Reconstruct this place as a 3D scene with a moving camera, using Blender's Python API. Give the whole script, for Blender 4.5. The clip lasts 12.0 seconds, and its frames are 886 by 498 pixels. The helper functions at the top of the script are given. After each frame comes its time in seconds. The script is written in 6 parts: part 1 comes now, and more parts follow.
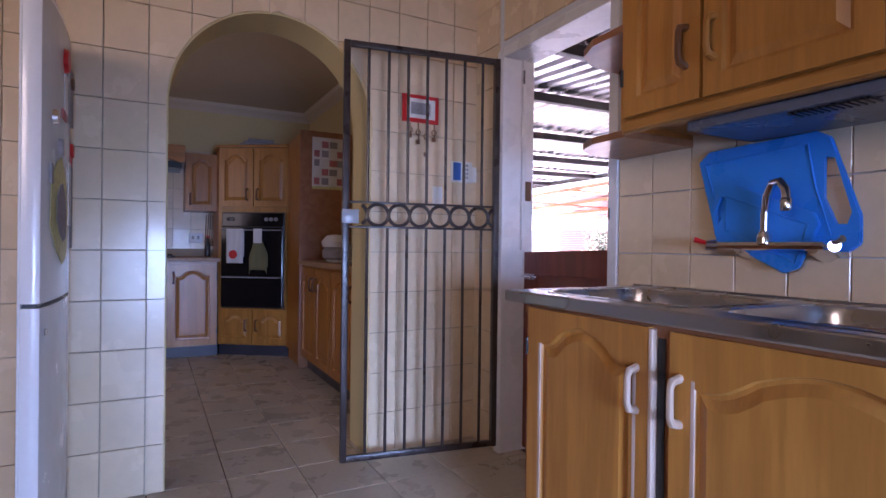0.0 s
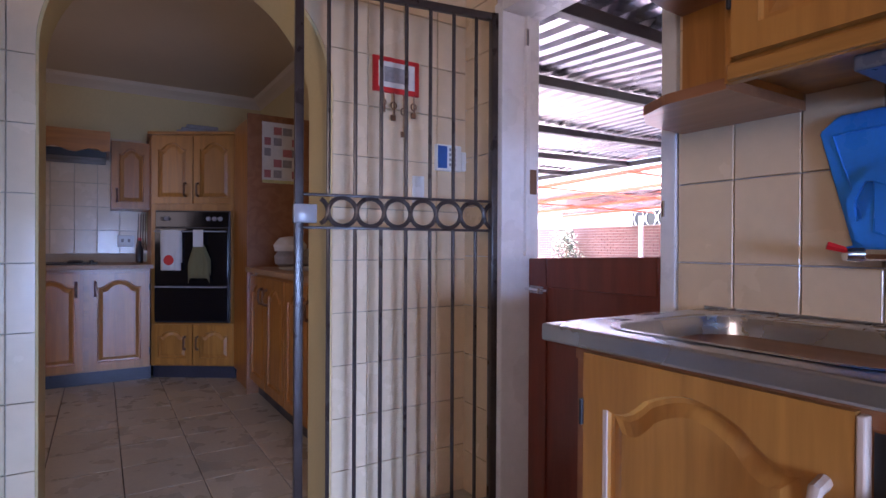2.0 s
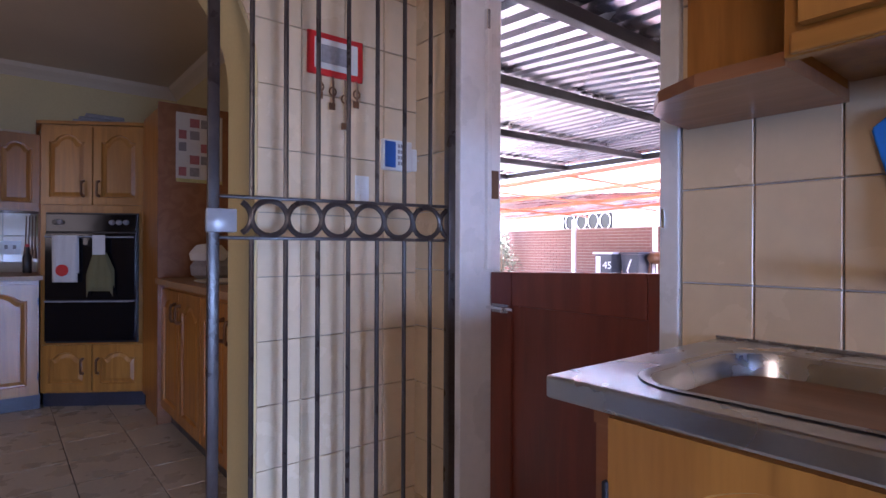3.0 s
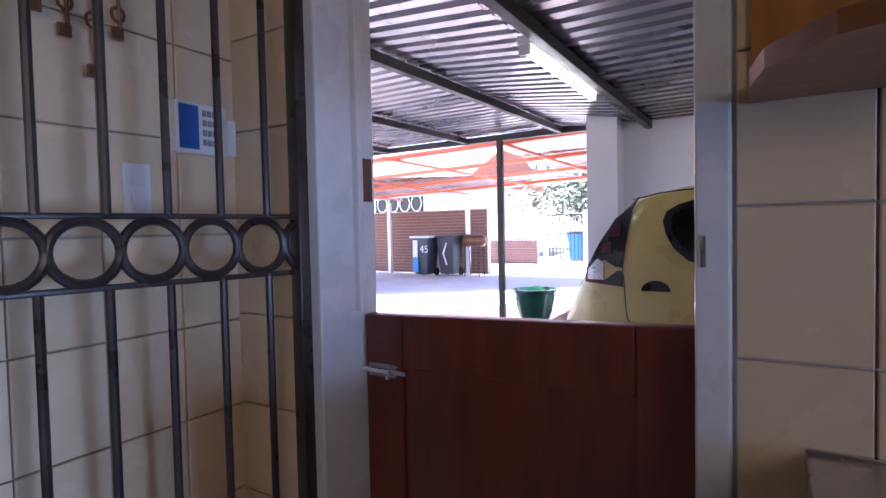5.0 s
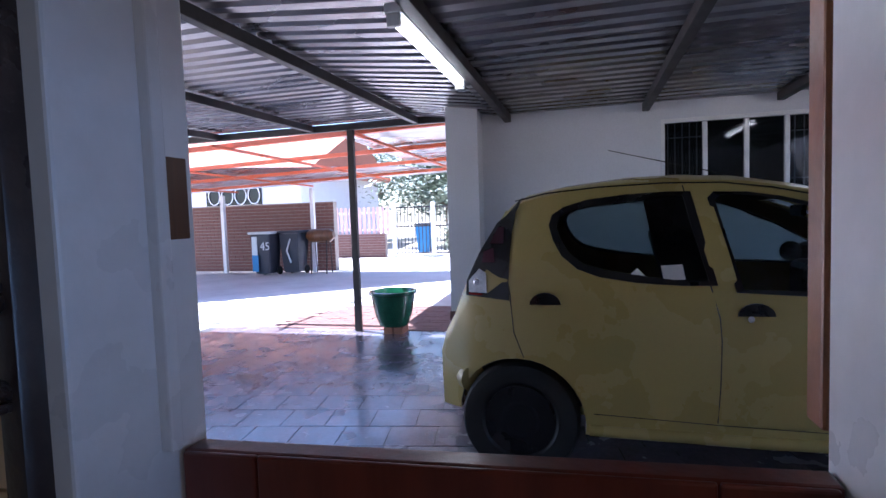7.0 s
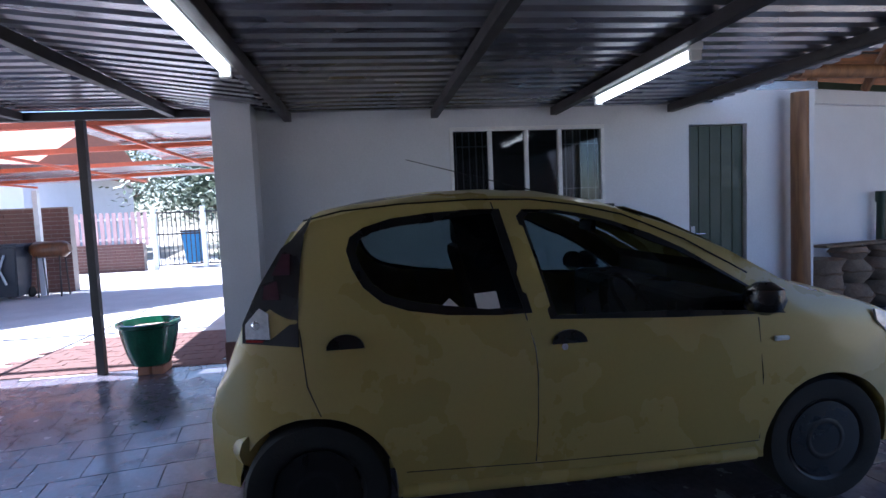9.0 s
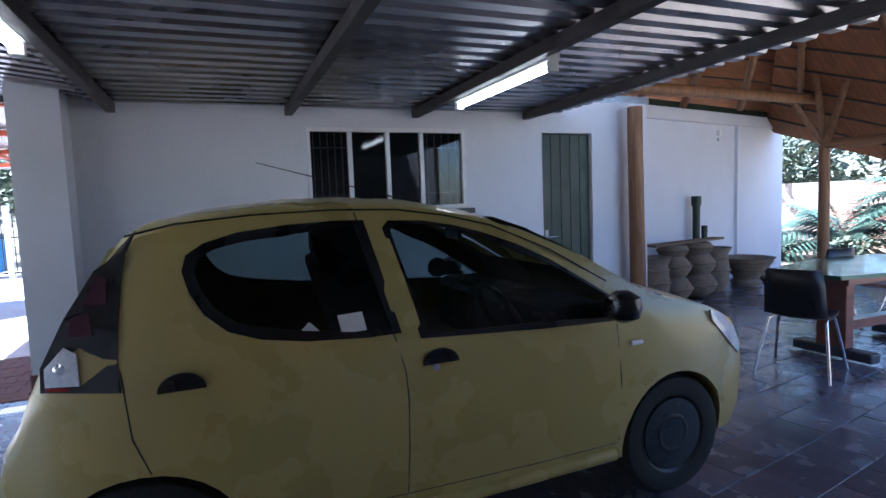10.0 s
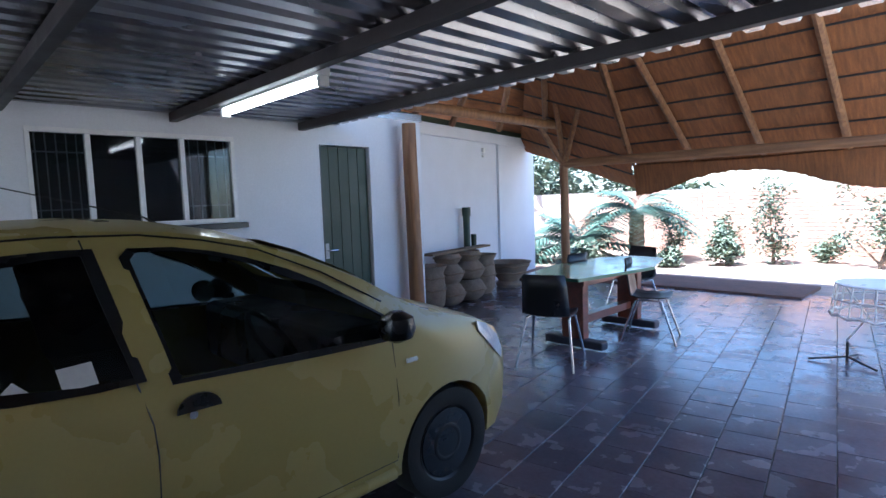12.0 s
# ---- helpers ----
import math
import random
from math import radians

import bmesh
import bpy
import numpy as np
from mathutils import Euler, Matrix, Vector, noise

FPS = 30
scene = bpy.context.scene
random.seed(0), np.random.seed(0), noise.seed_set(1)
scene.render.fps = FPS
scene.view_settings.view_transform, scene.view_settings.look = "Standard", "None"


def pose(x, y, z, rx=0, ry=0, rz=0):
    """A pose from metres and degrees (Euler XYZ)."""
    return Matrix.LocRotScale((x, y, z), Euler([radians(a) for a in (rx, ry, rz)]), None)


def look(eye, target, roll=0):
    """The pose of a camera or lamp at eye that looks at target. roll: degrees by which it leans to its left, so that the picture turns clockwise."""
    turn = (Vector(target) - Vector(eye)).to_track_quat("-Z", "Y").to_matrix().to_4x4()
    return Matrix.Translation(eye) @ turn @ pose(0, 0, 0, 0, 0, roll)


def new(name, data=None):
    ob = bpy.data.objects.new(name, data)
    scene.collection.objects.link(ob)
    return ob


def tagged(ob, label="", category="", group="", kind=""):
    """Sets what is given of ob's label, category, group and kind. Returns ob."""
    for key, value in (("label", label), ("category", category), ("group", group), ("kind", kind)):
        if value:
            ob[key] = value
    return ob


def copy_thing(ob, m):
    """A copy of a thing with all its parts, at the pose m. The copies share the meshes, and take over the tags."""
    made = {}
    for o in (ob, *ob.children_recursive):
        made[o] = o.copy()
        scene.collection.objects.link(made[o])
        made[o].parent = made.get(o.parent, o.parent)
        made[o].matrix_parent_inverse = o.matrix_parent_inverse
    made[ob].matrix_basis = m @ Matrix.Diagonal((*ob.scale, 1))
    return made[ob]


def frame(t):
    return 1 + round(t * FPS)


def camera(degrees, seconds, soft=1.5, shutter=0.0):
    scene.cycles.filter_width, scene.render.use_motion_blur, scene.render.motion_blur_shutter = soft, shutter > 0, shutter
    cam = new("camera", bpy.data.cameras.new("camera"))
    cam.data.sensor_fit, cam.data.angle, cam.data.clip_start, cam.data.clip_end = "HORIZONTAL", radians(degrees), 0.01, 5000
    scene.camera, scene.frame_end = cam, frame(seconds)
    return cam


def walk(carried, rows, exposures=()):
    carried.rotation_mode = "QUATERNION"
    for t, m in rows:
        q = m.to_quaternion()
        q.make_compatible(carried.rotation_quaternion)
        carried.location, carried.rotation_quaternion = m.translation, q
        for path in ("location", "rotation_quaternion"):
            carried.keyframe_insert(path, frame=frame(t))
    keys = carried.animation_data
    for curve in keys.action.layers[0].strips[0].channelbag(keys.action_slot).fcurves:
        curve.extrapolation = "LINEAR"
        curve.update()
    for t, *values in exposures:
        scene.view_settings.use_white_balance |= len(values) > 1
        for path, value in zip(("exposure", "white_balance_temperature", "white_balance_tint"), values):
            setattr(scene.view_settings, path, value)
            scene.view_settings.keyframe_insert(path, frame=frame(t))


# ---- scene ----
cam = camera(78.1, 12.0)
PATH = [
    (0, (-0.094, -0.119, 1.03), (0.849, 1.645, 1.023), 0.7),
    (0.5, (-0.048, 0.006, 1.031), (0.894, 1.77, 1.025), 0.6),
    (1, (0.008, 0.152, 1.032), (0.96, 1.911, 1.025), 0.6),
    (1.5, (0.056, 0.296, 1.043), (1.038, 2.038, 1.037), 0.5),
    (2, (0.117, 0.457, 1.055), (1.18, 2.151, 1.047), 0.3),
    (2.5, (0.176, 0.611, 1.08), (1.327, 2.247, 1.066), 0.1),
    (2.7, (0.2, 0.665, 1.083), (1.392, 2.271, 1.078), 0.2),
    (4.5, (0.503, 1.232, 1.172), (2.129, 2.395, 1.11), -1.0),
    (5, (0.604, 1.339, 1.203), (2.317, 2.368, 1.13), -1.2),
    (5.5, (0.698, 1.437, 1.225), (2.479, 2.343, 1.138), -1.5),
    (6, (0.817, 1.536, 1.247), (2.664, 2.297, 1.143), -1.7),
    (6.5, (0.924, 1.604, 1.271), (2.813, 2.249, 1.155), -1.8),
    (8.5, (1.409, 1.742, 1.343), (3.403, 1.683, 1.201), -2.4),
    (9, (1.523, 1.74, 1.373), (3.5, 1.474, 1.224), -2.4),
    (9.5, (1.626, 1.725, 1.39), (3.561, 1.247, 1.233), -2.3),
    (10, (1.712, 1.711, 1.419), (3.556, 0.955, 1.247), -2.2),
    (10.5, (1.761, 1.7, 1.438), (3.499, 0.726, 1.261), -2.2),
    (11, (1.809, 1.678, 1.448), (3.427, 0.516, 1.271), -2.1),
    (11.5, (1.811, 1.678, 1.463), (3.327, 0.385, 1.287), -2.1),
    (12, (1.752, 1.611, 1.475), (3.174, 0.216, 1.3), -2.0),
]
walk(cam, [(t, look(eye, target, roll)) for t, eye, target, roll in PATH],
     exposures=[(0.0, 4.25, 5900, 38), (2.5, 4.3, 5900, 36), (4.5, 3.7, 5700, 30), (6.5, 2.85, 5300, 22), (8.5, 2.05, 5150, 16), (10.5, 2.75, 5150, 12), (12.0, 2.75, 5150, 9)])

# ---- world, sun, exposure ----
world = bpy.data.worlds.new("sky")
scene.world = world
world.use_nodes = True
wn = world.node_tree
sky = wn.nodes.new("ShaderNodeTexSky")
sky.sky_type = "NISHITA"
sky.sun_disc = False
sky.sun_elevation = radians(66.5)
sky.sun_rotation = radians(17.5)
wn.links.new(sky.outputs[0], wn.nodes["Background"].inputs[0])
wn.nodes["Background"].inputs[1].default_value = 0.09

sun = new("sun", bpy.data.lights.new("sun", "SUN"))
sun.data.energy = 5.0
sun.data.angle = radians(0.5)
sun.data.color = (1.0, 0.95, 0.87)
sun.matrix_world = look((0.0, 0.0, 0.0), (-0.12, -0.38, -0.92))


def area(name, eye, target, w, h, power, color=(1, 1, 1)):
    ob = new(name, bpy.data.lights.new(name, "AREA"))
    ob.data.shape, ob.data.size, ob.data.size_y, ob.data.energy, ob.data.color = "RECTANGLE", w, h, power, color
    ob.matrix_world = look(eye, target)
    return ob


south = area("window_light_south", (0.2, -1.9, 0.7), (0.95, 2.4, -0.1), 0.9, 0.9, 1.4, (0.42, 0.66, 1.0))
south.data.spread = radians(66)
# added warm fill for the upper tiles; the west wall has no opening
west = area("warm_fill_west", (-1.93, -0.2, 1.8), (0.7, 2.4, 1.75), 1.3, 0.8, 0.95, (1.0, 0.86, 0.66))
west.data.spread = radians(110)
area("window_light_north", (-1.86, 4.2, 1.6), (0.5, 4.2, 0.9), 1.2, 1.0, 0.42, (1.0, 0.93, 0.84))


# ---- materials ----
def nodes_of(name):
    m = bpy.data.materials.new(name)
    m.use_nodes = True
    return m, m.node_tree, m.node_tree.nodes["Principled BSDF"]


def mat(name, color, rough=0.6, metal=0.0, vary=0.12, scale=6.0, stretch=(1, 1, 1), bump=0.05, grain=60.0, dirt=None, dirt_amount=0.3, spec=0.5, coat=0.0, per_object=0.0):
    """A surface with a broad and a fine variation, dirt in patches and fine relief."""
    m, t, b = nodes_of(name)
    n, l = t.nodes, t.links
    tc = n.new("ShaderNodeTexCoord")
    mp = n.new("ShaderNodeMapping")
    mp.inputs["Scale"].default_value = stretch
    l.new(tc.outputs["Object"], mp.inputs[0])
    info = n.new("ShaderNodeObjectInfo")
    off = n.new("ShaderNodeVectorMath")
    off.operation = "MULTIPLY_ADD"
    off.inputs[1].default_value = (1, 1, 1)
    l.new(mp.outputs[0], off.inputs[0])
    sc = n.new("ShaderNodeMath")
    sc.operation = "MULTIPLY"
    sc.inputs[1].default_value = 37.0
    l.new(info.outputs["Random"], sc.inputs[0])
    l.new(sc.outputs[0], off.inputs[2])
    big = n.new("ShaderNodeTexNoise")
    big.inputs["Scale"].default_value = scale
    big.inputs["Detail"].default_value = 5
    fine = n.new("ShaderNodeTexNoise")
    fine.inputs["Scale"].default_value = grain
    fine.inputs["Detail"].default_value = 4
    for x in (big, fine):
        l.new(off.outputs[0], x.inputs["Vector"])
    add = n.new("ShaderNodeMath")
    add.operation = "ADD"
    l.new(big.outputs["Fac"], add.inputs[0])
    l.new(fine.outputs["Fac"], add.inputs[1])
    val = n.new("ShaderNodeMapRange")
    val.inputs["From Min"].default_value, val.inputs["From Max"].default_value = 0.7, 1.3
    val.inputs["To Min"].default_value, val.inputs["To Max"].default_value = 1 - vary, 1 + vary
    l.new(add.outputs[0], val.inputs[0])
    last = val.outputs[0]
    if per_object:
        r = n.new("ShaderNodeMapRange")
        r.inputs["To Min"].default_value, r.inputs["To Max"].default_value = 1 - per_object, 1 + per_object
        l.new(info.outputs["Random"], r.inputs[0])
        mul = n.new("ShaderNodeMath")
        mul.operation = "MULTIPLY"
        l.new(last, mul.inputs[0])
        l.new(r.outputs[0], mul.inputs[1])
        last = mul.outputs[0]
    col = n.new("ShaderNodeVectorMath")
    col.operation = "SCALE"
    col.inputs[0].default_value = color
    l.new(last, col.inputs["Scale"])
    out = col.outputs[0]
    if dirt:
        patch = n.new("ShaderNodeTexNoise")
        patch.inputs["Scale"].default_value = scale * 0.6
        patch.inputs["Detail"].default_value = 8
        patch.inputs["Roughness"].default_value = 0.7
        l.new(off.outputs[0], patch.inputs["Vector"])
        pr = n.new("ShaderNodeMapRange")
        pr.inputs["From Min"].default_value, pr.inputs["From Max"].default_value = 0.48, 0.75
        pr.inputs["To Max"].default_value = dirt_amount
        l.new(patch.outputs["Fac"], pr.inputs[0])
        mix = n.new("ShaderNodeMix")
        mix.data_type = "RGBA"
        l.new(pr.outputs[0], mix.inputs[0])
        l.new(out, mix.inputs[6])
        mix.inputs[7].default_value = (*dirt, 1)
        out = mix.outputs[2]
    l.new(out, b.inputs["Base Color"])
    b.inputs["Metallic"].default_value = metal
    rr = n.new("ShaderNodeMapRange")
    rr.inputs["From Min"].default_value, rr.inputs["From Max"].default_value = 0.3, 0.7
    rr.inputs["To Min"].default_value, rr.inputs["To Max"].default_value = max(0.02, rough - 0.08), min(1, rough + 0.1)
    l.new(big.outputs["Fac"], rr.inputs[0])
    l.new(rr.outputs[0], b.inputs["Roughness"])
    b.inputs["Specular IOR Level"].default_value = spec
    if coat:
        b.inputs["Coat Weight"].default_value = coat
        b.inputs["Coat Roughness"].default_value = 0.05
    if bump:
        bp = n.new("ShaderNodeBump")
        bp.inputs["Strength"].default_value = bump
        bp.inputs["Distance"].default_value = 0.01
        l.new(add.outputs[0], bp.inputs["Height"])
        l.new(bp.outputs[0], b.inputs["Normal"])
    return m


def wood(name, color, dark, rough=0.35, axis=2, coat=0.2, rings=9.0):
    """Wood with its grain along an axis: rings stretched along it, and fine pores."""
    m, t, b = nodes_of(name)
    n, l = t.nodes, t.links
    tc = n.new("ShaderNodeTexCoord")
    info = n.new("ShaderNodeObjectInfo")
    mp = n.new("ShaderNodeMapping")
    s = [1.0, 1.0, 1.0]
    s[axis] = 0.09
    mp.inputs["Scale"].default_value = s
    l.new(tc.outputs["Object"], mp.inputs[0])
    sc = n.new("ShaderNodeMath")
    sc.operation = "MULTIPLY"
    sc.inputs[1].default_value = 23.0
    l.new(info.outputs["Random"], sc.inputs[0])
    off = n.new("ShaderNodeVectorMath")
    l.new(mp.outputs[0], off.inputs[0])
    l.new(sc.outputs[0], off.inputs[1])
    a = n.new("ShaderNodeTexNoise")
    a.inputs["Scale"].default_value = rings
    a.inputs["Detail"].default_value = 3
    a.inputs["Distortion"].default_value = 0.4
    f = n.new("ShaderNodeTexNoise")
    f.inputs["Scale"].default_value = 130
    f.inputs["Detail"].default_value = 3
    p = n.new("ShaderNodeTexNoise")
    p.inputs["Scale"].default_value = 2.2
    for x in (a, f, p):
        l.new(off.outputs[0], x.inputs["Vector"])
    w = n.new("ShaderNodeMath")
    w.operation = "MULTIPLY"
    w.inputs[1].default_value = 26
    l.new(a.outputs["Fac"], w.inputs[0])
    sn = n.new("ShaderNodeMath")
    sn.operation = "SINE"
    l.new(w.outputs[0], sn.inputs[0])
    mr = n.new("ShaderNodeMapRange")
    mr.inputs["From Min"].default_value = -1
    mr.inputs["To Max"].default_value = 0.45
    l.new(sn.outputs[0], mr.inputs[0])
    ad = n.new("ShaderNodeMath")
    ad.operation = "MULTIPLY_ADD"
    ad.inputs[1].default_value = 0.55
    l.new(f.outputs["Fac"], ad.inputs[0])
    l.new(mr.outputs[0], ad.inputs[2])
    mix = n.new("ShaderNodeMix")
    mix.data_type = "RGBA"
    l.new(ad.outputs[0], mix.inputs[0])
    mix.inputs[6].default_value = (*color, 1)
    mix.inputs[7].default_value = (*dark, 1)
    pv = n.new("ShaderNodeMapRange")
    pv.inputs["To Min"].default_value, pv.inputs["To Max"].default_value = 0.75, 1.25
    l.new(p.outputs["Fac"], pv.inputs[0])
    scl = n.new("ShaderNodeVectorMath")
    scl.operation = "SCALE"
    l.new(mix.outputs[2], scl.inputs[0])
    l.new(pv.outputs[0], scl.inputs["Scale"])
    l.new(scl.outputs[0], b.inputs["Base Color"])
    b.inputs["Roughness"].default_value = rough
    b.inputs["Coat Weight"].default_value = coat
    b.inputs["Coat Roughness"].default_value = 0.2
    bp = n.new("ShaderNodeBump")
    bp.inputs["Strength"].default_value = 0.15
    bp.inputs["Distance"].default_value = 0.004
    l.new(ad.outputs[0], bp.inputs["Height"])
    l.new(bp.outputs[0], b.inputs["Normal"])
    return m


def glass(name, tint=(0.9, 0.95, 0.95), rough=0.0, opacity=0.15):
    """Thin pane: clear with a gloss by angle."""
    m, t, b = nodes_of(name)
    n, l = t.nodes, t.links
    tr = n.new("ShaderNodeBsdfTransparent")
    tr.inputs[0].default_value = (*tint, 1)
    gl = n.new("ShaderNodeBsdfGlossy")
    gl.inputs["Roughness"].default_value = rough + 0.01
    fr = n.new("ShaderNodeFresnel")
    fr.inputs[0].default_value = 1.5
    mx = n.new("ShaderNodeMixShader")
    l.new(fr.outputs[0], mx.inputs[0])
    l.new(tr.outputs[0], mx.inputs[1])
    l.new(gl.outputs[0], mx.inputs[2])
    l.new(mx.outputs[0], n["Material Output"].inputs[0])
    return m


def glow(name, color, strength):
    m, t, b = nodes_of(name)
    b.inputs["Base Color"].default_value = (*color, 1)
    b.inputs["Emission Color"].default_value = (*color, 1)
    b.inputs["Emission Strength"].default_value = strength
    return m


M_TILE = mat("cream_tile", (0.73, 0.57, 0.38), 0.22, vary=0.04, scale=5, bump=0.02, grain=25, per_object=0.035, dirt=(0.5, 0.42, 0.3), dirt_amount=0.12)
M_GROUT = mat("grout", (0.44, 0.37, 0.28), 0.9, vary=0.15, grain=120)
M_FLOORTILE = mat("beige_floor_tile", (0.52, 0.44, 0.33), 0.3, vary=0.09, scale=7, grain=50, bump=0.03, per_object=0.07, dirt=(0.38, 0.3, 0.21), dirt_amount=0.1)
M_FLOORGROUT = mat("dark_grout", (0.13, 0.10, 0.075), 0.9)
M_PLASTER = mat("cream_paint", (0.62, 0.49, 0.24), 0.6, vary=0.05, scale=3, grain=90)
M_CEIL = mat("ceiling_paint", (0.66, 0.56, 0.42), 0.8, vary=0.03, grain=80)
M_WHITEWALL = mat("white_plaster", (0.66, 0.67, 0.72), 0.7, vary=0.05, scale=2.5, grain=70, bump=0.12, dirt=(0.42, 0.4, 0.38), dirt_amount=0.05)
M_WHITEPAINT = mat("white_gloss_paint", (0.74, 0.74, 0.76), 0.3, vary=0.05, scale=5, grain=30, bump=0.08, dirt=(0.45, 0.4, 0.33), dirt_amount=0.07)
M_OAK = wood("oak_upright", (0.5, 0.215, 0.04), (0.31, 0.12, 0.021), axis=2)
M_OAKH = wood("oak_level", (0.5, 0.215, 0.04), (0.31, 0.12, 0.021), axis=1)
M_OAKX = wood("oak_across", (0.5, 0.215, 0.04), (0.31, 0.12, 0.021), axis=0)
M_OAKRED = wood("reddish_board", (0.36, 0.15, 0.065), (0.24, 0.09, 0.035), axis=1)
M_OAKDARK = wood("dark_handle_wood", (0.17, 0.07, 0.025), (0.08, 0.03, 0.012), axis=2)
M_MAHOG = wood("red_mahogany", (0.2, 0.036, 0.017), (0.11, 0.018, 0.009), rough=0.35, axis=2, coat=0.35)
M_WORN = wood("bare_worn_wood", (0.55, 0.42, 0.33), (0.33, 0.2, 0.12), rough=0.7, axis=2, coat=0.0)
M_STEEL = mat("brushed_steel", (0.55, 0.55, 0.57), 0.27, 1.0, vary=0.03, scale=5, grain=200, bump=0.02)
M_CHROME = mat("chrome", (0.8, 0.8, 0.82), 0.16, 1.0, vary=0.03, bump=0.0)
M_GATE = mat("gate_paint", (0.035, 0.024, 0.022), 0.32, vary=0.25, scale=14, grain=80, bump=0.08, dirt=(0.12, 0.09, 0.08), dirt_amount=0.3)
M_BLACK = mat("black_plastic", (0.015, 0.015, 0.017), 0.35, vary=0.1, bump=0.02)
M_BLACKGLASS = mat("black_oven_glass", (0.006, 0.006, 0.008), 0.08, vary=0.1, bump=0.0)
M_RUBBER = mat("tyre_rubber", (0.015, 0.015, 0.015), 0.8, vary=0.2, grain=90, bump=0.1)
M_BLUE = mat("blue_plastic", (0.025, 0.24, 0.78), 0.32, vary=0.06, scale=10, grain=140, bump=0.04)
M_WHITE = mat("white_plastic", (0.75, 0.75, 0.74), 0.35, vary=0.03, bump=0.01)
M_FRIDGE = mat("fridge_enamel", (0.7, 0.72, 0.75), 0.2, vary=0.02, bump=0.01)
M_GREYMETAL = mat("grey_enamel", (0.3, 0.31, 0.34), 0.25, vary=0.05)
M_RED = mat("red_plastic", (0.6, 0.02, 0.02), 0.35, vary=0.05)
M_CAR = mat("pale_yellow_car_paint", (0.45, 0.355, 0.115), 0.28, vary=0.025, scale=3, bump=0.0, coat=0.35)
M_TRIM = mat("car_black_trim", (0.008, 0.008, 0.009), 0.3, vary=0.1, bump=0.0)
M_CARGLASS = glass("car_glass", (0.42, 0.5, 0.52))
M_DARKRIM = mat("dark_rim", (0.018, 0.018, 0.02), 0.45, 0.3, vary=0.2)
M_LENSCLEAR = mat("clear_lens", (0.65, 0.67, 0.7), 0.08, 0.3, vary=0.2)
M_SEAT = mat("seat_cloth", (0.035, 0.036, 0.04), 0.9, vary=0.2, grain=150, bump=0.2)
M_LAMPLENS = glass("lamp_lens", (0.9, 0.9, 0.9))
M_REDLENS = mat("red_lens", (0.25, 0.01, 0.01), 0.1, vary=0.05, bump=0)
M_TAILGLASS = mat("smoked_red_lens", (0.06, 0.02, 0.03), 0.08, vary=0.1, bump=0)
M_PANE = glass("window_glass", (0.55, 0.58, 0.6))
M_SHEET = mat("corrugated_steel", (0.29, 0.28, 0.3), 0.27, 0.85, vary=0.14, scale=2.0, grain=30, stretch=(1, 0.3, 1), bump=0.04, dirt=(0.2, 0.12, 0.08), dirt_amount=0.35)
M_BEAM = mat("dark_beam_paint", (0.028, 0.023, 0.023), 0.55, vary=0.2, scale=5, grain=60, bump=0.1)
M_ORANGE = mat("red_oxide_paint", (0.55, 0.1, 0.03), 0.5, vary=0.15, scale=5, grain=60, bump=0.08)
M_TUBE = glow("lit_tube", (1.0, 0.97, 0.86), 1.8)
M_PAVER = mat("slate_paver", (0.125, 0.115, 0.145), 0.22, spec=0.85, vary=0.2, scale=5, grain=40, bump=0.06, per_object=0.2, dirt=(0.12, 0.095, 0.09), dirt_amount=0.3)
M_PAVERJOINT = mat("paver_joint", (0.035, 0.033, 0.035), 0.9)
M_CONCRETE = mat("driveway_paving", (0.5, 0.47, 0.46), 0.85, vary=0.14, scale=1.5, grain=40, bump=0.2, dirt=(0.2, 0.17, 0.15), dirt_amount=0.4)
M_WARMBRICK = mat("pale_garden_brick", (0.45, 0.25, 0.18), 0.85, vary=0.35, scale=3, grain=50, bump=0.3, dirt=(0.5, 0.42, 0.36), dirt_amount=0.6)
M_EXTRACT = mat("extractor_enamel", (0.1, 0.105, 0.13), 0.3, vary=0.06)
M_BRICK = mat("red_brick", (0.15, 0.075, 0.062), 0.85, vary=0.2, scale=9, grain=60, bump=0.25, per_object=0.25)
M_MORTAR = mat("mortar", (0.3, 0.26, 0.23), 0.95, vary=0.15)
M_GREENGLAZE = mat("green_glaze", (0.012, 0.075, 0.04), 0.15, vary=0.25, scale=10, bump=0.05)
M_TERRA = mat("terracotta", (0.36, 0.17, 0.1), 0.85, vary=0.15)
M_CLAY = mat("rustic_clay", (0.2, 0.15, 0.11), 0.85, vary=0.25, scale=9, grain=50, bump=0.3, dirt=(0.07, 0.05, 0.04), dirt_amount=0.6)
M_GREENDOOR = mat("dark_green_paint", (0.015, 0.03, 0.014), 0.5, vary=0.2, scale=7, grain=50, bump=0.1)
M_POLE = wood("gum_pole", (0.27, 0.13, 0.05), (0.12, 0.05, 0.02), rough=0.6, axis=2, coat=0.1)
M_POLEX = wood("gum_pole_across", (0.3, 0.15, 0.065), (0.14, 0.065, 0.03), rough=0.7, axis=0, coat=0.0)
M_THATCH = mat("thatch", (0.25, 0.1, 0.036), 0.9, vary=0.4, scale=5, grain=70, stretch=(6, 0.7, 0.7), bump=0.7, dirt=(0.1, 0.042, 0.018), dirt_amount=0.6)
M_TABLE = mat("green_table_top", (0.05, 0.14, 0.09), 0.12, vary=0.1, scale=4, bump=0.02)
M_TABLEWOOD = wood("table_redwood", (0.24, 0.06, 0.03), (0.1, 0.025, 0.012), rough=0.3, axis=1)
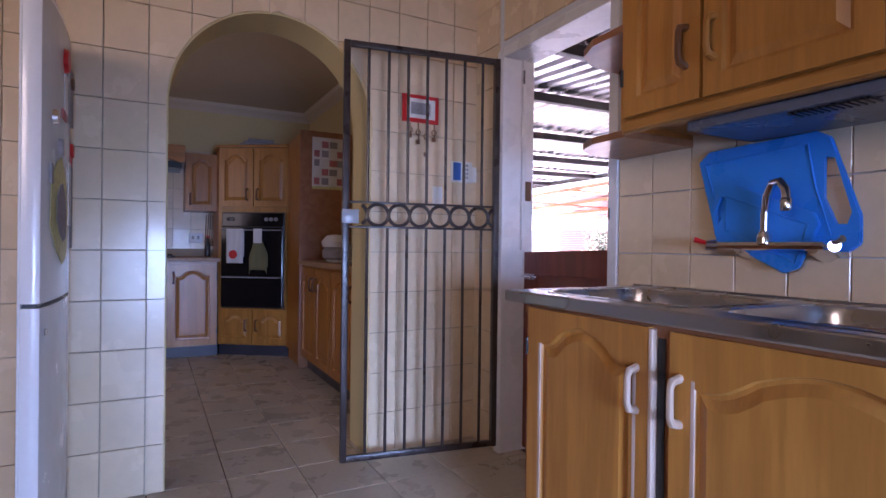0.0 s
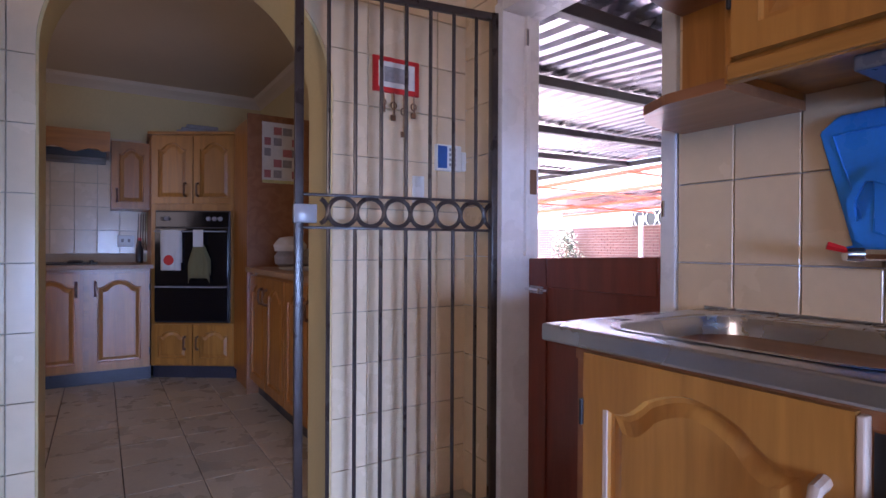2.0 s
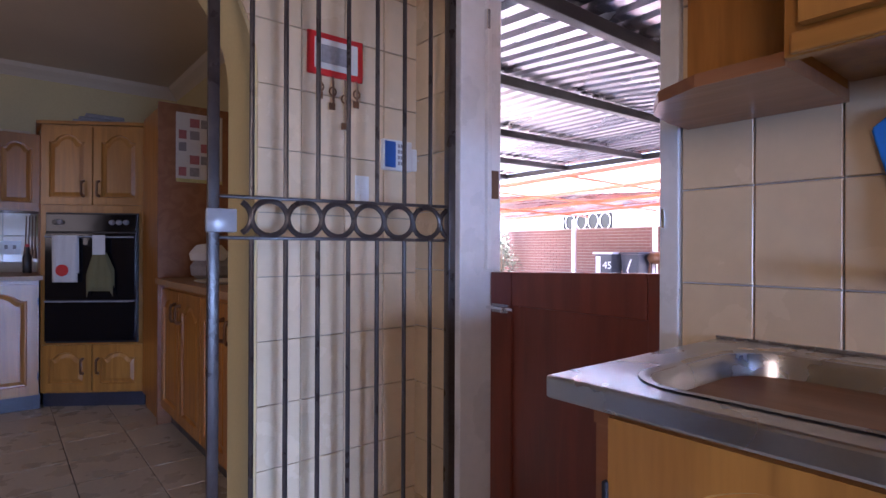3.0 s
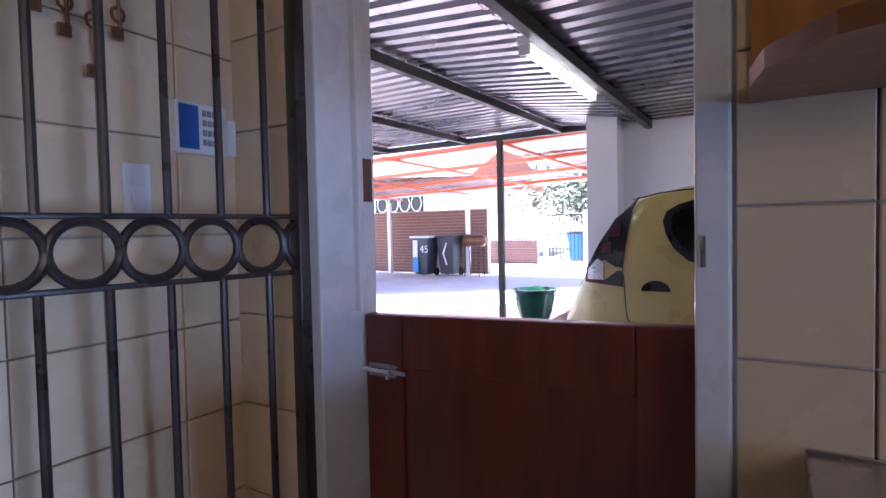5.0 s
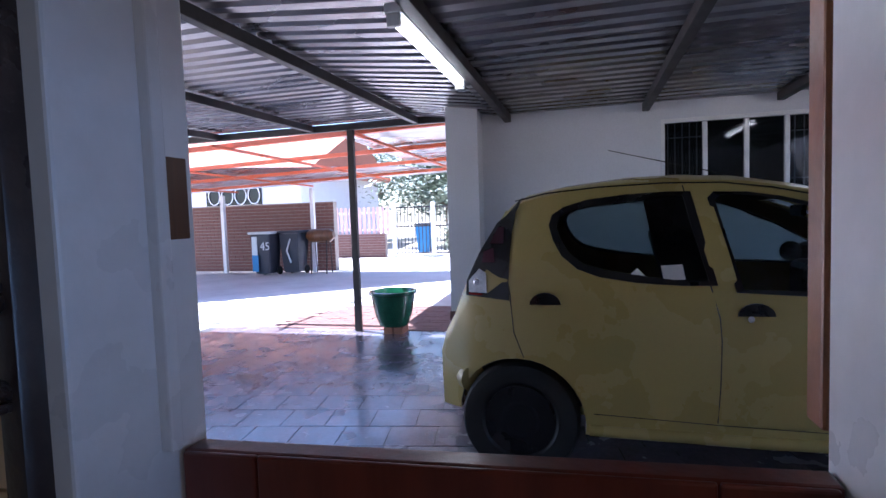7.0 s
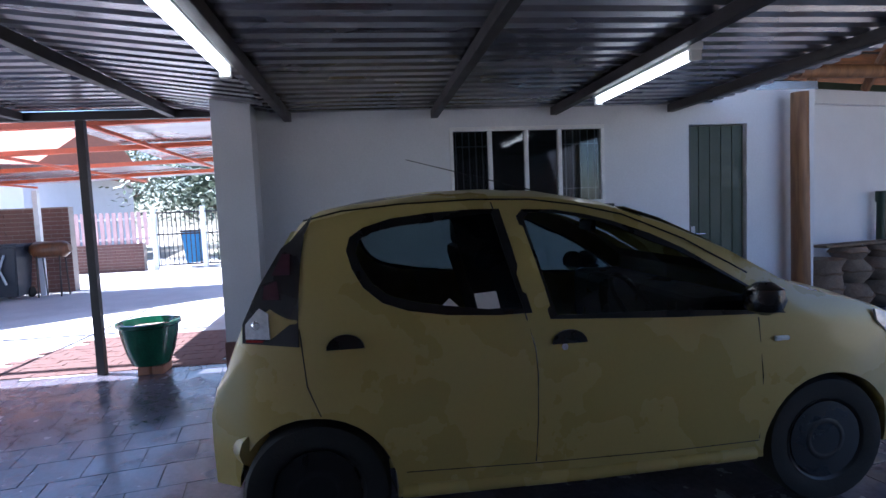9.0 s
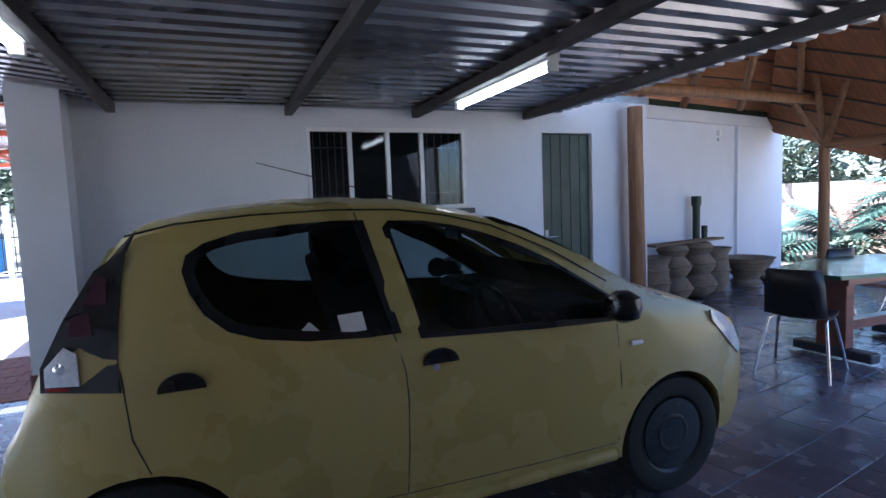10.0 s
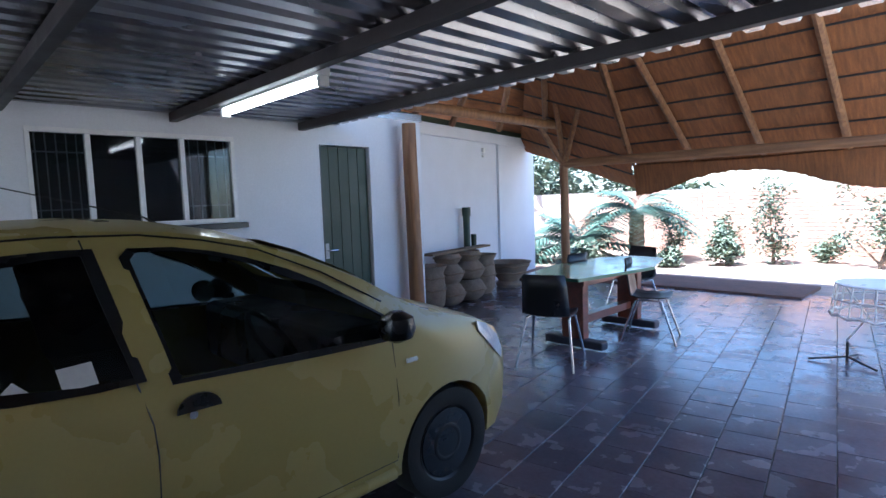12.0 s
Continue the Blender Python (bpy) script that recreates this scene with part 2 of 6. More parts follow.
M_LEAF = mat("leaf", (0.12, 0.15, 0.1), 0.55, vary=0.35, scale=3, grain=12, bump=0.05)
M_LEAFB = mat("palm_leaf", (0.07, 0.12, 0.09), 0.4, vary=0.3, scale=3, grain=12, bump=0.05)
M_BARK = mat("bark", (0.17, 0.12, 0.08), 0.9, vary=0.3, scale=8, bump=0.5)
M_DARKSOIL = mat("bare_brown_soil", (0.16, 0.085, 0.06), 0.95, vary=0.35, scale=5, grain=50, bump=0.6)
M_SOIL = mat("garden_soil", (0.4, 0.3, 0.23), 0.95, vary=0.3, scale=4, grain=60, bump=0.5)
M_GROUND = mat("dry_ground", (0.3, 0.26, 0.2), 0.95, vary=0.2, scale=0.5, grain=20, bump=0.2, dirt=(0.1, 0.13, 0.05), dirt_amount=0.6)
M_BIN = mat("dark_bin_plastic", (0.03, 0.035, 0.05), 0.5, vary=0.1)
M_BINLIGHT = mat("pale_bin_panel", (0.55, 0.6, 0.62), 0.5, vary=0.1)
M_BINBLUE = mat("blue_bin_panel", (0.03, 0.2, 0.45), 0.5, vary=0.1)
M_COUNTER = mat("speckled_worktop", (0.4, 0.24, 0.13), 0.4, vary=0.2, scale=30, grain=200)
M_PAPER = mat("paper", (0.7, 0.67, 0.62), 0.8, vary=0.06)
M_PINK = mat("printed_pink", (0.45, 0.16, 0.16), 0.8, vary=0.2)
M_GREY = mat("printed_grey", (0.3, 0.28, 0.28), 0.8, vary=0.2)
M_TOWEL = mat("white_towel", (0.68, 0.65, 0.62), 0.95, vary=0.06, grain=200, bump=0.3)
M_OLIVE = mat("olive_towel", (0.17, 0.15, 0.07), 0.95, vary=0.15, grain=200, bump=0.3)
M_BLUESCREEN = mat("blue_panel", (0.03, 0.12, 0.4), 0.25, vary=0.05)
M_KICK = mat("dark_plinth", (0.035, 0.035, 0.05), 0.35, vary=0.2)
M_YELLOW = mat("yellow_fruit_print", (0.6, 0.55, 0.22), 0.5, vary=0.2)
M_PICKET = mat("faded_red_picket", (0.55, 0.36, 0.34), 0.6, vary=0.12, scale=6)
M_ROOFTILE = mat("far_roof", (0.35, 0.12, 0.07), 0.8, vary=0.15)


# ---- building helpers ----
def where(ob):
    v = Vector((0, 0, 0))
    while ob is not None:
        v += ob.location
        ob = ob.parent
    return v


def thing(name, label, category, at=(0, 0, 0), group="", kind=""):
    ob = new(name)
    ob.location = at
    ob.empty_display_size = 0.1
    return tagged(ob, label, category, group, kind)


def part(name, bm, material, parent=None, label="", smooth=False, kind=""):
    """One mesh object out of a bmesh in world coordinates, under its thing or part."""
    base = where(parent) if parent else Vector((0, 0, 0))
    if parent:
        bmesh.ops.translate(bm, verts=bm.verts, vec=-base)
    me = bpy.data.meshes.new(name)
    bmesh.ops.recalc_face_normals(bm, faces=bm.faces)
    bm.to_mesh(me)
    bm.free()
    for m in (material if isinstance(material, (list, tuple)) else [material]):
        me.materials.append(m)
    if smooth:
        for p in me.polygons:
            p.use_smooth = True
        me.set_sharp_from_angle(angle=radians(40))
    ob = new(name, me)
    ob.parent = parent
    return tagged(ob, label, "", "", kind)


def box(x0, x1, y0, y1, z0, z1, bevel=0.0, bm=None, seg=2):
    """A box, its edges rounded by bevel, added to bm."""
    out = bm or bmesh.new()
    b = bmesh.new() if bevel else out
    v = [b.verts.new(p) for p in ((x0, y0, z0), (x1, y0, z0), (x1, y1, z0), (x0, y1, z0), (x0, y0, z1), (x1, y0, z1), (x1, y1, z1), (x0, y1, z1))]
    for f in ((3, 2, 1, 0), (4, 5, 6, 7), (0, 1, 5, 4), (1, 2, 6, 5), (2, 3, 7, 6), (3, 0, 4, 7)):
        b.faces.new([v[i] for i in f])
    if bevel:
        bmesh.ops.bevel(b, geom=b.edges[:], offset=bevel, segments=seg, profile=0.5, affect="EDGES")
        join(out, b)
    return out


def join(out, b, m=None):
    """Adds bmesh b, moved by m, to out."""
    if m is not None:
        bmesh.ops.transform(b, matrix=m, verts=b.verts)
    idx = {v: out.verts.new(v.co) for v in b.verts}
    for f in b.faces:
        nf = out.faces.new([idx[v] for v in f.verts])
        nf.material_index = f.material_index
    b.free()
    return out


def tube(points, radius, bm=None, sides=8, closed=False):
    """A round bar along points; radius may be a list."""
    bm = bm or bmesh.new()
    pts = [Vector(p) for p in points]
    rs = radius if isinstance(radius, (list, tuple)) else [radius] * len(pts)
    rings = []
    n = len(pts)
    up = None
    for i, p in enumerate(pts):
        a = pts[(i - 1) % n] if (i or closed) else p
        b = pts[(i + 1) % n] if (i < n - 1 or closed) else p
        d = (b - a).normalized()
        if up is None:
            up = Vector((0, 0, 1)) if abs(d.z) < 0.9 else Vector((1, 0, 0))
        s = d.cross(up).normalized()
        up = s.cross(d).normalized()
        rings.append([bm.verts.new(p + (s * math.cos(2 * math.pi * k / sides) + up * math.sin(2 * math.pi * k / sides)) * rs[i]) for k in range(sides)])
    for i in range(n if closed else n - 1):
        r, q = rings[i], rings[(i + 1) % n]
        for k in range(sides):
            bm.faces.new((r[k], r[(k + 1) % sides], q[(k + 1) % sides], q[k]))
    if not closed:
        bm.faces.new(rings[0][::-1])
        bm.faces.new(rings[-1])
    return bm


def lathe(profile, center, bm=None, sides=24, caps=True):
    """A turned body; profile: rows of radius, height."""
    bm = bm or bmesh.new()
    cx, cy, cz = center
    rings = [[bm.verts.new((cx + r * math.cos(2 * math.pi * k / sides), cy + r * math.sin(2 * math.pi * k / sides), cz + z)) for k in range(sides)] for r, z in profile]
    for r, q in zip(rings, rings[1:]):
        for k in range(sides):
            bm.faces.new((r[k], r[(k + 1) % sides], q[(k + 1) % sides], q[k]))
    if caps:
        bm.faces.new(rings[0][::-1])
        bm.faces.new(rings[-1])
    return bm


def prism(outline, axis, a, b, bm=None):
    """Extrudes a flat outline along an axis from a to b. The outline gives the other two axes in order."""
    bm = bm or bmesh.new()

    def at(p, w):
        q = list(p)
        q.insert(axis, w)
        return q
    lo = [bm.verts.new(at(p, a)) for p in outline]
    hi = [bm.verts.new(at(p, b)) for p in outline]
    n = len(outline)
    bm.faces.new(lo)
    bm.faces.new(hi[::-1])
    for i in range(n):
        bm.faces.new((lo[i], hi[i], hi[(i + 1) % n], lo[(i + 1) % n]))
    return bm


def cut(ob, cutters):
    """Cuts meshes out of an object for good."""
    names = []
    for bm in cutters:
        bmesh.ops.recalc_face_normals(bm, faces=bm.faces)
        me = bpy.data.meshes.new("cutter")
        bm.to_mesh(me)
        bm.free()
        c = new("cutter", me)
        mod = ob.modifiers.new("cut", "BOOLEAN")
        mod.operation, mod.object, mod.solver = "DIFFERENCE", c, "EXACT"
        names.append(c)
    dg = bpy.context.evaluated_depsgraph_get()
    dg.update()
    me = bpy.data.meshes.new_from_object(ob.evaluated_get(dg))
    ob.modifiers.clear()
    ob.data = me
    for c in names:
        bpy.data.objects.remove(c)
    return ob


def slab(name, x0, x1, y0, y1, z0, z1, material, kind="structure", label=""):
    return part(name, box(x0, x1, y0, y1, z0, z1), material, None, label, kind=kind)


# ---- the kitchen: shell ----
AY = 2.42      # face of the arch wall
DX = 1.46      # inner face of the door wall
CEIL = 2.48
kitchen_floor = slab("floor", -2.0, 1.62, -2.0, 6.1, -0.12, -0.006, M_FLOORGROUT)

wall_arch = part("wall_arch", box(-2.0, DX, AY + 0.006, AY + 0.25, -0.05, CEIL), M_GROUT, kind="structure")
arch = [(-0.042, -0.1), (0.855, -0.1)] + [(0.4065 + 0.4485 * math.cos(math.pi * k / 24), 1.63 + 0.4485 * math.sin(math.pi * k / 24)) for k in range(25)]
arch_hole = prism([(p[0], p[1]) for p in arch], 1, AY - 0.2, AY + 0.6)
cut(wall_arch, [arch_hole])
# plastered lining of the arch
lin = bmesh.new()
ring = [(-0.042, 0.0)] + [(0.4065 + 0.4485 * math.cos(math.pi * k / 32), 1.63 + 0.4485 * math.sin(math.pi * k / 32)) for k in range(32, -1, -1)] + [(0.855, 0.0)]
outer = [(0.4065 + (x - 0.4065) * 1.012, z * 1.002) for x, z in ring]
inner = [(0.4065 + (x - 0.4065) * 0.985, z if z <= 0 else z - (0.006 if z > 1.63 else 0)) for x, z in ring]
rows = [[lin.verts.new((p[0], y, p[1])) for p in line] for line, y in ((outer, AY - 0.001), (inner, AY + 0.006), (inner, AY + 0.25), (outer, AY + 0.256))]
for r, q in zip(rows, rows[1:]):
    for i in range(len(r) - 1):
        lin.faces.new((r[i], r[i + 1], q[i + 1], q[i]))
part("arch_lining", lin, M_PLASTER, kind="structure", smooth=True)

# door wall: pieces round the opening, tiled face inside and white plaster outside
YJ0, YJ1, HEAD = 1.43, 2.16, 2.0
door_wall = part("wall_door", box(DX + 0.006, 1.625, -2.0, 6.1, -0.05, 2.6), M_WHITEWALL, kind="structure")
cut(door_wall, [box(1.2, 2.0, YJ0, YJ1, -0.2, HEAD)])
slab("wall_south", -2.0, DX + 0.006, -2.15, -2.0, -0.05, CEIL, M_PLASTER)
slab("wall_west", -2.15, -2.0, -2.15, 6.25, -0.05, CEIL, M_PLASTER)
slab("wall_north", -2.0, DX + 0.006, 6.0, 6.15, -0.05, CEIL, M_PLASTER)
slab("ceiling", -2.15, 1.622, -2.15, 6.25, CEIL, CEIL + 0.08, M_CEIL)
slab("wall_lining", DX - 0.002, DX + 0.0055, AY + 0.256, 5.999, 0.0, CEIL - 0.001, M_PLASTER)
# cornice of the far kitchen
corn = prism([(AY + 0.25, CEIL), (AY + 0.33, CEIL), (AY + 0.25, CEIL - 0.07)], 0, -2.0, DX)
prism([(6.0, CEIL), (5.91, CEIL), (5.93, CEIL - 0.03), (5.97, CEIL - 0.06), (6.0, CEIL - 0.09)], 0, -2.0, DX, corn)
prism([(DX, CEIL), (DX - 0.09, CEIL), (DX - 0.07, CEIL - 0.03), (DX - 0.03, CEIL - 0.06), (DX, CEIL - 0.09)], 1, AY + 0.25, 6.0, corn)
part("cornice", corn, M_CEIL, kind="structure")

# ---- door frame and half door ----
frame_door = thing("door_frame", "white painted wooden door frame with worn paint", "door frame", (1.57, 1.8, 0), kind="structure")
part("jamb", box(DX - 0.012, 1.64, YJ1 - 0.012, YJ1 + 0.04, 0, HEAD + 0.02, 0.004), M_WHITEPAINT, frame_door)
part("jamb", box(DX - 0.012, 1.64, YJ0 - 0.045, YJ0 + 0.002, 0, HEAD + 0.02, 0.004), M_WHITEPAINT, frame_door)
part("door_stop", box(1.56, 1.58, YJ1 - 0.028, YJ1 - 0.01, 1.02, HEAD, 0.003), M_WHITEPAINT, frame_door)
part("lintel", box(DX - 0.012, 1.64, YJ0, YJ1 - 0.012, HEAD - 0.02, HEAD + 0.03, 0.004), M_WHITEPAINT, frame_door)
part("strike_plate", box(1.585, 1.625, YJ1 - 0.017, YJ1 - 0.012, 1.27, 1.37, 0.001), M_OAKDARK, frame_door, "dark metal strike plate")
part("catch", box(1.555, 1.57, YJ1 - 0.03, YJ1 - 0.012, 1.86, 1.93, 0.003), M_CHROME, frame_door)

half = thing("door_half", "closed lower half of a stable door in dark red mahogany", "door", (1.59, 1.8, 0), kind="structure")
def door_piece(name, x0, x1, y0, y1, z0, bev):
    """A piece up to the top edge, which sags from the hinges to the bolt."""
    bm = box(x0, x1, y0, y1, z0, 1.0, bev)
    for v in bm.verts:
        if v.co.z > z0 + 0.02:
            v.co.z += 0.010 + 0.020 * (YJ1 - v.co.y) / (YJ1 - YJ0)
    return part(name, bm, M_MAHOG, half)


door_piece("board", 1.592, 1.628, YJ0 + 0.004, YJ1 - 0.014, 0.02, 0.004)
for y in (YJ0 + 0.01, YJ1 - 0.12):
    door_piece("stile", 1.583, 1.5915, y, y + 0.1, 0.02, 0.003)
door_piece("rail", 1.5835, 1.5915, YJ0 + 0.112, YJ1 - 0.122, 0.9, 0.003)
bolt = part("bolt", box(1.577, 1.583, 2.055, 2.13, 0.873, 0.902, 0.002), M_GREYMETAL, half, "worn metal sliding bolt")
part("rod", tube([(1.572, 2.02, 0.888), (1.572, 2.145, 0.888)], 0.006), M_CHROME, bolt)
part("knob", tube([(1.572, 2.06, 0.888), (1.562, 2.06, 0.888), (1.555, 2.06, 0.875)], 0.005), M_CHROME, bolt)
for y in (2.045, 2.11):
    part("screw", lathe([(0.004, 0), (0.003, 0.002)], (1.5745, y, 0.899), sides=8), M_CHROME, bolt)
upper = thing("door_upper", "open upper half of a red-brown stable door against the wall", "door", (1.72, YJ0, 1.05), kind="structure")
part("board", box(1.645, 1.687, YJ0 - 0.70, YJ0 + 0.005, 1.06, 1.98, 0.004), M_OAKRED, upper)

# ---- security gate ----
gate = thing("security_gate", "dark steel security gate with bars and a ring band, open", "gate", (1.46, 2.19, 0.03))
GW, GH = 0.79, 1.95
gd = Vector((0.68 - 1.46, 2.32 - 2.19, 0)).normalized()
g0 = Vector((1.46, 2.19, 0.03))
gn = Vector((gd.y, -gd.x, 0))
if gn.y > 0:
    gn = -gn


def gate_m():
    return Matrix.Translation(g0) @ Matrix((gd, gn, Vector((0, 0, 1)))).transposed().to_4x4()


def gpart(name, bm, material=None, label=""):
    bmesh.ops.transform(bm, matrix=gate_m(), verts=bm.verts)
    return part(name, bm, material or M_GATE, gate, label, smooth=True)


gpart("gate_frame", box(-0.004, 0.034, -0.018, 0.018, 0, GH, 0.003))
gpart("gate_frame", box(GW - 0.03, GW, -0.015, 0.015, 0, GH, 0.003))
gpart("gate_frame", box(0.03, GW - 0.03, -0.013, 0.013, 0, 0.028, 0.003))
gpart("gate_frame", box(0.03, GW - 0.03, -0.013, 0.013, GH - 0.028, GH, 0.003))
for z in (1.085, 1.20):
    gpart("rail", box(0.03, GW - 0.03, -0.006, 0.006, z, z + 0.01, 0.002))
for k in range(7):
    u = 0.0975 + k * 0.0959
    gpart("bar", tube([(u, 0, 0.02), (u, 0, 1.087)], 0.0075, sides=8))
    gpart("bar", tube([(u, 0, 1.207), (u, 0, GH - 0.02)], 0.0075, sides=8))
for k in range(8):
    u = 0.009 + k * 0.1022
    a0, a1 = (0, 24) if 0 < k < 7 else (-5, 5) if k == 0 else (8, 16)
    pts = [(u + 0.0505 * math.cos(a * math.pi / 12), 0, 1.1475 + 0.0505 * math.sin(a * math.pi / 12)) for a in range(a0, a1 + (0 if 0 < k < 7 else 1))]
    gpart("ring", tube(pts, 0.0085, sides=8, closed=0 < k < 7))
lock = gpart("lock_box", box(GW - 0.075, GW + 0.004, -0.02, 0.02, 1.105, 1.17, 0.003), M_GREYMETAL, "bare grey steel lock box")
for z in (0.28, 0.9, 1.62):
    gpart("hinge", box(-0.014, 0.004, -0.014, 0.014, z, z + 0.09, 0.004))

# ---- cabinet doors ----
def door_mesh(w, h, t=0.02, fw=0.055, rise=0.06, n=20, ft=None):
    """A raised panel door with a cathedral top: u across, v up, the front towards -w. Lies in x, z with its front at y = 0."""
    bm = bmesh.new()
    inner = []
    top = h - (ft or fw) - rise
    inner.append((fw, fw))
    inner.append((w - fw, fw))
    inner.append((w - fw, top))
    for k in range(1, n):
        s = 1 - k / n
        inner.append((fw + s * (w - 2 * fw), top + rise * (0.5 - 0.5 * math.cos(2 * math.pi * s)) ** 0.8 - 0.012 * math.sin(math.pi * min(s, 1 - s) * 4) * (1 if min(s, 1 - s) < 0.25 else 0)))
    inner.append((fw, top))
    outer = [(0, 0), (w, 0), (w, h)] + [(p[0], h) for p in inner[3:-1]] + [(0, h)]
    cx, cz = w / 2, h / 2

    def shrink(d):
        return [(x + (d if x < cx - 1e-4 else -d if x > cx + 1e-4 else 0) * min(1, abs(x - cx) / (w / 2 - fw) * 1.0), z + (d if z < cz else -d)) for x, z in inner]
    loops = [(outer, t), (outer, 0.0), (inner, 0.0), (shrink(0.004), 0.012), (shrink(0.012), 0.013), (shrink(0.034), 0.004)]
    rings = [[bm.verts.new((x, y, z)) for x, z in line] for line, y in loops]
    m = len(inner)
    for r, q in zip(rings, rings[1:]):
        for i in range(m):
            bm.faces.new((r[i], r[(i + 1) % m], q[(i + 1) % m], q[i]))
    bm.faces.new(rings[-1])
    bm.faces.new(rings[0][::-1])
    return bm


def frame_of(origin, u, out):
    """Pose with x along u, y away from the viewer (against out), z up."""
    u, out = Vector(u).normalized(), Vector(out).normalized()
    return Matrix.Translation(origin) @ Matrix((u, -out, Vector((0, 0, 1)))).transposed().to_4x4()


def handle_mesh(h=0.1, r=0.008):
    pts = [(0, 0.002, 0), (0, -0.024, 0.006), (0, -0.03, 0.02), (0, -0.03, h - 0.02), (0, -0.024, h - 0.006), (0, 0.002, h)]
    return tube(pts, [r * 1.3, r * 1.2, r, r, r * 1.2, r * 1.3], sides=8)


def cabinet_door(parent, origin, u, out, w, h, handle=None, rise=0.06, fw=0.055, hinge=None, handle_mat=None, label="", ft=None):
    m = frame_of(origin, u, out)
    bm = door_mesh(w, h, rise=rise, fw=fw, ft=ft)
    bmesh.ops.transform(bm, matrix=m, verts=bm.verts)
    d = part("door", bm, M_OAK, parent, label)
    if handle:
        hm = handle_mesh()
        bmesh.ops.transform(hm, matrix=m @ Matrix.Translation((handle[0], 0, handle[1])), verts=hm.verts)
        part("handle", hm, handle_mat or M_OAKDARK, d, "", smooth=True)
    if hinge is not None:
        for z in (0.09, h - 0.14):
            bm = box(hinge - 0.004, hinge + 0.004, -0.006, 0.004, z, z + 0.05, 0.002)
            bmesh.ops.transform(bm, matrix=m, verts=bm.verts)
            part("hinge", bm, M_BLACK, d)
    return d


# ---- sink unit ----
SX = 0.93       # front of the carcass
sink_cab = thing("sink_cabinet", "oak base cabinet with arched raised-panel doors under the steel sink", "cabinet", (1.18, 0.3, 0))
carc = box(SX, DX - 0.005, -1.2, 1.24, 0.1, 0.86)
part("body", carc, M_OAKRED, sink_cab)
part("plinth", box(SX + 0.05, DX - 0.01, -1.18, 1.2, 0.0, 0.1), M_KICK, sink_cab)
part("face_rail", box(SX - 0.006, SX, -1.2, 1.24, 0.835, 0.862), M_OAKRED, sink_cab)
dA = cabinet_door(sink_cab, (SX - 0.022, 1.205, 0.115), (0, -1, 0), (-1, 0, 0), 0.448, 0.738, handle=(0.415, 0.54), rise=0.06, ft=0.036, hinge=-0.003, handle_mat=M_WORN)
part("worn_edge", box(SX - 0.0235, SX - 0.002, 0.745, 0.7565, 0.12, 0.85, 0.003), M_WORN, dA, "worn bare wood edge")
dB = cabinet_door(sink_cab, (SX - 0.022, 0.698, 0.115), (0, -1, 0), (-1, 0, 0), 0.64, 0.736, handle=(0.026, 0.54), rise=0.075, ft=0.036, handle_mat=M_WORN)
# shade between the two doors, painted as a thin black strip on the carcass
part("open_gap", box(SX - 0.0075, SX - 0.0062, 0.722, 0.742, 0.12, 0.83), M_BLACK, sink_cab, "black strip for the shade in the gap beside the door")
for dr, ys in ((dA, (1.152, 0.797)), (dB, (0.64,))):
    for y in ys:
        part("worn_moulding", box(SX - 0.0225, SX - 0.018, y - 0.005, y + 0.005, 0.165, 0.755, 0.001), M_WORN, dr, "pale worn moulding edge")
cabinet_door(sink_cab, (SX - 0.022, 0.04, 0.115), (0, -1, 0), (-1, 0, 0), 0.6, 0.736, rise=0.075, ft=0.036)

sink = thing("steel_sink", "brushed stainless steel double sink top with drainers", "sink", (1.17, 0.3, 0.86))
top = part("top", box(0.885, DX - 0.004, -1.2, 1.30, 0.865, 0.9, 0.005), M_STEEL, sink)


def rounded(cx, cy, hx, hy, r, n=6):
    pts = []
    for sx, sy, a0 in ((1, 1, 0), (-1, 1, 90), (-1, -1, 180), (1, -1, 270)):
        for k in range(n + 1):
            a = radians(a0 + 90 * k / n)
            pts.append((cx + sx * (hx - r) + r * math.cos(a), cy + sy * (hy - r) + r * math.sin(a)))
    return pts


BOWLS = [(1.15, 0.955, 0.195, 0.25), (1.15, 0.39, 0.195, 0.25)]
cut(top, [prism(rounded(c[0], c[1], c[2], c[3], 0.09), 2, 0.8, 1.0) for c in BOWLS])
for cx, cy, hx, hy in BOWLS:
    bm = bmesh.new()
    loops = []
    for grow, z in ((0.016, 0.902), (0.008, 0.9035), (-0.001, 0.899), (-0.008, 0.88), (-0.012, 0.80), (-0.03, 0.765), (-0.07, 0.757)):
        loops.append([bm.verts.new((x, y, z)) for x, y in rounded(cx, cy, hx + grow, hy + grow, max(0.03, 0.09 + grow * 0.6))])
    for r, q in zip(loops, loops[1:]):
        for i in range(len(r)):
            bm.faces.new((r[i], r[(i + 1) % len(r)], q[(i + 1) % len(r)], q[i]))
    bm.faces.new(loops[-1])
    bowl = part("bowl", bm, M_STEEL, sink, smooth=True)
    part("drain", lathe([(0.0, 0), (0.035, 0.001), (0.04, 0.003), (0.043, 0.0)], (cx, cy, 0.7575), caps=False), M_CHROME, bowl, smooth=True)
part("upstand", box(DX - 0.012, DX - 0.004, -1.2, 1.30, 0.9, 0.906, 0.001), M_STEEL, sink)

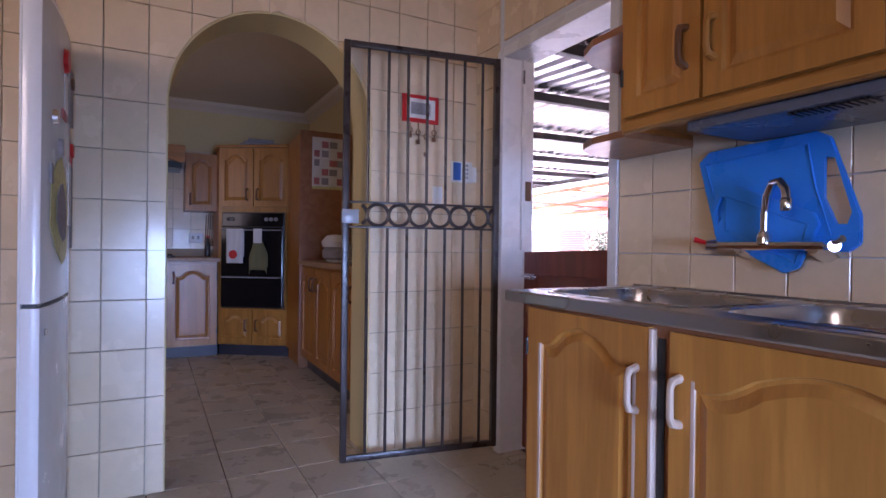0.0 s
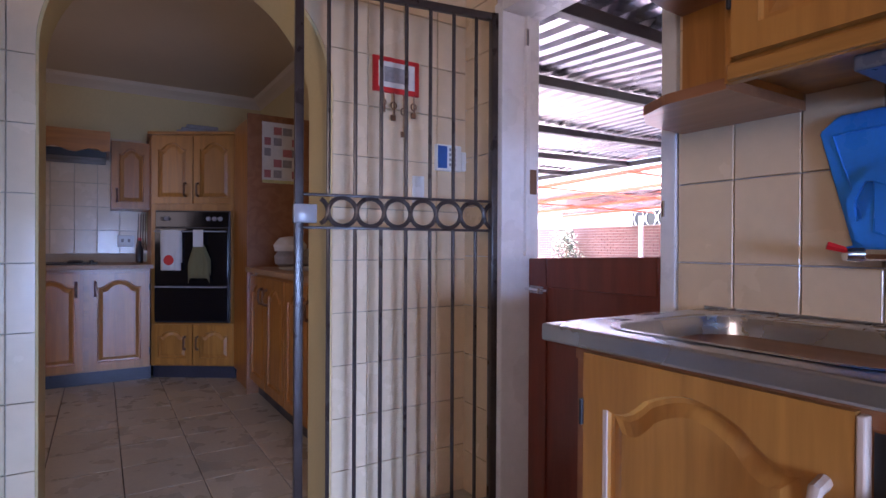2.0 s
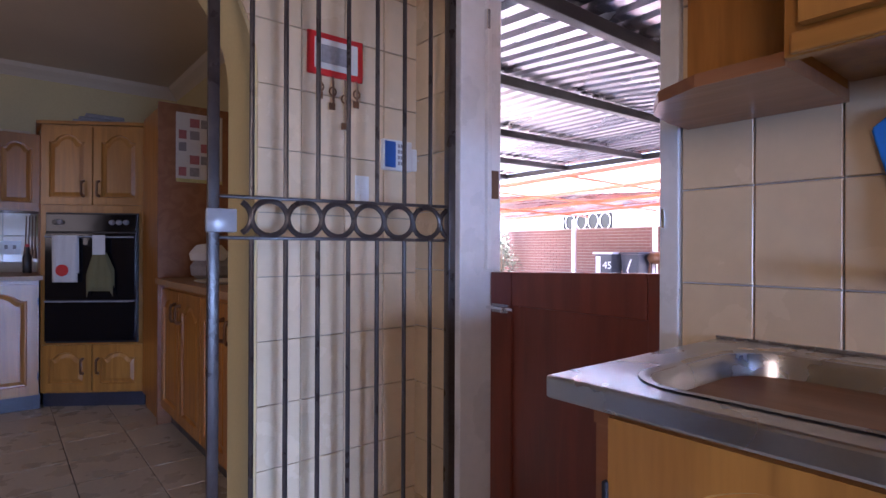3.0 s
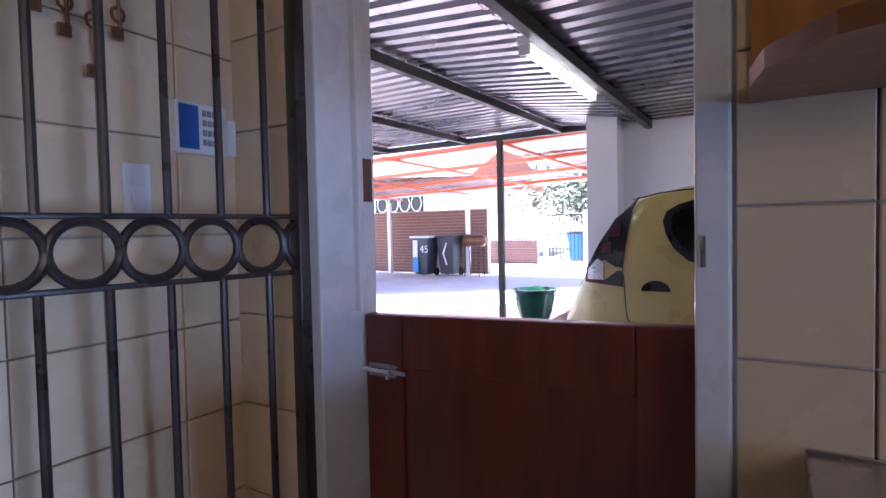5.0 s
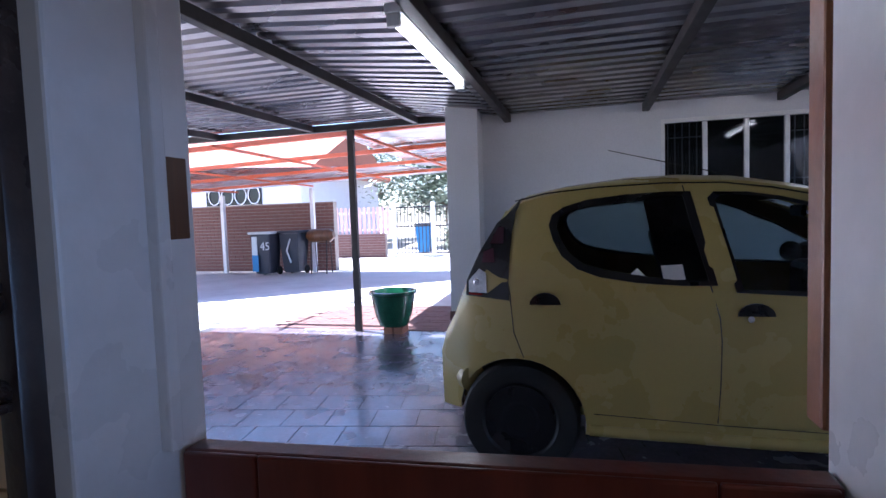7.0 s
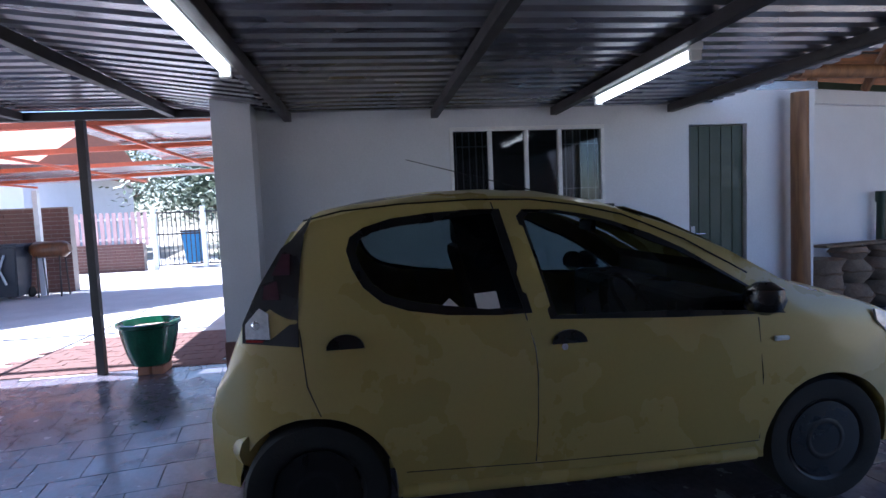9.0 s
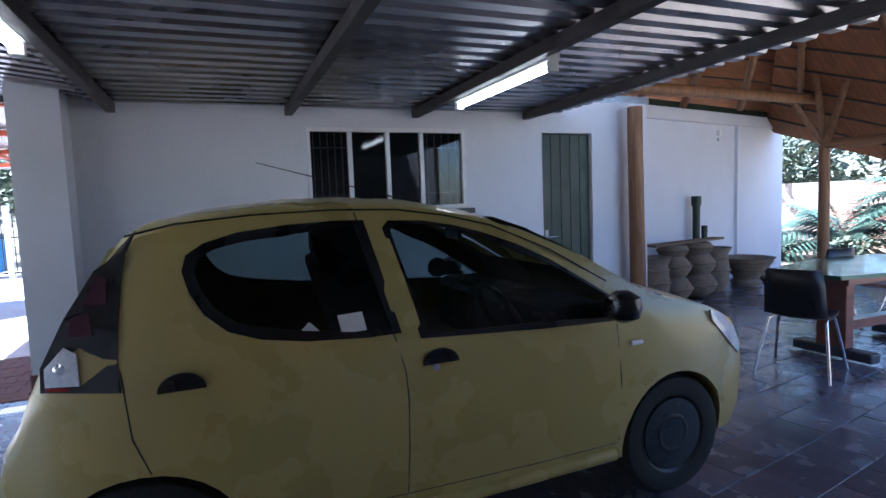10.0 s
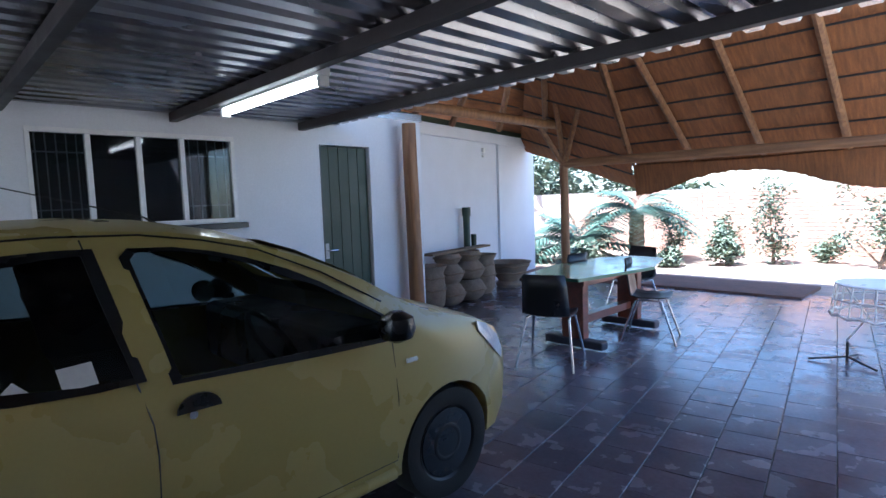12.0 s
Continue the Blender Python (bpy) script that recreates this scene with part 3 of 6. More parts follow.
# ---- tap and cutting boards ----
tap = thing("mixer_tap", "chrome wall-mounted mixer tap with a high swan neck above the sink", "tap", (1.44, 0.73, 1.04))
part("bar", tube([(1.385, 0.93, 1.045), (1.385, 0.62, 1.045)], 0.013), M_CHROME, tap, smooth=True)
part("spout", tube([(1.385, 0.785, 1.045), (1.385, 0.785, 1.13), (1.378, 0.775, 1.18), (1.362, 0.75, 1.212), (1.348, 0.722, 1.212), (1.34, 0.704, 1.19), (1.337, 0.70, 1.165)], [0.011] * 7, sides=12), M_CHROME, tap, smooth=True)
part("nozzle", lathe([(0.011, 0), (0.014, 0.005), (0.014, 0.03), (0.01, 0.035)], (1.337, 0.70, 1.133)), M_CHROME, tap, smooth=True)
part("collar", lathe([(0.019, 0), (0.019, 0.02), (0.012, 0.035)], (1.385, 0.785, 1.05)), M_CHROME, tap, smooth=True)
for y in (0.86, 0.66):
    part("flange", tube([(1.385, y, 1.04), (1.42, y, 1.03), (1.459, y, 1.03)], [0.016, 0.02, 0.03], sides=12), M_CHROME, tap, smooth=True)
for y, s in ((0.93, 1), (0.62, -1)):
    h = part("handle", tube([(1.385, y, 1.045), (1.365, y + s * 0.02, 1.045)], [0.018, 0.015], sides=10), M_CHROME, tap, smooth=True)
    part("lever", tube([(1.37, y + s * 0.01, 1.05), (1.35, y + s * 0.045, 1.062)], [0.006, 0.009], sides=6), M_RED if s > 0 else M_CHROME, h, smooth=True)


def cutting_board(label, outline, x0, x1, hole, rim):
    b = thing("cutting_board", label, "cutting board", (x0, outline[0][0], 0.99))
    bm = prism(outline, 0, x0, x1)
    bmesh.ops.bevel(bm, geom=[e for e in bm.edges], offset=0.003, segments=2, affect="EDGES")
    board = part("board", bm, M_BLUE, b)
    cut(board, [prism(hole, 0, x0 - 0.1, x1 + 0.1)])
    part("rim", tube([(x0 - 0.001, y, z) for y, z in rim], 0.003, sides=6, closed=True), M_BLUE, b, smooth=True)


cutting_board("large bright blue plastic cutting board leaning behind the tap", [(1.026, 1.305), (0.99, 1.335), (0.68, 1.345), (0.645, 1.325), (0.575, 1.12), (0.575, 1.05), (0.6, 1.03), (0.93, 1.035), (0.96, 1.05)], 1.432, 1.445,
              [(0.66, 1.275), (0.635, 1.27), (0.595, 1.13), (0.605, 1.1), (0.63, 1.1), (0.66, 1.17)], [(1.0, 1.295), (0.7, 1.315), (0.68, 1.2), (0.64, 1.07), (0.93, 1.06)])
cutting_board("small bright blue plastic cutting board leaning on a larger blue board", [(0.972, 1.15), (0.955, 1.19), (0.92, 1.222), (0.89, 1.22), (0.672, 1.13), (0.66, 1.1), (0.71, 0.985), (0.75, 0.97), (0.955, 1.07)], 1.415, 1.425,
              [(0.955, 1.15), (0.935, 1.19), (0.92, 1.19), (0.935, 1.12), (0.95, 1.11)], [(0.92, 1.19), (0.69, 1.1), (0.72, 1.0), (0.92, 1.09)])

# ---- wall cabinets over the sink ----
wc = thing("wall_cabinet", "oak wall cabinet with raised-panel doors and an open end shelf", "cabinet", (1.3, 0.4, 1.42))
part("body", box(1.15, DX - 0.004, -0.9, 1.06, 1.40, 2.05), M_OAK, wc)
part("face_frame", box(1.13, 1.151, -0.9, 1.06, 1.37, 2.05, 0.002), M_OAK, wc)
part("bottom_rail", box(1.118, 1.131, -0.9, 1.05, 1.372, 1.402, 0.004), M_OAKH, wc)
for y, w, hx in ((1.035, 0.25, 0.21), (0.775, 0.38, 0.03), (0.375, 0.4, 0.37), (-0.045, 0.4, 0.03)):
    cabinet_door(wc, (1.108, y, 1.41), (0, -1, 0), (-1, 0, 0), w, 0.6, handle=(hx, 0.09), rise=0.05, hinge=-0.003 if hx > 0.1 else w + 0.003, fw=0.05, handle_mat=M_OAKDARK if w < 0.3 else M_OAK)
shelf_out = [(1.14, 1.062), (1.145, 1.2), (1.19, 1.29), (1.27, 1.345), (1.36, 1.362), (DX - 0.008, 1.365), (DX - 0.008, 1.062)]
for z in (1.385, 1.70, 2.03):
    part("shelf", prism(shelf_out, 2, z - 0.022, z), M_OAKRED, wc, "reddish brown end shelf with a clipped corner")
part("back", box(DX - 0.018, DX - 0.0085, 1.062, 1.362, 1.386, 2.05), M_OAK, wc)
ext = thing("extractor", "grey steel extractor with a slotted grille under the wall cabinet", "extractor", (1.3, 0.5, 1.33))
part("housing", box(1.16, DX - 0.006, -0.1, 0.86, 1.345, 1.3715, 0.004), M_EXTRACT, ext)
gr = bmesh.new()
for k in range(12):
    box(1.175, 1.23, 0.6 - k * 0.014, 0.607 - k * 0.014, 1.339, 1.3445, bm=gr)
part("grille", gr, M_BLACK, ext)
plate = thing("white_plate", "white round plate top showing above the blue boards", "plate", (1.45, 0.83, 1.27))
part("plate", tube([(1.447, 0.83, 1.25), (1.457, 0.83, 1.25)], [0.105, 0.11], sides=24), M_WHITE, plate)

# ---- fridge ----
fr = thing("fridge_freezer", "tall white two-door fridge front with magnets and papers", "fridge", (-0.4, 2.08, 0))
part("back_panel", box(-0.425, -0.4165, 1.79, 2.37, 0.05, 1.74, 0.003), M_FRIDGE, fr)


def bow(y):
    return -0.374 + 0.024 * math.sin(math.pi * min(0.999, max(0.001, (y - 1.78) / 0.6))) ** 0.6


def bowed_door(z0, z1):
    pts = [(-0.416, 1.785), (-0.39, 1.778)] + [(bow(1.785 + 0.59 * k / 12), 1.785 + 0.59 * k / 12) for k in range(13)] + [(-0.416, 2.378)]
    bm = prism(pts, 2, z0, z1)
    return bm


d1 = part("door", bowed_door(0.855, 1.745), M_FRIDGE, fr, smooth=True)
d2 = part("door", bowed_door(0.05, 0.842), M_FRIDGE, fr, smooth=True)
part("gap_seal", box(-0.414, -0.38, 1.80, 2.36, 0.8425, 0.8545), M_BLACK, fr)
part("top_cap", prism([(-0.424, 1.80), (bow(1.82) - 0.006, 1.80)] + [(bow(1.8 + 0.05 * k) - 0.006, 1.8 + 0.05 * k) for k in range(1, 12)] + [(-0.424, 2.37)], 2, 1.7455, 1.772), M_WHITE, fr)
part("badge", box(bow(1.84) - 0.002, bow(1.84) + 0.003, 1.81, 1.83, 0.76, 0.78, 0.001), M_CHROME, d2)
for name, y, z, w, h, m, lab in (("magnet", 2.07, 1.63, 0.085, 0.085, M_RED, "red apple magnet"), ("magnet", 1.90, 1.41, 0.05, 0.05, M_CHROME, "small steel clip"), ("card", 2.045, 1.445, 0.09, 0.03, M_PINK, "small pink strip"),
                                 ("card", 2.08, 1.52, 0.05, 0.13, M_PAPER, "narrow paper note"), ("magnet", 1.98, 1.33, 0.06, 0.06, M_GREY, "grey round magnet"), ("card", 1.87, 1.235, 0.045, 0.06, M_GREY, "grey square magnet"),
                                 ("card", 2.26, 1.55, 0.09, 0.2, M_GREY, "dark printed card"), ("magnet", 2.25, 1.60, 0.05, 0.05, M_OAKDARK, "brown magnet"), ("magnet", 2.33, 1.37, 0.06, 0.06, M_RED, "red magnet"), ("card", 2.33, 1.33, 0.05, 0.09, M_RED, "red ribbon"),
                                 ("card", 2.31, 1.16, 0.07, 0.3, M_GREY, "grey hanging paper"), ("card", 2.2, 1.2, 0.05, 0.22, M_PAPER, "hanging paper note")):
    xf = bow(y)
    part(name, tube([(xf - 0.002, y, z), (xf + 0.012, y, z)], [w / 2, w / 2.4], sides=14) if name == "magnet" else box(xf - 0.003, xf + 0.005, y - w / 2, y + w / 2, z - h / 2, z + h / 2, 0.001), m, d1, lab)
fruit = [(1.93, 1.28), (1.86, 1.22), (1.85, 1.08), (1.92, 1.01), (2.02, 0.96), (2.12, 0.99), (2.13, 1.12), (2.08, 1.24), (2.0, 1.30)]
for ring_name, k, dx, m, lab in (("paper", 1.0, 0.004, M_YELLOW, "pale yellow fruit-shaped paper cut-out"), ("core", 0.55, 0.0075, M_GREY, "grey printed centre")):
    bm = bmesh.new()
    mid = bm.verts.new((bow(1.99) + dx, 1.99, 1.12))
    vs = [bm.verts.new((bow(1.99 + (y - 1.99) * k) + dx, 1.99 + (y - 1.99) * k, 1.12 + (z - 1.12) * k)) for y, z in fruit]
    for a in range(len(vs)):
        bm.faces.new((vs[a], vs[(a + 1) % len(vs)], mid))
    pc = part(ring_name, bm, m, d1, lab)
    pc.modifiers.new("thick", "SOLIDIFY").thickness = 0.002
# ---- on the arch wall: key rack, keypad, switches ----
rack = thing("key_rack", "red and white key rack with hanging keys on tiles", "key rack", (1.12, AY, 1.74))
part("frame", box(1.015, 1.22, AY - 0.016, AY - 0.001, 1.665, 1.805, 0.003), M_RED, rack, "red border")
part("mat", box(1.037, 1.198, AY - 0.019, AY - 0.0155, 1.685, 1.785, 0.001), M_PAPER, rack, "white printed mount")
part("picture", box(1.06, 1.17, AY - 0.021, AY - 0.0185, 1.705, 1.765, 0.001), M_GREY, rack)
for k in range(4):
    x = 1.05 + k * 0.045
    kb = part("hook", tube([(x, AY - 0.015, 1.665), (x, AY - 0.035, 1.655), (x, AY - 0.035, 1.665)], 0.002, sides=5), M_CHROME, rack)
    ln = (0.07, 0.1, 0.16, 0.08)[k]
    key = tube([(x, AY - 0.034, 1.655), (x + 0.005, AY - 0.03, 1.655 - ln)], 0.004, sides=5)
    tube([(x + 0.012 * math.cos(a * math.pi / 5), AY - 0.033, 1.64 - ln * 0.3 + 0.014 * math.sin(a * math.pi / 5)) for a in range(10)], 0.003, key, 5, True)
    box(x - 0.012, x + 0.008, AY - 0.036, AY - 0.03, 1.65 - ln, 1.672 - ln, bm=key)
    part("keys", key, M_OAKDARK, rack, "bunch of dark worn keys")
pad = thing("alarm_keypad", "white alarm keypad with a blue display on the tiled wall", "keypad", (1.35, AY, 1.43))
part("housing", box(1.30, 1.425, AY - 0.024, AY - 0.001, 1.375, 1.485, 0.004), M_WHITE, pad)
part("display", box(1.306, 1.352, AY - 0.026, AY - 0.0235, 1.385, 1.478, 0.001), M_BLUESCREEN, pad)
for i in range(4):
    for j in range(3):
        part("key", box(1.362 + j * 0.012, 1.371 + j * 0.012, AY - 0.027, AY - 0.0238, 1.395 + i * 0.021, 1.408 + i * 0.021, 0.001), M_GREY, pad)
part("side_box", box(1.427, 1.452, AY - 0.02, AY - 0.001, 1.38, 1.462, 0.003), M_WHITE, pad)
part("cable", tube([(1.452, AY - 0.01, 1.42), (1.456, AY - 0.03, 1.42), (DX - 0.004, AY - 0.12, 1.42)], 0.002, sides=5), M_WHITE, pad)
sw = thing("light_switch", "cream plastic double light switch on the tiled wall", "switch", (1.22, AY, 1.29))
part("plate", box(1.195, 1.25, AY - 0.010, AY - 0.001, 1.235, 1.345, 0.002), M_WHITE, sw)
for z in (1.25, 1.3):
    part("rocker", box(1.208, 1.237, AY - 0.014, AY - 0.0095, z, z + 0.035, 0.002), M_WHITE, sw)
sw2 = thing("sliding_bolt", "worn steel sliding bolt fixed on the wall beside the door", "bolt", (DX, 1.33, 1.3))
part("plate", box(DX - 0.010, DX - 0.0065, 1.408, 1.432, 1.122, 1.206, 0.001), M_GREYMETAL, sw2)
part("rod", tube([(DX - 0.016, 1.420, 1.142), (DX - 0.016, 1.420, 1.186)], 0.005, sides=8), M_CHROME, sw2)

# ---- the far kitchen ----
bc = thing("base_cabinet", "oak base cabinets with arched doors under the hob", "cabinet", (0.0, 5.6, 0))
part("body", box(-1.2, 0.45, 5.33, 5.99, 0.1, 0.87), M_OAKX, bc)
part("plinth", box(-1.2, 0.46, 5.36, 5.98, 0.0, 0.1), M_KICK, bc)
for x in (0.045, -0.385, -0.81):
    cabinet_door(bc, (x, 5.31, 0.115), (1, 0, 0), (0, -1, 0), 0.395, 0.73, handle=(0.04 if x > 0 else 0.35, 0.56), hinge=0.4 if x > 0 else None, rise=0.05)
wtb = thing("worktop", "brown speckled laminate worktop along the tiled wall", "worktop", (-0.3, 5.6, 0.871))
part("slab", box(-1.2, 0.47, 5.28, 5.985, 0.871, 0.905, 0.004), M_COUNTER, wtb)
hob = thing("hob", "dark gas hob with small knobs set in the worktop", "hob", (0.0, 5.6, 0.905))
part("plate", box(-0.45, 0.1, 5.4, 5.85, 0.905, 0.917, 0.003), M_BLACK, hob)
for x in (-0.3, -0.05):
    for y in (5.5, 5.72):
        part("burner", lathe([(0.05, 0), (0.055, 0.008), (0.04, 0.015), (0.01, 0.017)], (x, y, 0.917), sides=16), M_BLACK, hob, smooth=True)
for k in range(4):
    part("knob", lathe([(0.017, 0), (0.016, 0.018)], (0.06, 5.45 + k * 0.06, 0.917), sides=12), M_BLACK, hob, smooth=True)
uc = thing("wall_cabinet", "small oak wall cabinet with one arched door beside the hood", "cabinet", (0.33, 5.8, 1.36))
part("body", box(0.19, 0.48, 5.62, 5.99, 1.35, 1.90), M_OAK, uc)
cabinet_door(uc, (0.195, 5.60, 1.36), (1, 0, 0), (0, -1, 0), 0.275, 0.53, handle=(0.035, 0.05), hinge=0.28, rise=0.04, fw=0.05)
hood = thing("cooker_hood", "oak pelmet with a scalloped lower edge over the cooker hood", "hood", (-0.15, 5.7, 1.75))
scal = [(-0.55, 1.93), (-0.55, 1.80)] + [(-0.55 + 0.73 * k / 16, 1.79 - 0.018 * math.cos(k / 16 * 6 * math.pi)) for k in range(1, 16)] + [(0.18, 1.80), (0.18, 1.93)]
part("pelmet", prism(scal, 1, 5.50, 5.522), M_OAKX, hood)
part("side", box(0.158, 0.18, 5.523, 5.99, 1.79, 1.93), M_OAK, hood)
part("top", box(-0.55, 0.18, 5.523, 5.99, 1.931, 1.95), M_OAKX, hood)
part("filter_box", box(-0.53, 0.155, 5.54, 5.98, 1.74, 1.80, 0.005), M_BLACK, hood)

# corner tower at an angle with the oven
A2, B2 = Vector((0.46, 5.36, 0)), Vector((1.035, 4.985, 0))
tu = (B2 - A2).normalized()
tout = Vector((-0.55, -0.835, 0)).normalized()
tout = Vector((tu.y, -tu.x, 0)) if Vector((tu.y, -tu.x, 0)).dot(tout) > 0 else Vector((-tu.y, tu.x, 0))
TW = (B2 - A2).length
tower = thing("oven_tower", "angled oak corner unit with cupboards above and below an oven", "cabinet", (0.9, 5.4, 0))
tm = frame_of(A2, tu, tout)
part("body", prism([(A2.x, A2.y), (B2.x, B2.y), (1.44, 5.0), (1.44, 5.98), (0.47, 5.98)], 2, 0.1, 1.93), M_OAK, tower)
part("plinth", prism([(A2.x + 0.02, A2.y + 0.03), (B2.x - 0.01, B2.y + 0.04), (1.44, 5.03), (1.44, 5.97), (0.48, 5.97)], 2, 0.0, 0.1), M_KICK, tower)
part("cornice_board", prism([(A2.x - 0.03, A2.y - 0.02), (B2.x - 0.0, B2.y - 0.04), (1.44, 4.99), (1.44, 5.985), (0.46, 5.985)], 2, 1.931, 1.952), M_OAKX, tower)
for u0, hx in ((0.012, 0.27), (TW / 2 + 0.003, 0.035)):
    cabinet_door(tower, A2 + tu * u0 + tout * 0.021 + Vector((0, 0, 1.385)), tu, tout, TW / 2 - 0.018, 0.53, handle=(hx, 0.06), rise=0.05, fw=0.05)
    cabinet_door(tower, A2 + tu * u0 + tout * 0.021 + Vector((0, 0, 0.115)), tu, tout, TW / 2 - 0.018, 0.315, handle=(hx, 0.12), rise=0.035, fw=0.05)
oven = thing("oven", "black built-in double oven with two towels hung on its rail", "oven", (0.72, 5.17, 0.44))


def on_tower(u0, u1, d0, d1, z0, z1, bev=0.003):
    bm = box(u0, u1, -d1, -d0, z0, z1, bev)
    bmesh.ops.transform(bm, matrix=tm, verts=bm.verts)
    return bm


ou0, ou1 = 0.045, TW - 0.05
part("body", on_tower(ou0, ou1, 0.001, 0.025, 0.445, 1.33), M_BLACK, oven)
part("control_panel", on_tower(ou0 + 0.005, ou1 - 0.005, 0.026, 0.032, 1.20, 1.32), M_BLACKGLASS, oven)
od = part("door", on_tower(ou0 + 0.005, ou1 - 0.005, 0.026, 0.045, 0.74, 1.19), M_BLACKGLASS, oven)
part("door", on_tower(ou0 + 0.005, ou1 - 0.005, 0.026, 0.045, 0.46, 0.725), M_BLACKGLASS, oven)
for z in (1.165, 0.73):
    p0, p1 = tm @ Vector((ou0 + 0.02, -0.07, z)), tm @ Vector((ou1 - 0.02, -0.07, z))
    q0, q1 = tm @ Vector((ou0 + 0.02, -0.04, z)), tm @ Vector((ou1 - 0.02, -0.04, z))
    part("rail", tube([q0, p0, p1, q1], 0.006), M_GREYMETAL, od, smooth=True)
for u in (0.07, 0.1, 0.43, 0.475, 0.52):
    c = tm @ Vector((ou0 + u, -0.034, 1.265))
    part("knob", tube([c, c + tout * 0.02], [0.019, 0.015], sides=12), M_GREY if u != 0.07 else M_BLACK, oven, smooth=True)


def hung_towel(name, u0, u1, z0, z1, m, label, tip=0.0):
    ob = thing(name, label, "towel", tm @ Vector(((u0 + u1) / 2, -0.07, z1)))
    bm = bmesh.new()
    n = 10
    rows = []
    for side, zlow in ((-0.082, z0), (-0.06, z0 + 0.06)):
        grid = []
        for j in range(8):
            z = z1 + (zlow - z1) * j / 7
            wf = 1.0 if not tip else 0.45 + 0.55 * min(1, j / 4)
            um = (u0 + u1) / 2
            grid.append([bm.verts.new(tm @ Vector((um + (u0 + (u1 - u0) * i / n - um) * wf, side + 0.006 * math.sin(i * 1.9 + j * 0.25) * (0.3 + j / 7), z - (tip * 0.04 if (j == 7 and i in (0, n)) else 0)))) for i in range(n + 1)])
        rows.append(grid)
        for r, q in zip(grid, grid[1:]):
            for i in range(n):
                bm.faces.new((r[i], r[i + 1], q[i + 1], q[i]))
    for i in range(n):
        bm.faces.new((rows[0][0][i], rows[0][0][i + 1], rows[1][0][i + 1], rows[1][0][i]))
    cloth = part("cloth", bm, m, ob, smooth=True)
    mod = cloth.modifiers.new("thick", "SOLIDIFY")
    mod.thickness = 0.004
    return ob


t1 = hung_towel("dish_towel", 0.115, 0.275, 0.86, 1.175, M_TOWEL, "white dish towel with red apple print on oven rail")
c = tm @ Vector((0.185, -0.0885, 0.94))
part("apple_print", tube([c, c + tout * 0.003], 0.04, sides=14), M_RED, t1, "red printed apple")
t2 = hung_towel("hand_towel", 0.33, 0.5, 0.80, 1.06, M_OLIVE, "olive green hand towel with a patterned loop on the oven rail", tip=1.0)
part("loop", on_tower(0.375, 0.455, 0.082, 0.092, 1.045, 1.178), M_TOWEL, t2, "white printed hanging loop")

# tall unit with the calendar, and the side run with its worktop
tall = thing("tall_cabinet", "tall oak larder unit with a plain side panel", "cabinet", (1.25, 4.75, 0))
part("body", box(1.03, 1.445, 4.5, 4.97, 0.0, 1.98), M_OAK, tall)
part("side_panel", box(1.0, 1.445, 4.478, 4.499, 0.0, 2.0, 0.002), M_OAKRED, tall)
part("door", box(1.008, 1.029, 4.53, 4.965, 0.1, 1.97, 0.003), M_OAK, tall)
cal = thing("calendar", "paper calendar with small pictures on an oak panel", "calendar", (1.24, 4.475, 1.95))
part("sheet", box(1.10, 1.38, 4.471, 4.4775, 1.53, 1.95), M_PAPER, cal)
for i in range(4):
    for j in range(5):
        w = 0.045 + 0.012 * ((i * 7 + j * 3) % 3)
        part("picture", box(1.115 + i * 0.066, 1.115 + i * 0.066 + w, 4.4685, 4.4708, 1.55 + j * 0.078, 1.605 + j * 0.078), (M_PINK, M_GREY, M_PAPER)[(i + 2 * j) % 3], cal)
part("strip", box(1.10, 1.38, 4.467, 4.4708, 1.51, 1.532), M_YELLOW, cal)
side = thing("side_cabinet", "run of oak base cabinets with narrow arched doors", "cabinet", (1.25, 3.8, 0))
part("body", box(1.04, 1.445, 2.75, 4.475, 0.1, 0.87), M_OAK, side)
part("plinth", box(1.08, 1.44, 2.76, 4.47, 0.0, 0.1), M_KICK, side)
for k in range(4):
    cabinet_door(side, (1.018, 4.465 - k * 0.425, 0.115), (0, -1, 0), (-1, 0, 0), 0.41, 0.73, handle=(0.36 if k % 2 == 0 else 0.04, 0.56), rise=0.05, hinge=None)
wts = thing("worktop", "brown speckled worktop on the narrow side cabinets", "worktop", (1.2, 3.6, 0.871))
part("slab", box(0.985, 1.45, 2.72, 4.474, 0.871, 0.905, 0.004), M_COUNTER, wts)
tray = thing("tray", "white oval tray lying on the side worktop", "tray", (1.2, 4.0, 0.905))
part("dish", lathe([(0.12, 0.0), (0.16, 0.012), (0.165, 0.018), (0.15, 0.014)], (1.19, 3.75, 0.906), sides=24), M_WHITE, tray, smooth=True)
bread = thing("grey_bag", "grey and white cloth bag resting on the worktop", "bag", (1.22, 4.2, 0.905))
part("body", lathe([(0.09, 0), (0.13, 0.03), (0.135, 0.08), (0.10, 0.13), (0.03, 0.15)], (1.24, 4.15, 0.906), sides=16), M_GREY, bread, smooth=True)
part("lid", lathe([(0.10, 0.0), (0.11, 0.04), (0.07, 0.09), (0.01, 0.1)], (1.20, 4.12, 1.02), sides=16), M_TOWEL, bread, smooth=True)
for k in range(3):
    fol = thing("folded_cloths", "grey folded cloths stacked on top of the oven tower", "cloth", (0.82, 5.45, 1.955 + k * 0.03), group="folded cloths")
    part("cloth", box(0.63 + 0.04 * k, 1.07 - 0.06 * k, 5.28 + 0.02 * k, 5.6, 1.9545 + 0.03 * k, 1.983 + 0.03 * k, 0.01), M_GREY, fol)
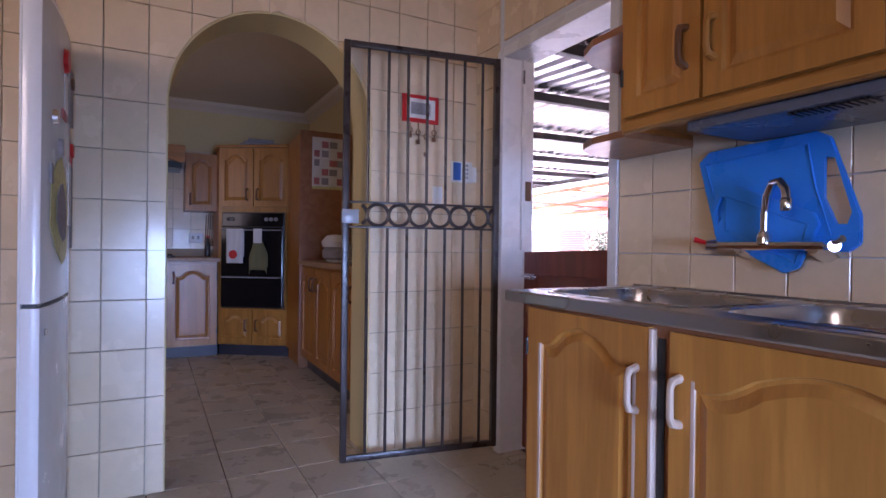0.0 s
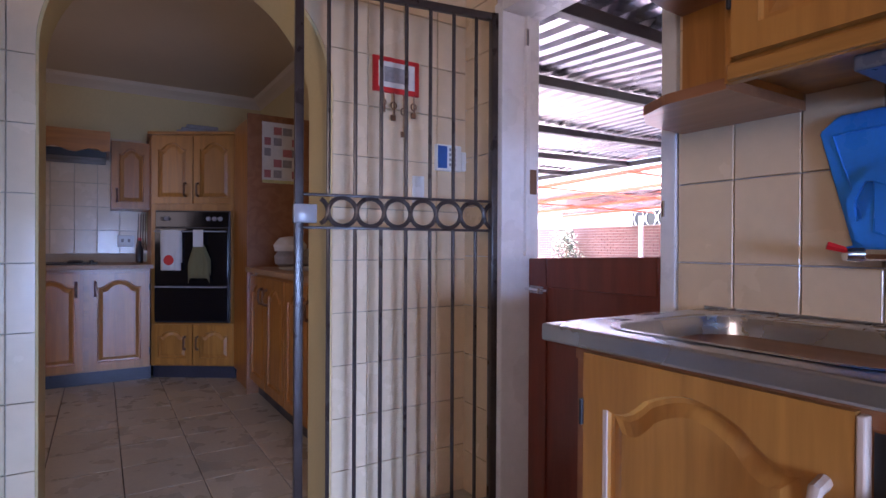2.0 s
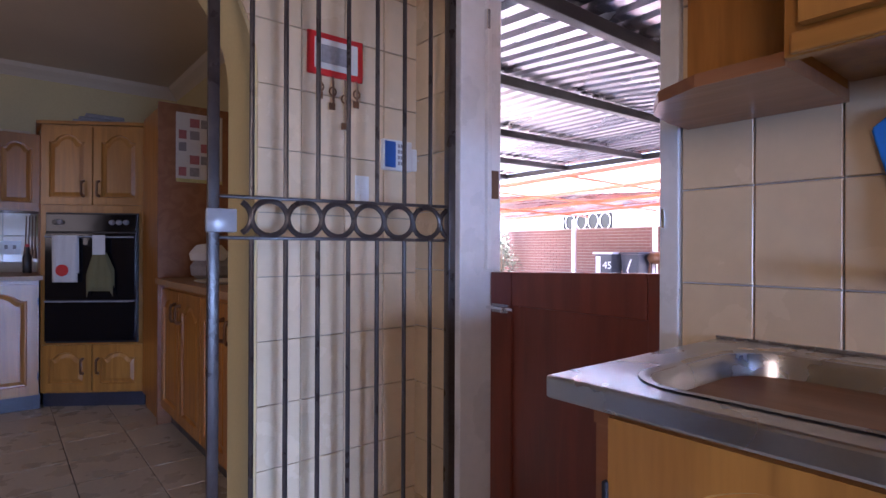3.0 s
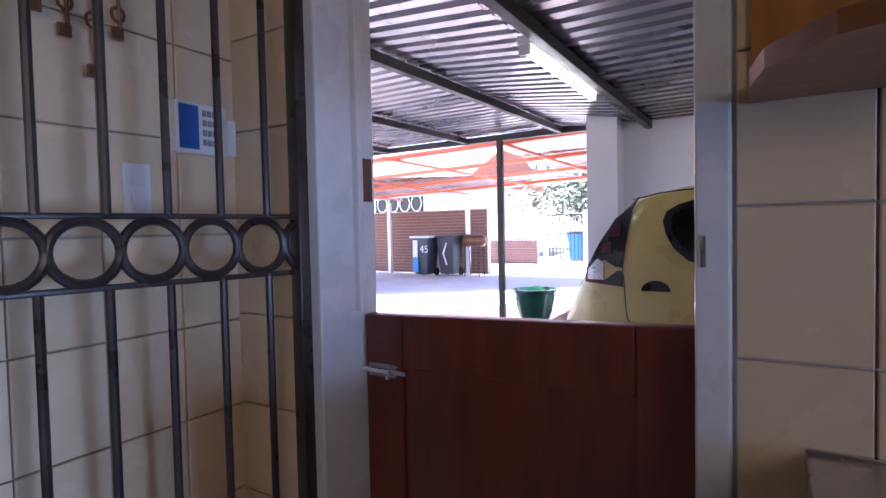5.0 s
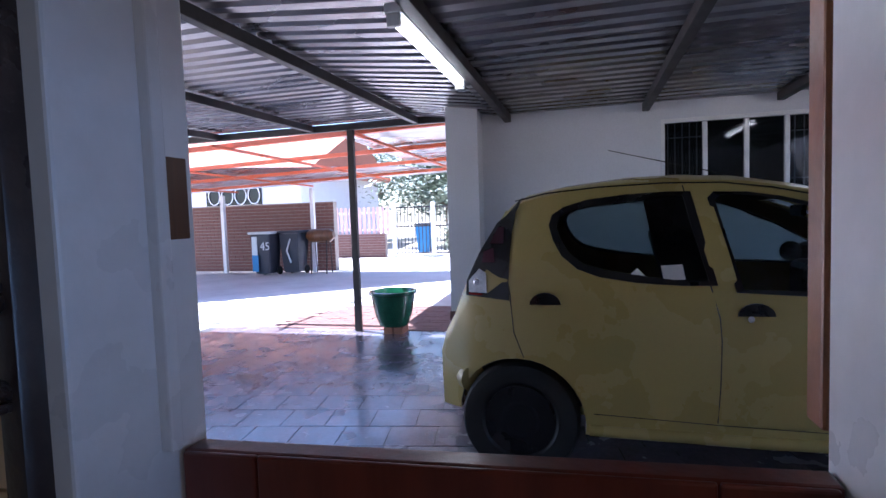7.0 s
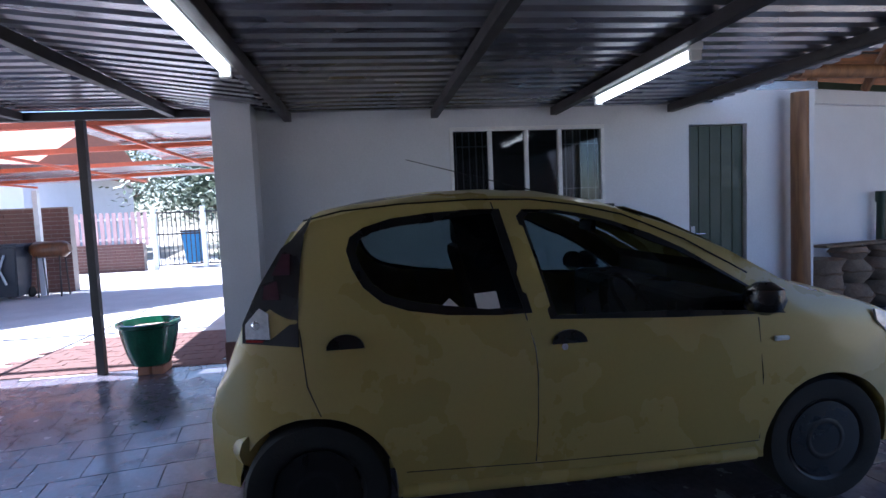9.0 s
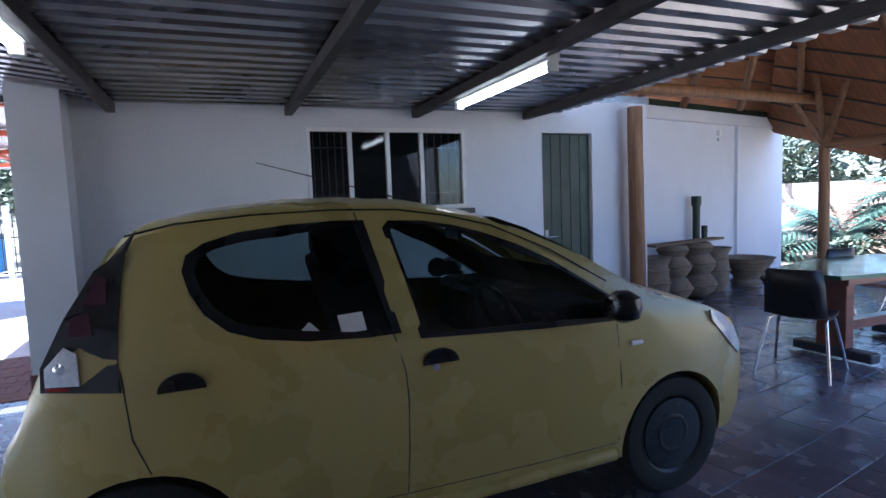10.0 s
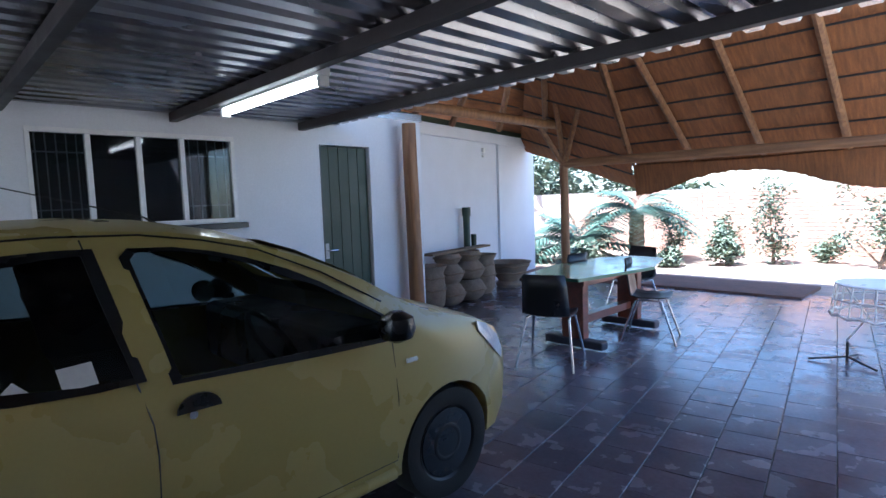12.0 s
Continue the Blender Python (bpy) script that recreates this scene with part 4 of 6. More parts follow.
ut = thing("utensils", "dark kitchen utensils hanging beside the oven tower", "utensils", (0.42, 5.95, 1.3))
for k in range(4):
    part("utensil", tube([(0.40 + 0.018 * k, 5.93 - 0.02 * k, 1.33), (0.395 + 0.018 * k, 5.93 - 0.02 * k, 1.12), (0.395 + 0.018 * k, 5.93 - 0.02 * k, 1.04 - 0.01 * k)], [0.004, 0.005, 0.016], sides=6), M_OAKDARK, ut)
bo = thing("bottle", "small dark bottle on the worktop beside the oven tower", "bottle", (0.4, 5.75, 0.905))
part("glass", lathe([(0.026, 0), (0.028, 0.01), (0.028, 0.12), (0.012, 0.155), (0.011, 0.19)], (0.4, 5.75, 0.906), sides=12), M_BLACK, bo, smooth=True)
part("cap", lathe([(0.013, 0), (0.013, 0.02)], (0.4, 5.75, 1.096), sides=10), M_RED, bo)
so = thing("wall_socket", "white double wall socket on the tiled splashback", "socket", (0.31, 5.98, 1.1))
part("plate", box(0.24, 0.37, 5.972, 5.984, 1.04, 1.14, 0.003), M_WHITE, so)
part("rocker", box(0.27, 0.29, 5.966, 5.973, 1.08, 1.11, 0.001), M_GREY, so)
part("rocker", box(0.32, 0.34, 5.966, 5.973, 1.08, 1.11, 0.001), M_GREY, so)

# ---- carport ----
OUTX = 6.3
ground = slab("ground", -60, 120, -80, 80, -0.3, -0.085, M_GROUND)
slab("pavement_base", 1.63, 6.78, -6.75, 6.2, -0.08, -0.008, M_PAVERJOINT)
slab("driveway", 6.78, 17.4, 3.05, 22, -0.08, -0.004, M_CONCRETE)
slab("garden_bed", 1.69, 14.0, -12.0, -6.75, -0.08, -0.02, M_SOIL)
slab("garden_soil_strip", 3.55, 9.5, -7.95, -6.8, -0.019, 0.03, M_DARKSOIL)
slab("lapa_floor_base", 6.3, 9.0, -7.4, -2.5, -0.08, -0.008, M_PAVERJOINT)
slab("pavement_far", 1.69, 6.78, 6.2, 22, -0.08, -0.004, M_CONCRETE)

wall_out = slab("wall_outbuilding", OUTX, OUTX + 0.22, -2.55, 2.92, -0.05, 2.36, M_WHITEWALL)
WY0, WY1, WZ0, WZ1 = -0.42, 1.0, 1.36, 2.07
GY0, GY1, GZ = -1.84, -1.25, 2.05
cut(wall_out, [box(6.0, 6.45, WY0, WY1, WZ0, WZ1), box(6.0, 6.42, GY0, GY1, 0.02, GZ)])
pier = slab("wall_pier", 6.06, OUTX - 0.002, 2.62, 2.92, 0.37, 2.36, M_WHITEWALL)
slab("pier_plinth", 6.05, OUTX - 0.002, 2.61, 2.93, -0.05, 0.369, M_BRICK)
win = thing("window_1", "white framed window with dark panes and burglar bars at both ends", "window", (OUTX, 0.3, 1.36), kind="structure")
for y0, y1, z0, z1 in ((WY0, WY1, WZ1 - 0.035, WZ1), (WY0, WY1, WZ0, WZ0 + 0.035)):
    part("window_frame", box(OUTX - 0.01, OUTX + 0.05, y0, y1, z0, z1, 0.003), M_WHITEPAINT, win)
edges = [WY0, 0.0, 0.31, 0.64, WY1]
for y in edges:
    w = 0.03 if y in (WY0, WY1) else 0.036
    a = y if y == WY0 else y - w if y == WY1 else y - w / 2
    part("window_frame", box(OUTX - 0.01, OUTX + 0.05, a, a + w, WZ0 + 0.036, WZ1 - 0.036, 0.003), M_WHITEPAINT, win)
for a, b in zip(edges, edges[1:]):
    part("pane", box(OUTX + 0.02, OUTX + 0.024, a + 0.016, b - 0.016, WZ0 + 0.036, WZ1 - 0.036), M_PANE, win)
part("window_sill", box(OUTX - 0.09, OUTX - 0.003, WY0 - 0.05, WY1 + 0.05, WZ0 - 0.05, WZ0 - 0.005, 0.006), M_BLACK, win, "dark painted window sill")
# black sheet in the recess: the room's darkness is put into its colour
part("room_back", box(OUTX + 0.14, OUTX + 0.148, WY0 + 0.004, WY1 - 0.004, WZ0 + 0.004, WZ1 - 0.004), M_BLACK, win, "black sheet standing in for the unlit room behind the panes")
for a, b in ((edges[0], edges[1]), (edges[3], edges[4])):
    bars = part("burglar_bars", box(OUTX + 0.03, OUTX + 0.038, a + 0.02, b - 0.02, 1.5, 1.51), M_WHITEPAINT, win, "pale painted burglar bars")
    n = 6
    for k in range(1, n):
        y = a + (b - a) * k / n
        part("rod", box(OUTX + 0.039, OUTX + 0.046, y - 0.004, y + 0.004, WZ0 + 0.036, WZ1 - 0.036), M_WHITEPAINT, bars)
    part("rod", box(OUTX + 0.03, OUTX + 0.038, a + 0.02, b - 0.02, 1.9, 1.91), M_WHITEPAINT, bars)
gdr = thing("door_1", "closed dark green boarded door in the white wall", "door", (OUTX, -1.55, 0), kind="structure")
for k in range(5):
    w = (GY1 - GY0 - 0.02) / 5
    part("board", box(OUTX + 0.045, OUTX + 0.075, GY0 + 0.01 + k * w + 0.002, GY0 + 0.01 + (k + 1) * w - 0.002, 0.03, GZ - 0.01, 0.003), M_GREENDOOR, gdr)
part("door_frame", box(OUTX - 0.004, OUTX + 0.10, GY1 - 0.012, GY1, 0.03, GZ), M_BLACK, gdr)
part("door_handle", tube([(OUTX + 0.045, GY1 - 0.06, 1.03), (OUTX + 0.0, GY1 - 0.06, 1.03), (OUTX + 0.0, GY1 - 0.16, 1.03)], 0.008), M_CHROME, gdr, smooth=True)
part("lock_plate", box(OUTX + 0.038, OUTX + 0.0445, GY1 - 0.08, GY1 - 0.04, 0.95, 1.1), M_GREYMETAL, gdr)
slab("outbuilding_back", OUTX + 0.23, 12.0, 2.72, 2.92, -0.05, 2.36, M_WHITEWALL)
slab("outbuilding_roof", OUTX + 0.02, 12.0, -2.6, 2.95, 2.361, 2.44, M_SHEET)
slab("outbuilding_side", OUTX + 0.23, 12.0, -2.55, -2.4, -0.05, 2.36, M_WHITEWALL)
slab("outbuilding_end", 11.8, 12.0, -2.39, 2.71, -0.05, 2.36, M_WHITEWALL)

# roof of corrugated sheets on steel beams: the corrugations run along y
def roof_z(x, y):
    lift = -0.045 if y < 2.5 else 0.02 * (x - 1.6) if y > 3.4 else -0.045 + (0.045 + 0.02 * (x - 1.6)) * (y - 2.5) / 0.9
    return 2.27 - 0.006 * (y - 1) + 0.0036 * (6.3 - x) + lift


PROF = ((0.0, 0.0), (0.018, 0.032), (0.058, 0.032), (0.076, 0.0), (0.152, 0.0))
def sheet(name, x0, x1, y0, y1, z_of, material, label, pitch=0.152, high=0.032):
    bm = bmesh.new()
    xs = []
    x = x0
    while x < x1:
        for dx, dz in PROF[:-1]:
            xs.append((x + dx * pitch / 0.152, dz * high / 0.032))
        x += pitch
    ys = [y0, y1]
    for lift in (0.0,):
        rows = [[bm.verts.new((x, y, z_of(x, y) + dz + lift)) for x, dz in xs] for y in ys]
        for i in range(len(xs) - 1):
            bm.faces.new((rows[0][i], rows[0][i + 1], rows[1][i + 1], rows[1][i]))
    ob = part(name, bm, material, None, label, kind="structure")
    mod = ob.modifiers.new("thick", "SOLIDIFY")
    mod.thickness, mod.offset = 0.004, 1
    return ob


# the corrugations in this roof run along y: the profile steps in x
for i, (a, b) in enumerate(((-1.45, 1.12), (1.10, 2.50), (2.49, 3.42), (3.41, 9.6))):
    sheet("carport_roof", 1.60, 6.55 if i < 2 else 6.85, a, b, lambda x, y, i=i: roof_z(x, y) + 0.006 * i, M_SHEET, "dusty grey corrugated steel roof sheet")
for k, y in enumerate((-1.05, 0.06, 1.13, 2.36, 3.42, 4.66, 5.9, 7.1, 8.3, 9.5)):
    xe = 6.27 if y < 2.6 else 6.73
    b = thing("roof_beam", "dark painted steel roof beam carrying the corrugated sheets", "beam", (4.0, y, 2.2), group="carport beams")
    z0, z1 = roof_z(1.8, y) - 0.075, roof_z(xe, y) - 0.075
    bm = box(1.632, xe, y - 0.03, y + 0.03, -0.0, 0.07, 0.004)
    for v in bm.verts:
        v.co.z += z0 + (z1 - z0) * (v.co.x - 1.7) / (xe - 1.7)
    part("profile", bm, M_BEAM, b)
eb = thing("edge_beam", "dark painted steel beam along the open edge of the carport", "beam", (6.5, 4.5, 2.2))
rim = box(6.735, 6.80, 2.93, 9.6, -0.08, -0.004, 0.004)
for v in rim.verts:
    v.co.z += roof_z(6.77, max(3.41, v.co.y))
part("profile", rim, M_BEAM, eb)
sp = thing("steel_post", "dark square steel post of the carport with a bare lower end", "post", (6.6, 4.1, 0))
part("shaft", box(6.735, 6.80, 4.16, 4.23, 0.0, 2.27, 0.004), M_BEAM, sp)


def lamp(label, y, x0, x1, z):
    l = thing("tube_light", label, "light", ((x0 + x1) / 2, y, z), group="tube lights")
    part("batten", box(x0, x1, y - 0.04, y + 0.04, z, z + 0.045, 0.005), M_WHITE, l)
    part("tube", tube([(x0 + 0.03, y, z - 0.028), (x1 - 0.03, y, z - 0.028)], 0.018, sides=12), M_TUBE, l, "lit fluorescent tube", smooth=True)
    for x in (x0, x1 - 0.03):
        part("end_cap", box(x, x + 0.03, y - 0.03, y + 0.03, z - 0.055, z - 0.001, 0.004), M_WHITE, l)


lamp("lit white fluorescent batten on a dark roof beam", 2.435, 3.28, 4.56, 2.15)
lamp("lit white fluorescent batten on a roof beam near the window", -0.015, 4.25, 5.5, 2.15)

# ---- driveway beyond ----
ored = thing("pergola_frame", "orange-red steel frame carrying a light sheet roof over the driveway", "carport", (9.5, 7.0, 0))


def orange_z(x, y=3.3):
    return 2.40 - 0.012 * (x - 7) - 0.03 * (y - 3.3)


for x in (7.3, 9.0, 10.7, 12.4):
    bm = box(x - 0.04, x + 0.04, 3.0, 13, -0.06, 0)
    for v in bm.verts:
        v.co.z += orange_z(x, v.co.y)
    part("purlin", bm, M_ORANGE, ored)
for y in (4.3, 6.1, 8.1, 10.2):
    bm = box(6.9, 13.2, y - 0.02, y + 0.02, -0.1, -0.065)
    for v in bm.verts:
        v.co.z += orange_z(v.co.x, v.co.y)
    part("rafter", bm, M_ORANGE, ored)
for field in ([(7.0, 2.95), (13.55, 2.95), (13.55, 3.6), (11.7, 4.9), (7.6, 4.75), (7.0, 4.4)], [(11.7, 5.2), (13.55, 4.6), (13.55, 13.0), (6.9, 13.0), (6.9, 11.0), (9.05, 8.4)]):
    fld = prism(field, 2, 0.0, 0.01)
    for v in fld.verts:
        v.co.z += orange_z(v.co.x, v.co.y) + 0.015
    part("roof_sheet", fld, M_SHEET, ored)
for y in (8.05, 10.55):
    part("post", box(13.0, 13.09, y - 0.045, y + 0.045, 0, orange_z(13, y) - 0.15), M_WHITEPAINT, ored, "white painted steel post")

bw = slab("wall_brick", 13.56, 13.75, 7.75, 22.0, -0.05, 1.72, M_MORTAR)
lowb = slab("wall_brick_low", 17.5, 17.7, 7.9, 14.0, -0.05, 0.75, M_MORTAR)

fen = thing("picket_fence", "reddish white picket fence on a low brick wall", "fence", (17.5, 8.8, 0.75))
for k in range(22):
    part("slat", box(17.56, 17.6, 7.78 + k * 0.16, 7.87 + k * 0.16, 0.7, 1.62), M_PICKET, fen)
for z in (0.85, 1.4):
    part("rail", box(17.60, 17.64, 7.7, 11.3, z, z + 0.07), M_WHITEPAINT, fen)
dg_ = thing("driveway_gate", "dark steel driveway gate with thin bars and white posts", "gate", (17.6, 6.5, 0))
for y in (7.6, 6.3, 4.2):
    part("post", box(17.5, 17.62, y - 0.06, y + 0.06, 0, 1.72), M_WHITEPAINT, dg_)
for k in range(28):
    y = 4.3 + k * 0.118
    if abs(y - 6.3) > 0.08:
        part("bar", box(17.54, 17.56, y - 0.01, y + 0.01, 0.1, 1.6), M_BEAM, dg_)
for z in (0.1, 0.95, 1.55):
    part("rail", box(17.535, 17.565, 4.2, 7.6, z, z + 0.04), M_BEAM, dg_)


def wheelie(label, x, y, panel, number):
    b = thing("wheelie_bin", label, "bin", (x, y, 0), group="wheelie bins")
    bm = bmesh.new()
    lo = [(-0.24, -0.22), (0.24, -0.22), (0.24, 0.22), (-0.24, 0.22)]
    a = [bm.verts.new((x + p * 0.85, y + q * 0.85, 0.06)) for p, q in lo]
    c = [bm.verts.new((x + p * 1.15, y + q * 1.15, 0.98)) for p, q in lo]
    for i in range(4):
        bm.faces.new((a[i], a[(i + 1) % 4], c[(i + 1) % 4], c[i]))
    bm.faces.new(a[::-1])
    bm.faces.new(c)
    bmesh.ops.bevel(bm, geom=bm.edges[:], offset=0.02, segments=2, affect="EDGES")
    part("body", bm, panel, b)
    part("lid", box(x - 0.31, x + 0.31, y - 0.29, y + 0.29, 0.985, 1.04, 0.015), M_BINLIGHT if number else M_BIN, b)
    part("handle", tube([(x + 0.3, y - 0.2, 0.95), (x + 0.36, y - 0.2, 0.95), (x + 0.36, y + 0.2, 0.95), (x + 0.3, y + 0.2, 0.95)], 0.015), M_BIN, b)
    for s in (-1, 1):
        part("wheel", prism([(x + 0.2 + 0.1 * math.cos(k * math.pi / 8), 0.1 + 0.1 * math.sin(k * math.pi / 8)) for k in range(16)], 1, y + s * 0.2 - 0.02, y + s * 0.2 + 0.02), M_RUBBER, b)
    return b


b1 = wheelie("blue and white wheelie bin by the brick wall", 12.45, 8.98, M_BIN, True)
# sunlight falling on the bin's face, painted as a pale stripe
part("panel", box(12.17, 12.185, 9.05, 9.19, 0.12, 0.93, 0.003), M_BINLIGHT, b1, "pale stripe painting in sunlight on the side")
part("panel", box(12.165, 12.18, 9.03, 9.19, 0.12, 0.5, 0.003), M_BINBLUE, b1, "blue lower stripe")
b2 = wheelie("dark wheelie bin with a white scrawl by the brick wall", 12.75, 8.42, M_BIN, False)
txt = bpy.data.curves.new("number", "FONT")
txt.body, txt.size, txt.extrude = "45", 0.26, 0.002
to = new("number", txt)
to.parent = b1
to.matrix_basis = Matrix.Translation((12.16 - 12.45, 8.97 - 8.98, 0.62)) @ Matrix(((0, 0, -1), (-1, 0, 0), (0, 1, 0))).to_4x4()
txt.materials.append(M_BINLIGHT)
part("scrawl", tube([(12.46, 8.36, 0.3), (12.46, 8.46, 0.58), (12.46, 8.36, 0.85)], 0.02), M_BINLIGHT, b2)
br = thing("braai", "old brown barrel barbecue on thin legs by the brick wall", "barbecue", (12.9, 7.9, 0))
part("bowl", tube([(12.9, 7.45, 0.92), (12.9, 7.55, 0.9), (12.9, 8.05, 0.9), (12.9, 8.15, 0.92)], [0.08, 0.16, 0.16, 0.08], sides=16), M_OAKDARK, br, smooth=True)
for dx in (-0.15, 0.15):
    for y in (7.6, 8.0):
        part("leg", tube([(12.9 + dx, y, 0.0), (12.9 + dx * 0.6, y, 0.85)], 0.015, sides=6), M_BEAM, br)

pot = thing("green_pot", "glossy dark green glazed flower pot standing on bricks", "flower pot", (6.72, 3.72, 0))
part("pot", lathe([(0.12, 0.075), (0.16, 0.09), (0.2, 0.2), (0.235, 0.36), (0.245, 0.43), (0.265, 0.44), (0.265, 0.47), (0.24, 0.475), (0.215, 0.44), (0.2, 0.40), (0.02, 0.40)], (6.72, 3.75, 0.0), sides=32), M_GREENGLAZE, pot, smooth=True)
part("soil", lathe([(0.205, 0.0), (0.2, 0.012), (0.05, 0.02)], (6.72, 3.75, 0.402), sides=20), M_SOIL, pot)
for dy in (-0.1, 0.02):
    part("brick", box(6.62, 6.83, 3.72 + dy, 3.82 + dy, 0.0, 0.074, 0.005), M_TERRA, pot, "reddish brick foot")

# ---- far wall and clay pots of the lapa ----
wl0, wl1 = Vector((7.55, -3.2, 0)), Vector((8.45, -7.55, 0))
wd = (wl1 - wl0).normalized()
wnorm = Vector((wd.y, -wd.x, 0))
if wnorm.x > 0:
    wnorm = -wnorm


def along_wall(s0, s1, d0, d1, z0, z1, bev=0.0):
    """A box by distances along the slanting wall and out from its face."""
    bm = box(s0, s1, d0, d1, z0, z1, bev)
    m = Matrix.Translation(wl0) @ Matrix((wd, wnorm, Vector((0, 0, 1)))).transposed().to_4x4()
    bmesh.ops.transform(bm, matrix=m, verts=bm.verts)
    return bm


WLEN = (wl1 - wl0).length
part("wall_lapa", along_wall(-0.9, WLEN - 0.02, -0.2, 0.0, -0.05, 2.62), M_WHITEWALL, kind="structure")
part("wall_lapa_end", along_wall(WLEN - 1.5, WLEN, 0.0, 0.05, -0.05, 2.55), M_WHITEWALL, kind="structure")
part("wall_band", along_wall(-0.2, WLEN, 0.0, 0.09, 2.45, 2.62), M_WHITEWALL, kind="structure")
part("wall_plate", along_wall(-0.2, WLEN, 0.0, 0.11, 2.622, 2.70), M_GREENDOOR, kind="structure")
wb = thing("alarm_sensor", "small white alarm sensor box high on the white wall", "sensor", (8.0, -5.6, 2.2))
part("case", along_wall(2.4, 2.46, 0.002, 0.05, 2.28, 2.36, 0.004), M_WHITE, wb)
part("lens", along_wall(2.41, 2.45, 0.002, 0.04, 2.2, 2.24, 0.004), M_WHITE, wb)

# ---- table and chairs ----
tb = thing("table", "long dining table with glossy green top and red legs", "table", (4.62, -3.45, 0))
TZ = 0.76
tt = prism([(4.28, -2.5), (4.85, -2.44), (5.06, -3.3), (4.98, -4.1), (4.75, -4.45), (4.36, -4.4), (4.1, -3.6)], 2, TZ - 0.03, TZ)
bmesh.ops.bevel(tt, geom=[e for e in tt.edges], offset=0.006, segments=2, affect="EDGES")
part("top", tt, M_TABLE, tb)
part("apron", box(4.38, 4.8, -4.1, -2.75, TZ - 0.11, TZ - 0.031, 0.004), M_TABLEWOOD, tb)
for y in (-2.98, -4.1):
    leg = part("leg", box(4.5, 4.74, y - 0.05, y + 0.05, 0.1, TZ - 0.11, 0.008), M_TABLEWOOD, tb)
    part("foot", box(4.3, 4.94, y - 0.06, y + 0.06, 0.02, 0.1, 0.015), M_KICK, leg)
part("stretcher", box(4.57, 4.67, -4.04, -3.04, 0.22, 0.3, 0.006), M_TABLEWOOD, tb)


def chair():
    c = thing("chair", "dark plastic shell chair on thin chrome legs at the green table", "chair", (0, 0, 0), group="chairs round the table")
    bm = bmesh.new()
    rows = []
    for j, (y, z, w) in enumerate(((-0.2, 0.44, 0.2), (-0.1, 0.43, 0.215), (0.08, 0.425, 0.215), (0.17, 0.45, 0.21), (0.21, 0.55, 0.205), (0.235, 0.7, 0.2), (0.25, 0.82, 0.18))):
        rows.append([bm.verts.new((w * s, y - 0.03 * (abs(s) ** 2) * (1 if j > 3 else 0), z + 0.02 * abs(s) ** 2 * (1 if j < 4 else 0))) for s in (-1, -0.6, -0.2, 0.2, 0.6, 1)])
    for r, q in zip(rows, rows[1:]):
        for i in range(5):
            bm.faces.new((r[i], r[i + 1], q[i + 1], q[i]))
    for f in bm.faces:
        f.smooth = True
    s = part("shell", bm, M_BLACK, c, smooth=True)
    mod = s.modifiers.new("thick", "SOLIDIFY")
    mod.thickness = 0.012
    for sx in (-1, 1):
        part("leg", tube([(sx * 0.25, 0.26, 0.0), (sx * 0.19, 0.12, 0.42), (sx * 0.17, 0.0, 0.425)], 0.011), M_CHROME, c, smooth=True)
        part("leg", tube([(sx * 0.25, -0.26, 0.0), (sx * 0.19, -0.12, 0.42), (sx * 0.17, 0.0, 0.425)], 0.011), M_CHROME, c, smooth=True)
    return c


ch = chair()
ch.matrix_basis = pose(4.52, -2.42, 0, 0, 0, 20)
for x, y, rz in ((4.2, -3.72, -72), (5.35, -3.9, 85), (4.9, -4.75, 170)):
    copy_thing(ch, pose(x, y, 0, 0, 0, rz))

# ---- sky-side: lapa posts, beams and thatch ----
def pole(name, label, a, b, r, m=None):
    ob = thing(name, label, "pole", (a[0], a[1], min(a[2], b[2])))
    a, b = Vector(a), Vector(b)
    pts = [a + (b - a) * k / 6 + Vector((random.uniform(-1, 1), random.uniform(-1, 1), 0)) * 0.006 for k in range(7)]
    part("trunk", tube(pts, [r * (1.05 - 0.02 * k) for k in range(7)], sides=14), m or M_POLE, ob, smooth=True)
    return ob


pole("wooden_post", "thick varnished gum pole post at the end of the carport wall", (6.15, -2.29, 0), (6.15, -2.26, 2.3), 0.08)
pole("wooden_post", "slim gum pole post at the corner of the thatched roof", (7.1, -6.7, 0), (7.14, -6.7, 2.75), 0.075)
pole("eave_pole", "gum pole carrying the thatch edge over the garden", (7.1, -6.7, 2.05), (2.2, -6.8, 2.02), 0.07, M_POLEX)
pole("eave_pole", "gum pole between two posts under the thatch", (6.85, -2.84, 2.66), (7.14, -6.6, 2.70), 0.07)

# thatch: a hipped roof seen from below, its courses stepped on laths
APEX = [(4.4, -3.6, 4.7), (1.0, -3.6, 4.7)]
EAVE_Z = 1.95
thatch = thing("thatched_roof", "brown thatched lapa roof on gum pole rafters, seen from below", "roof", (4.0, -4.0, 2.5))


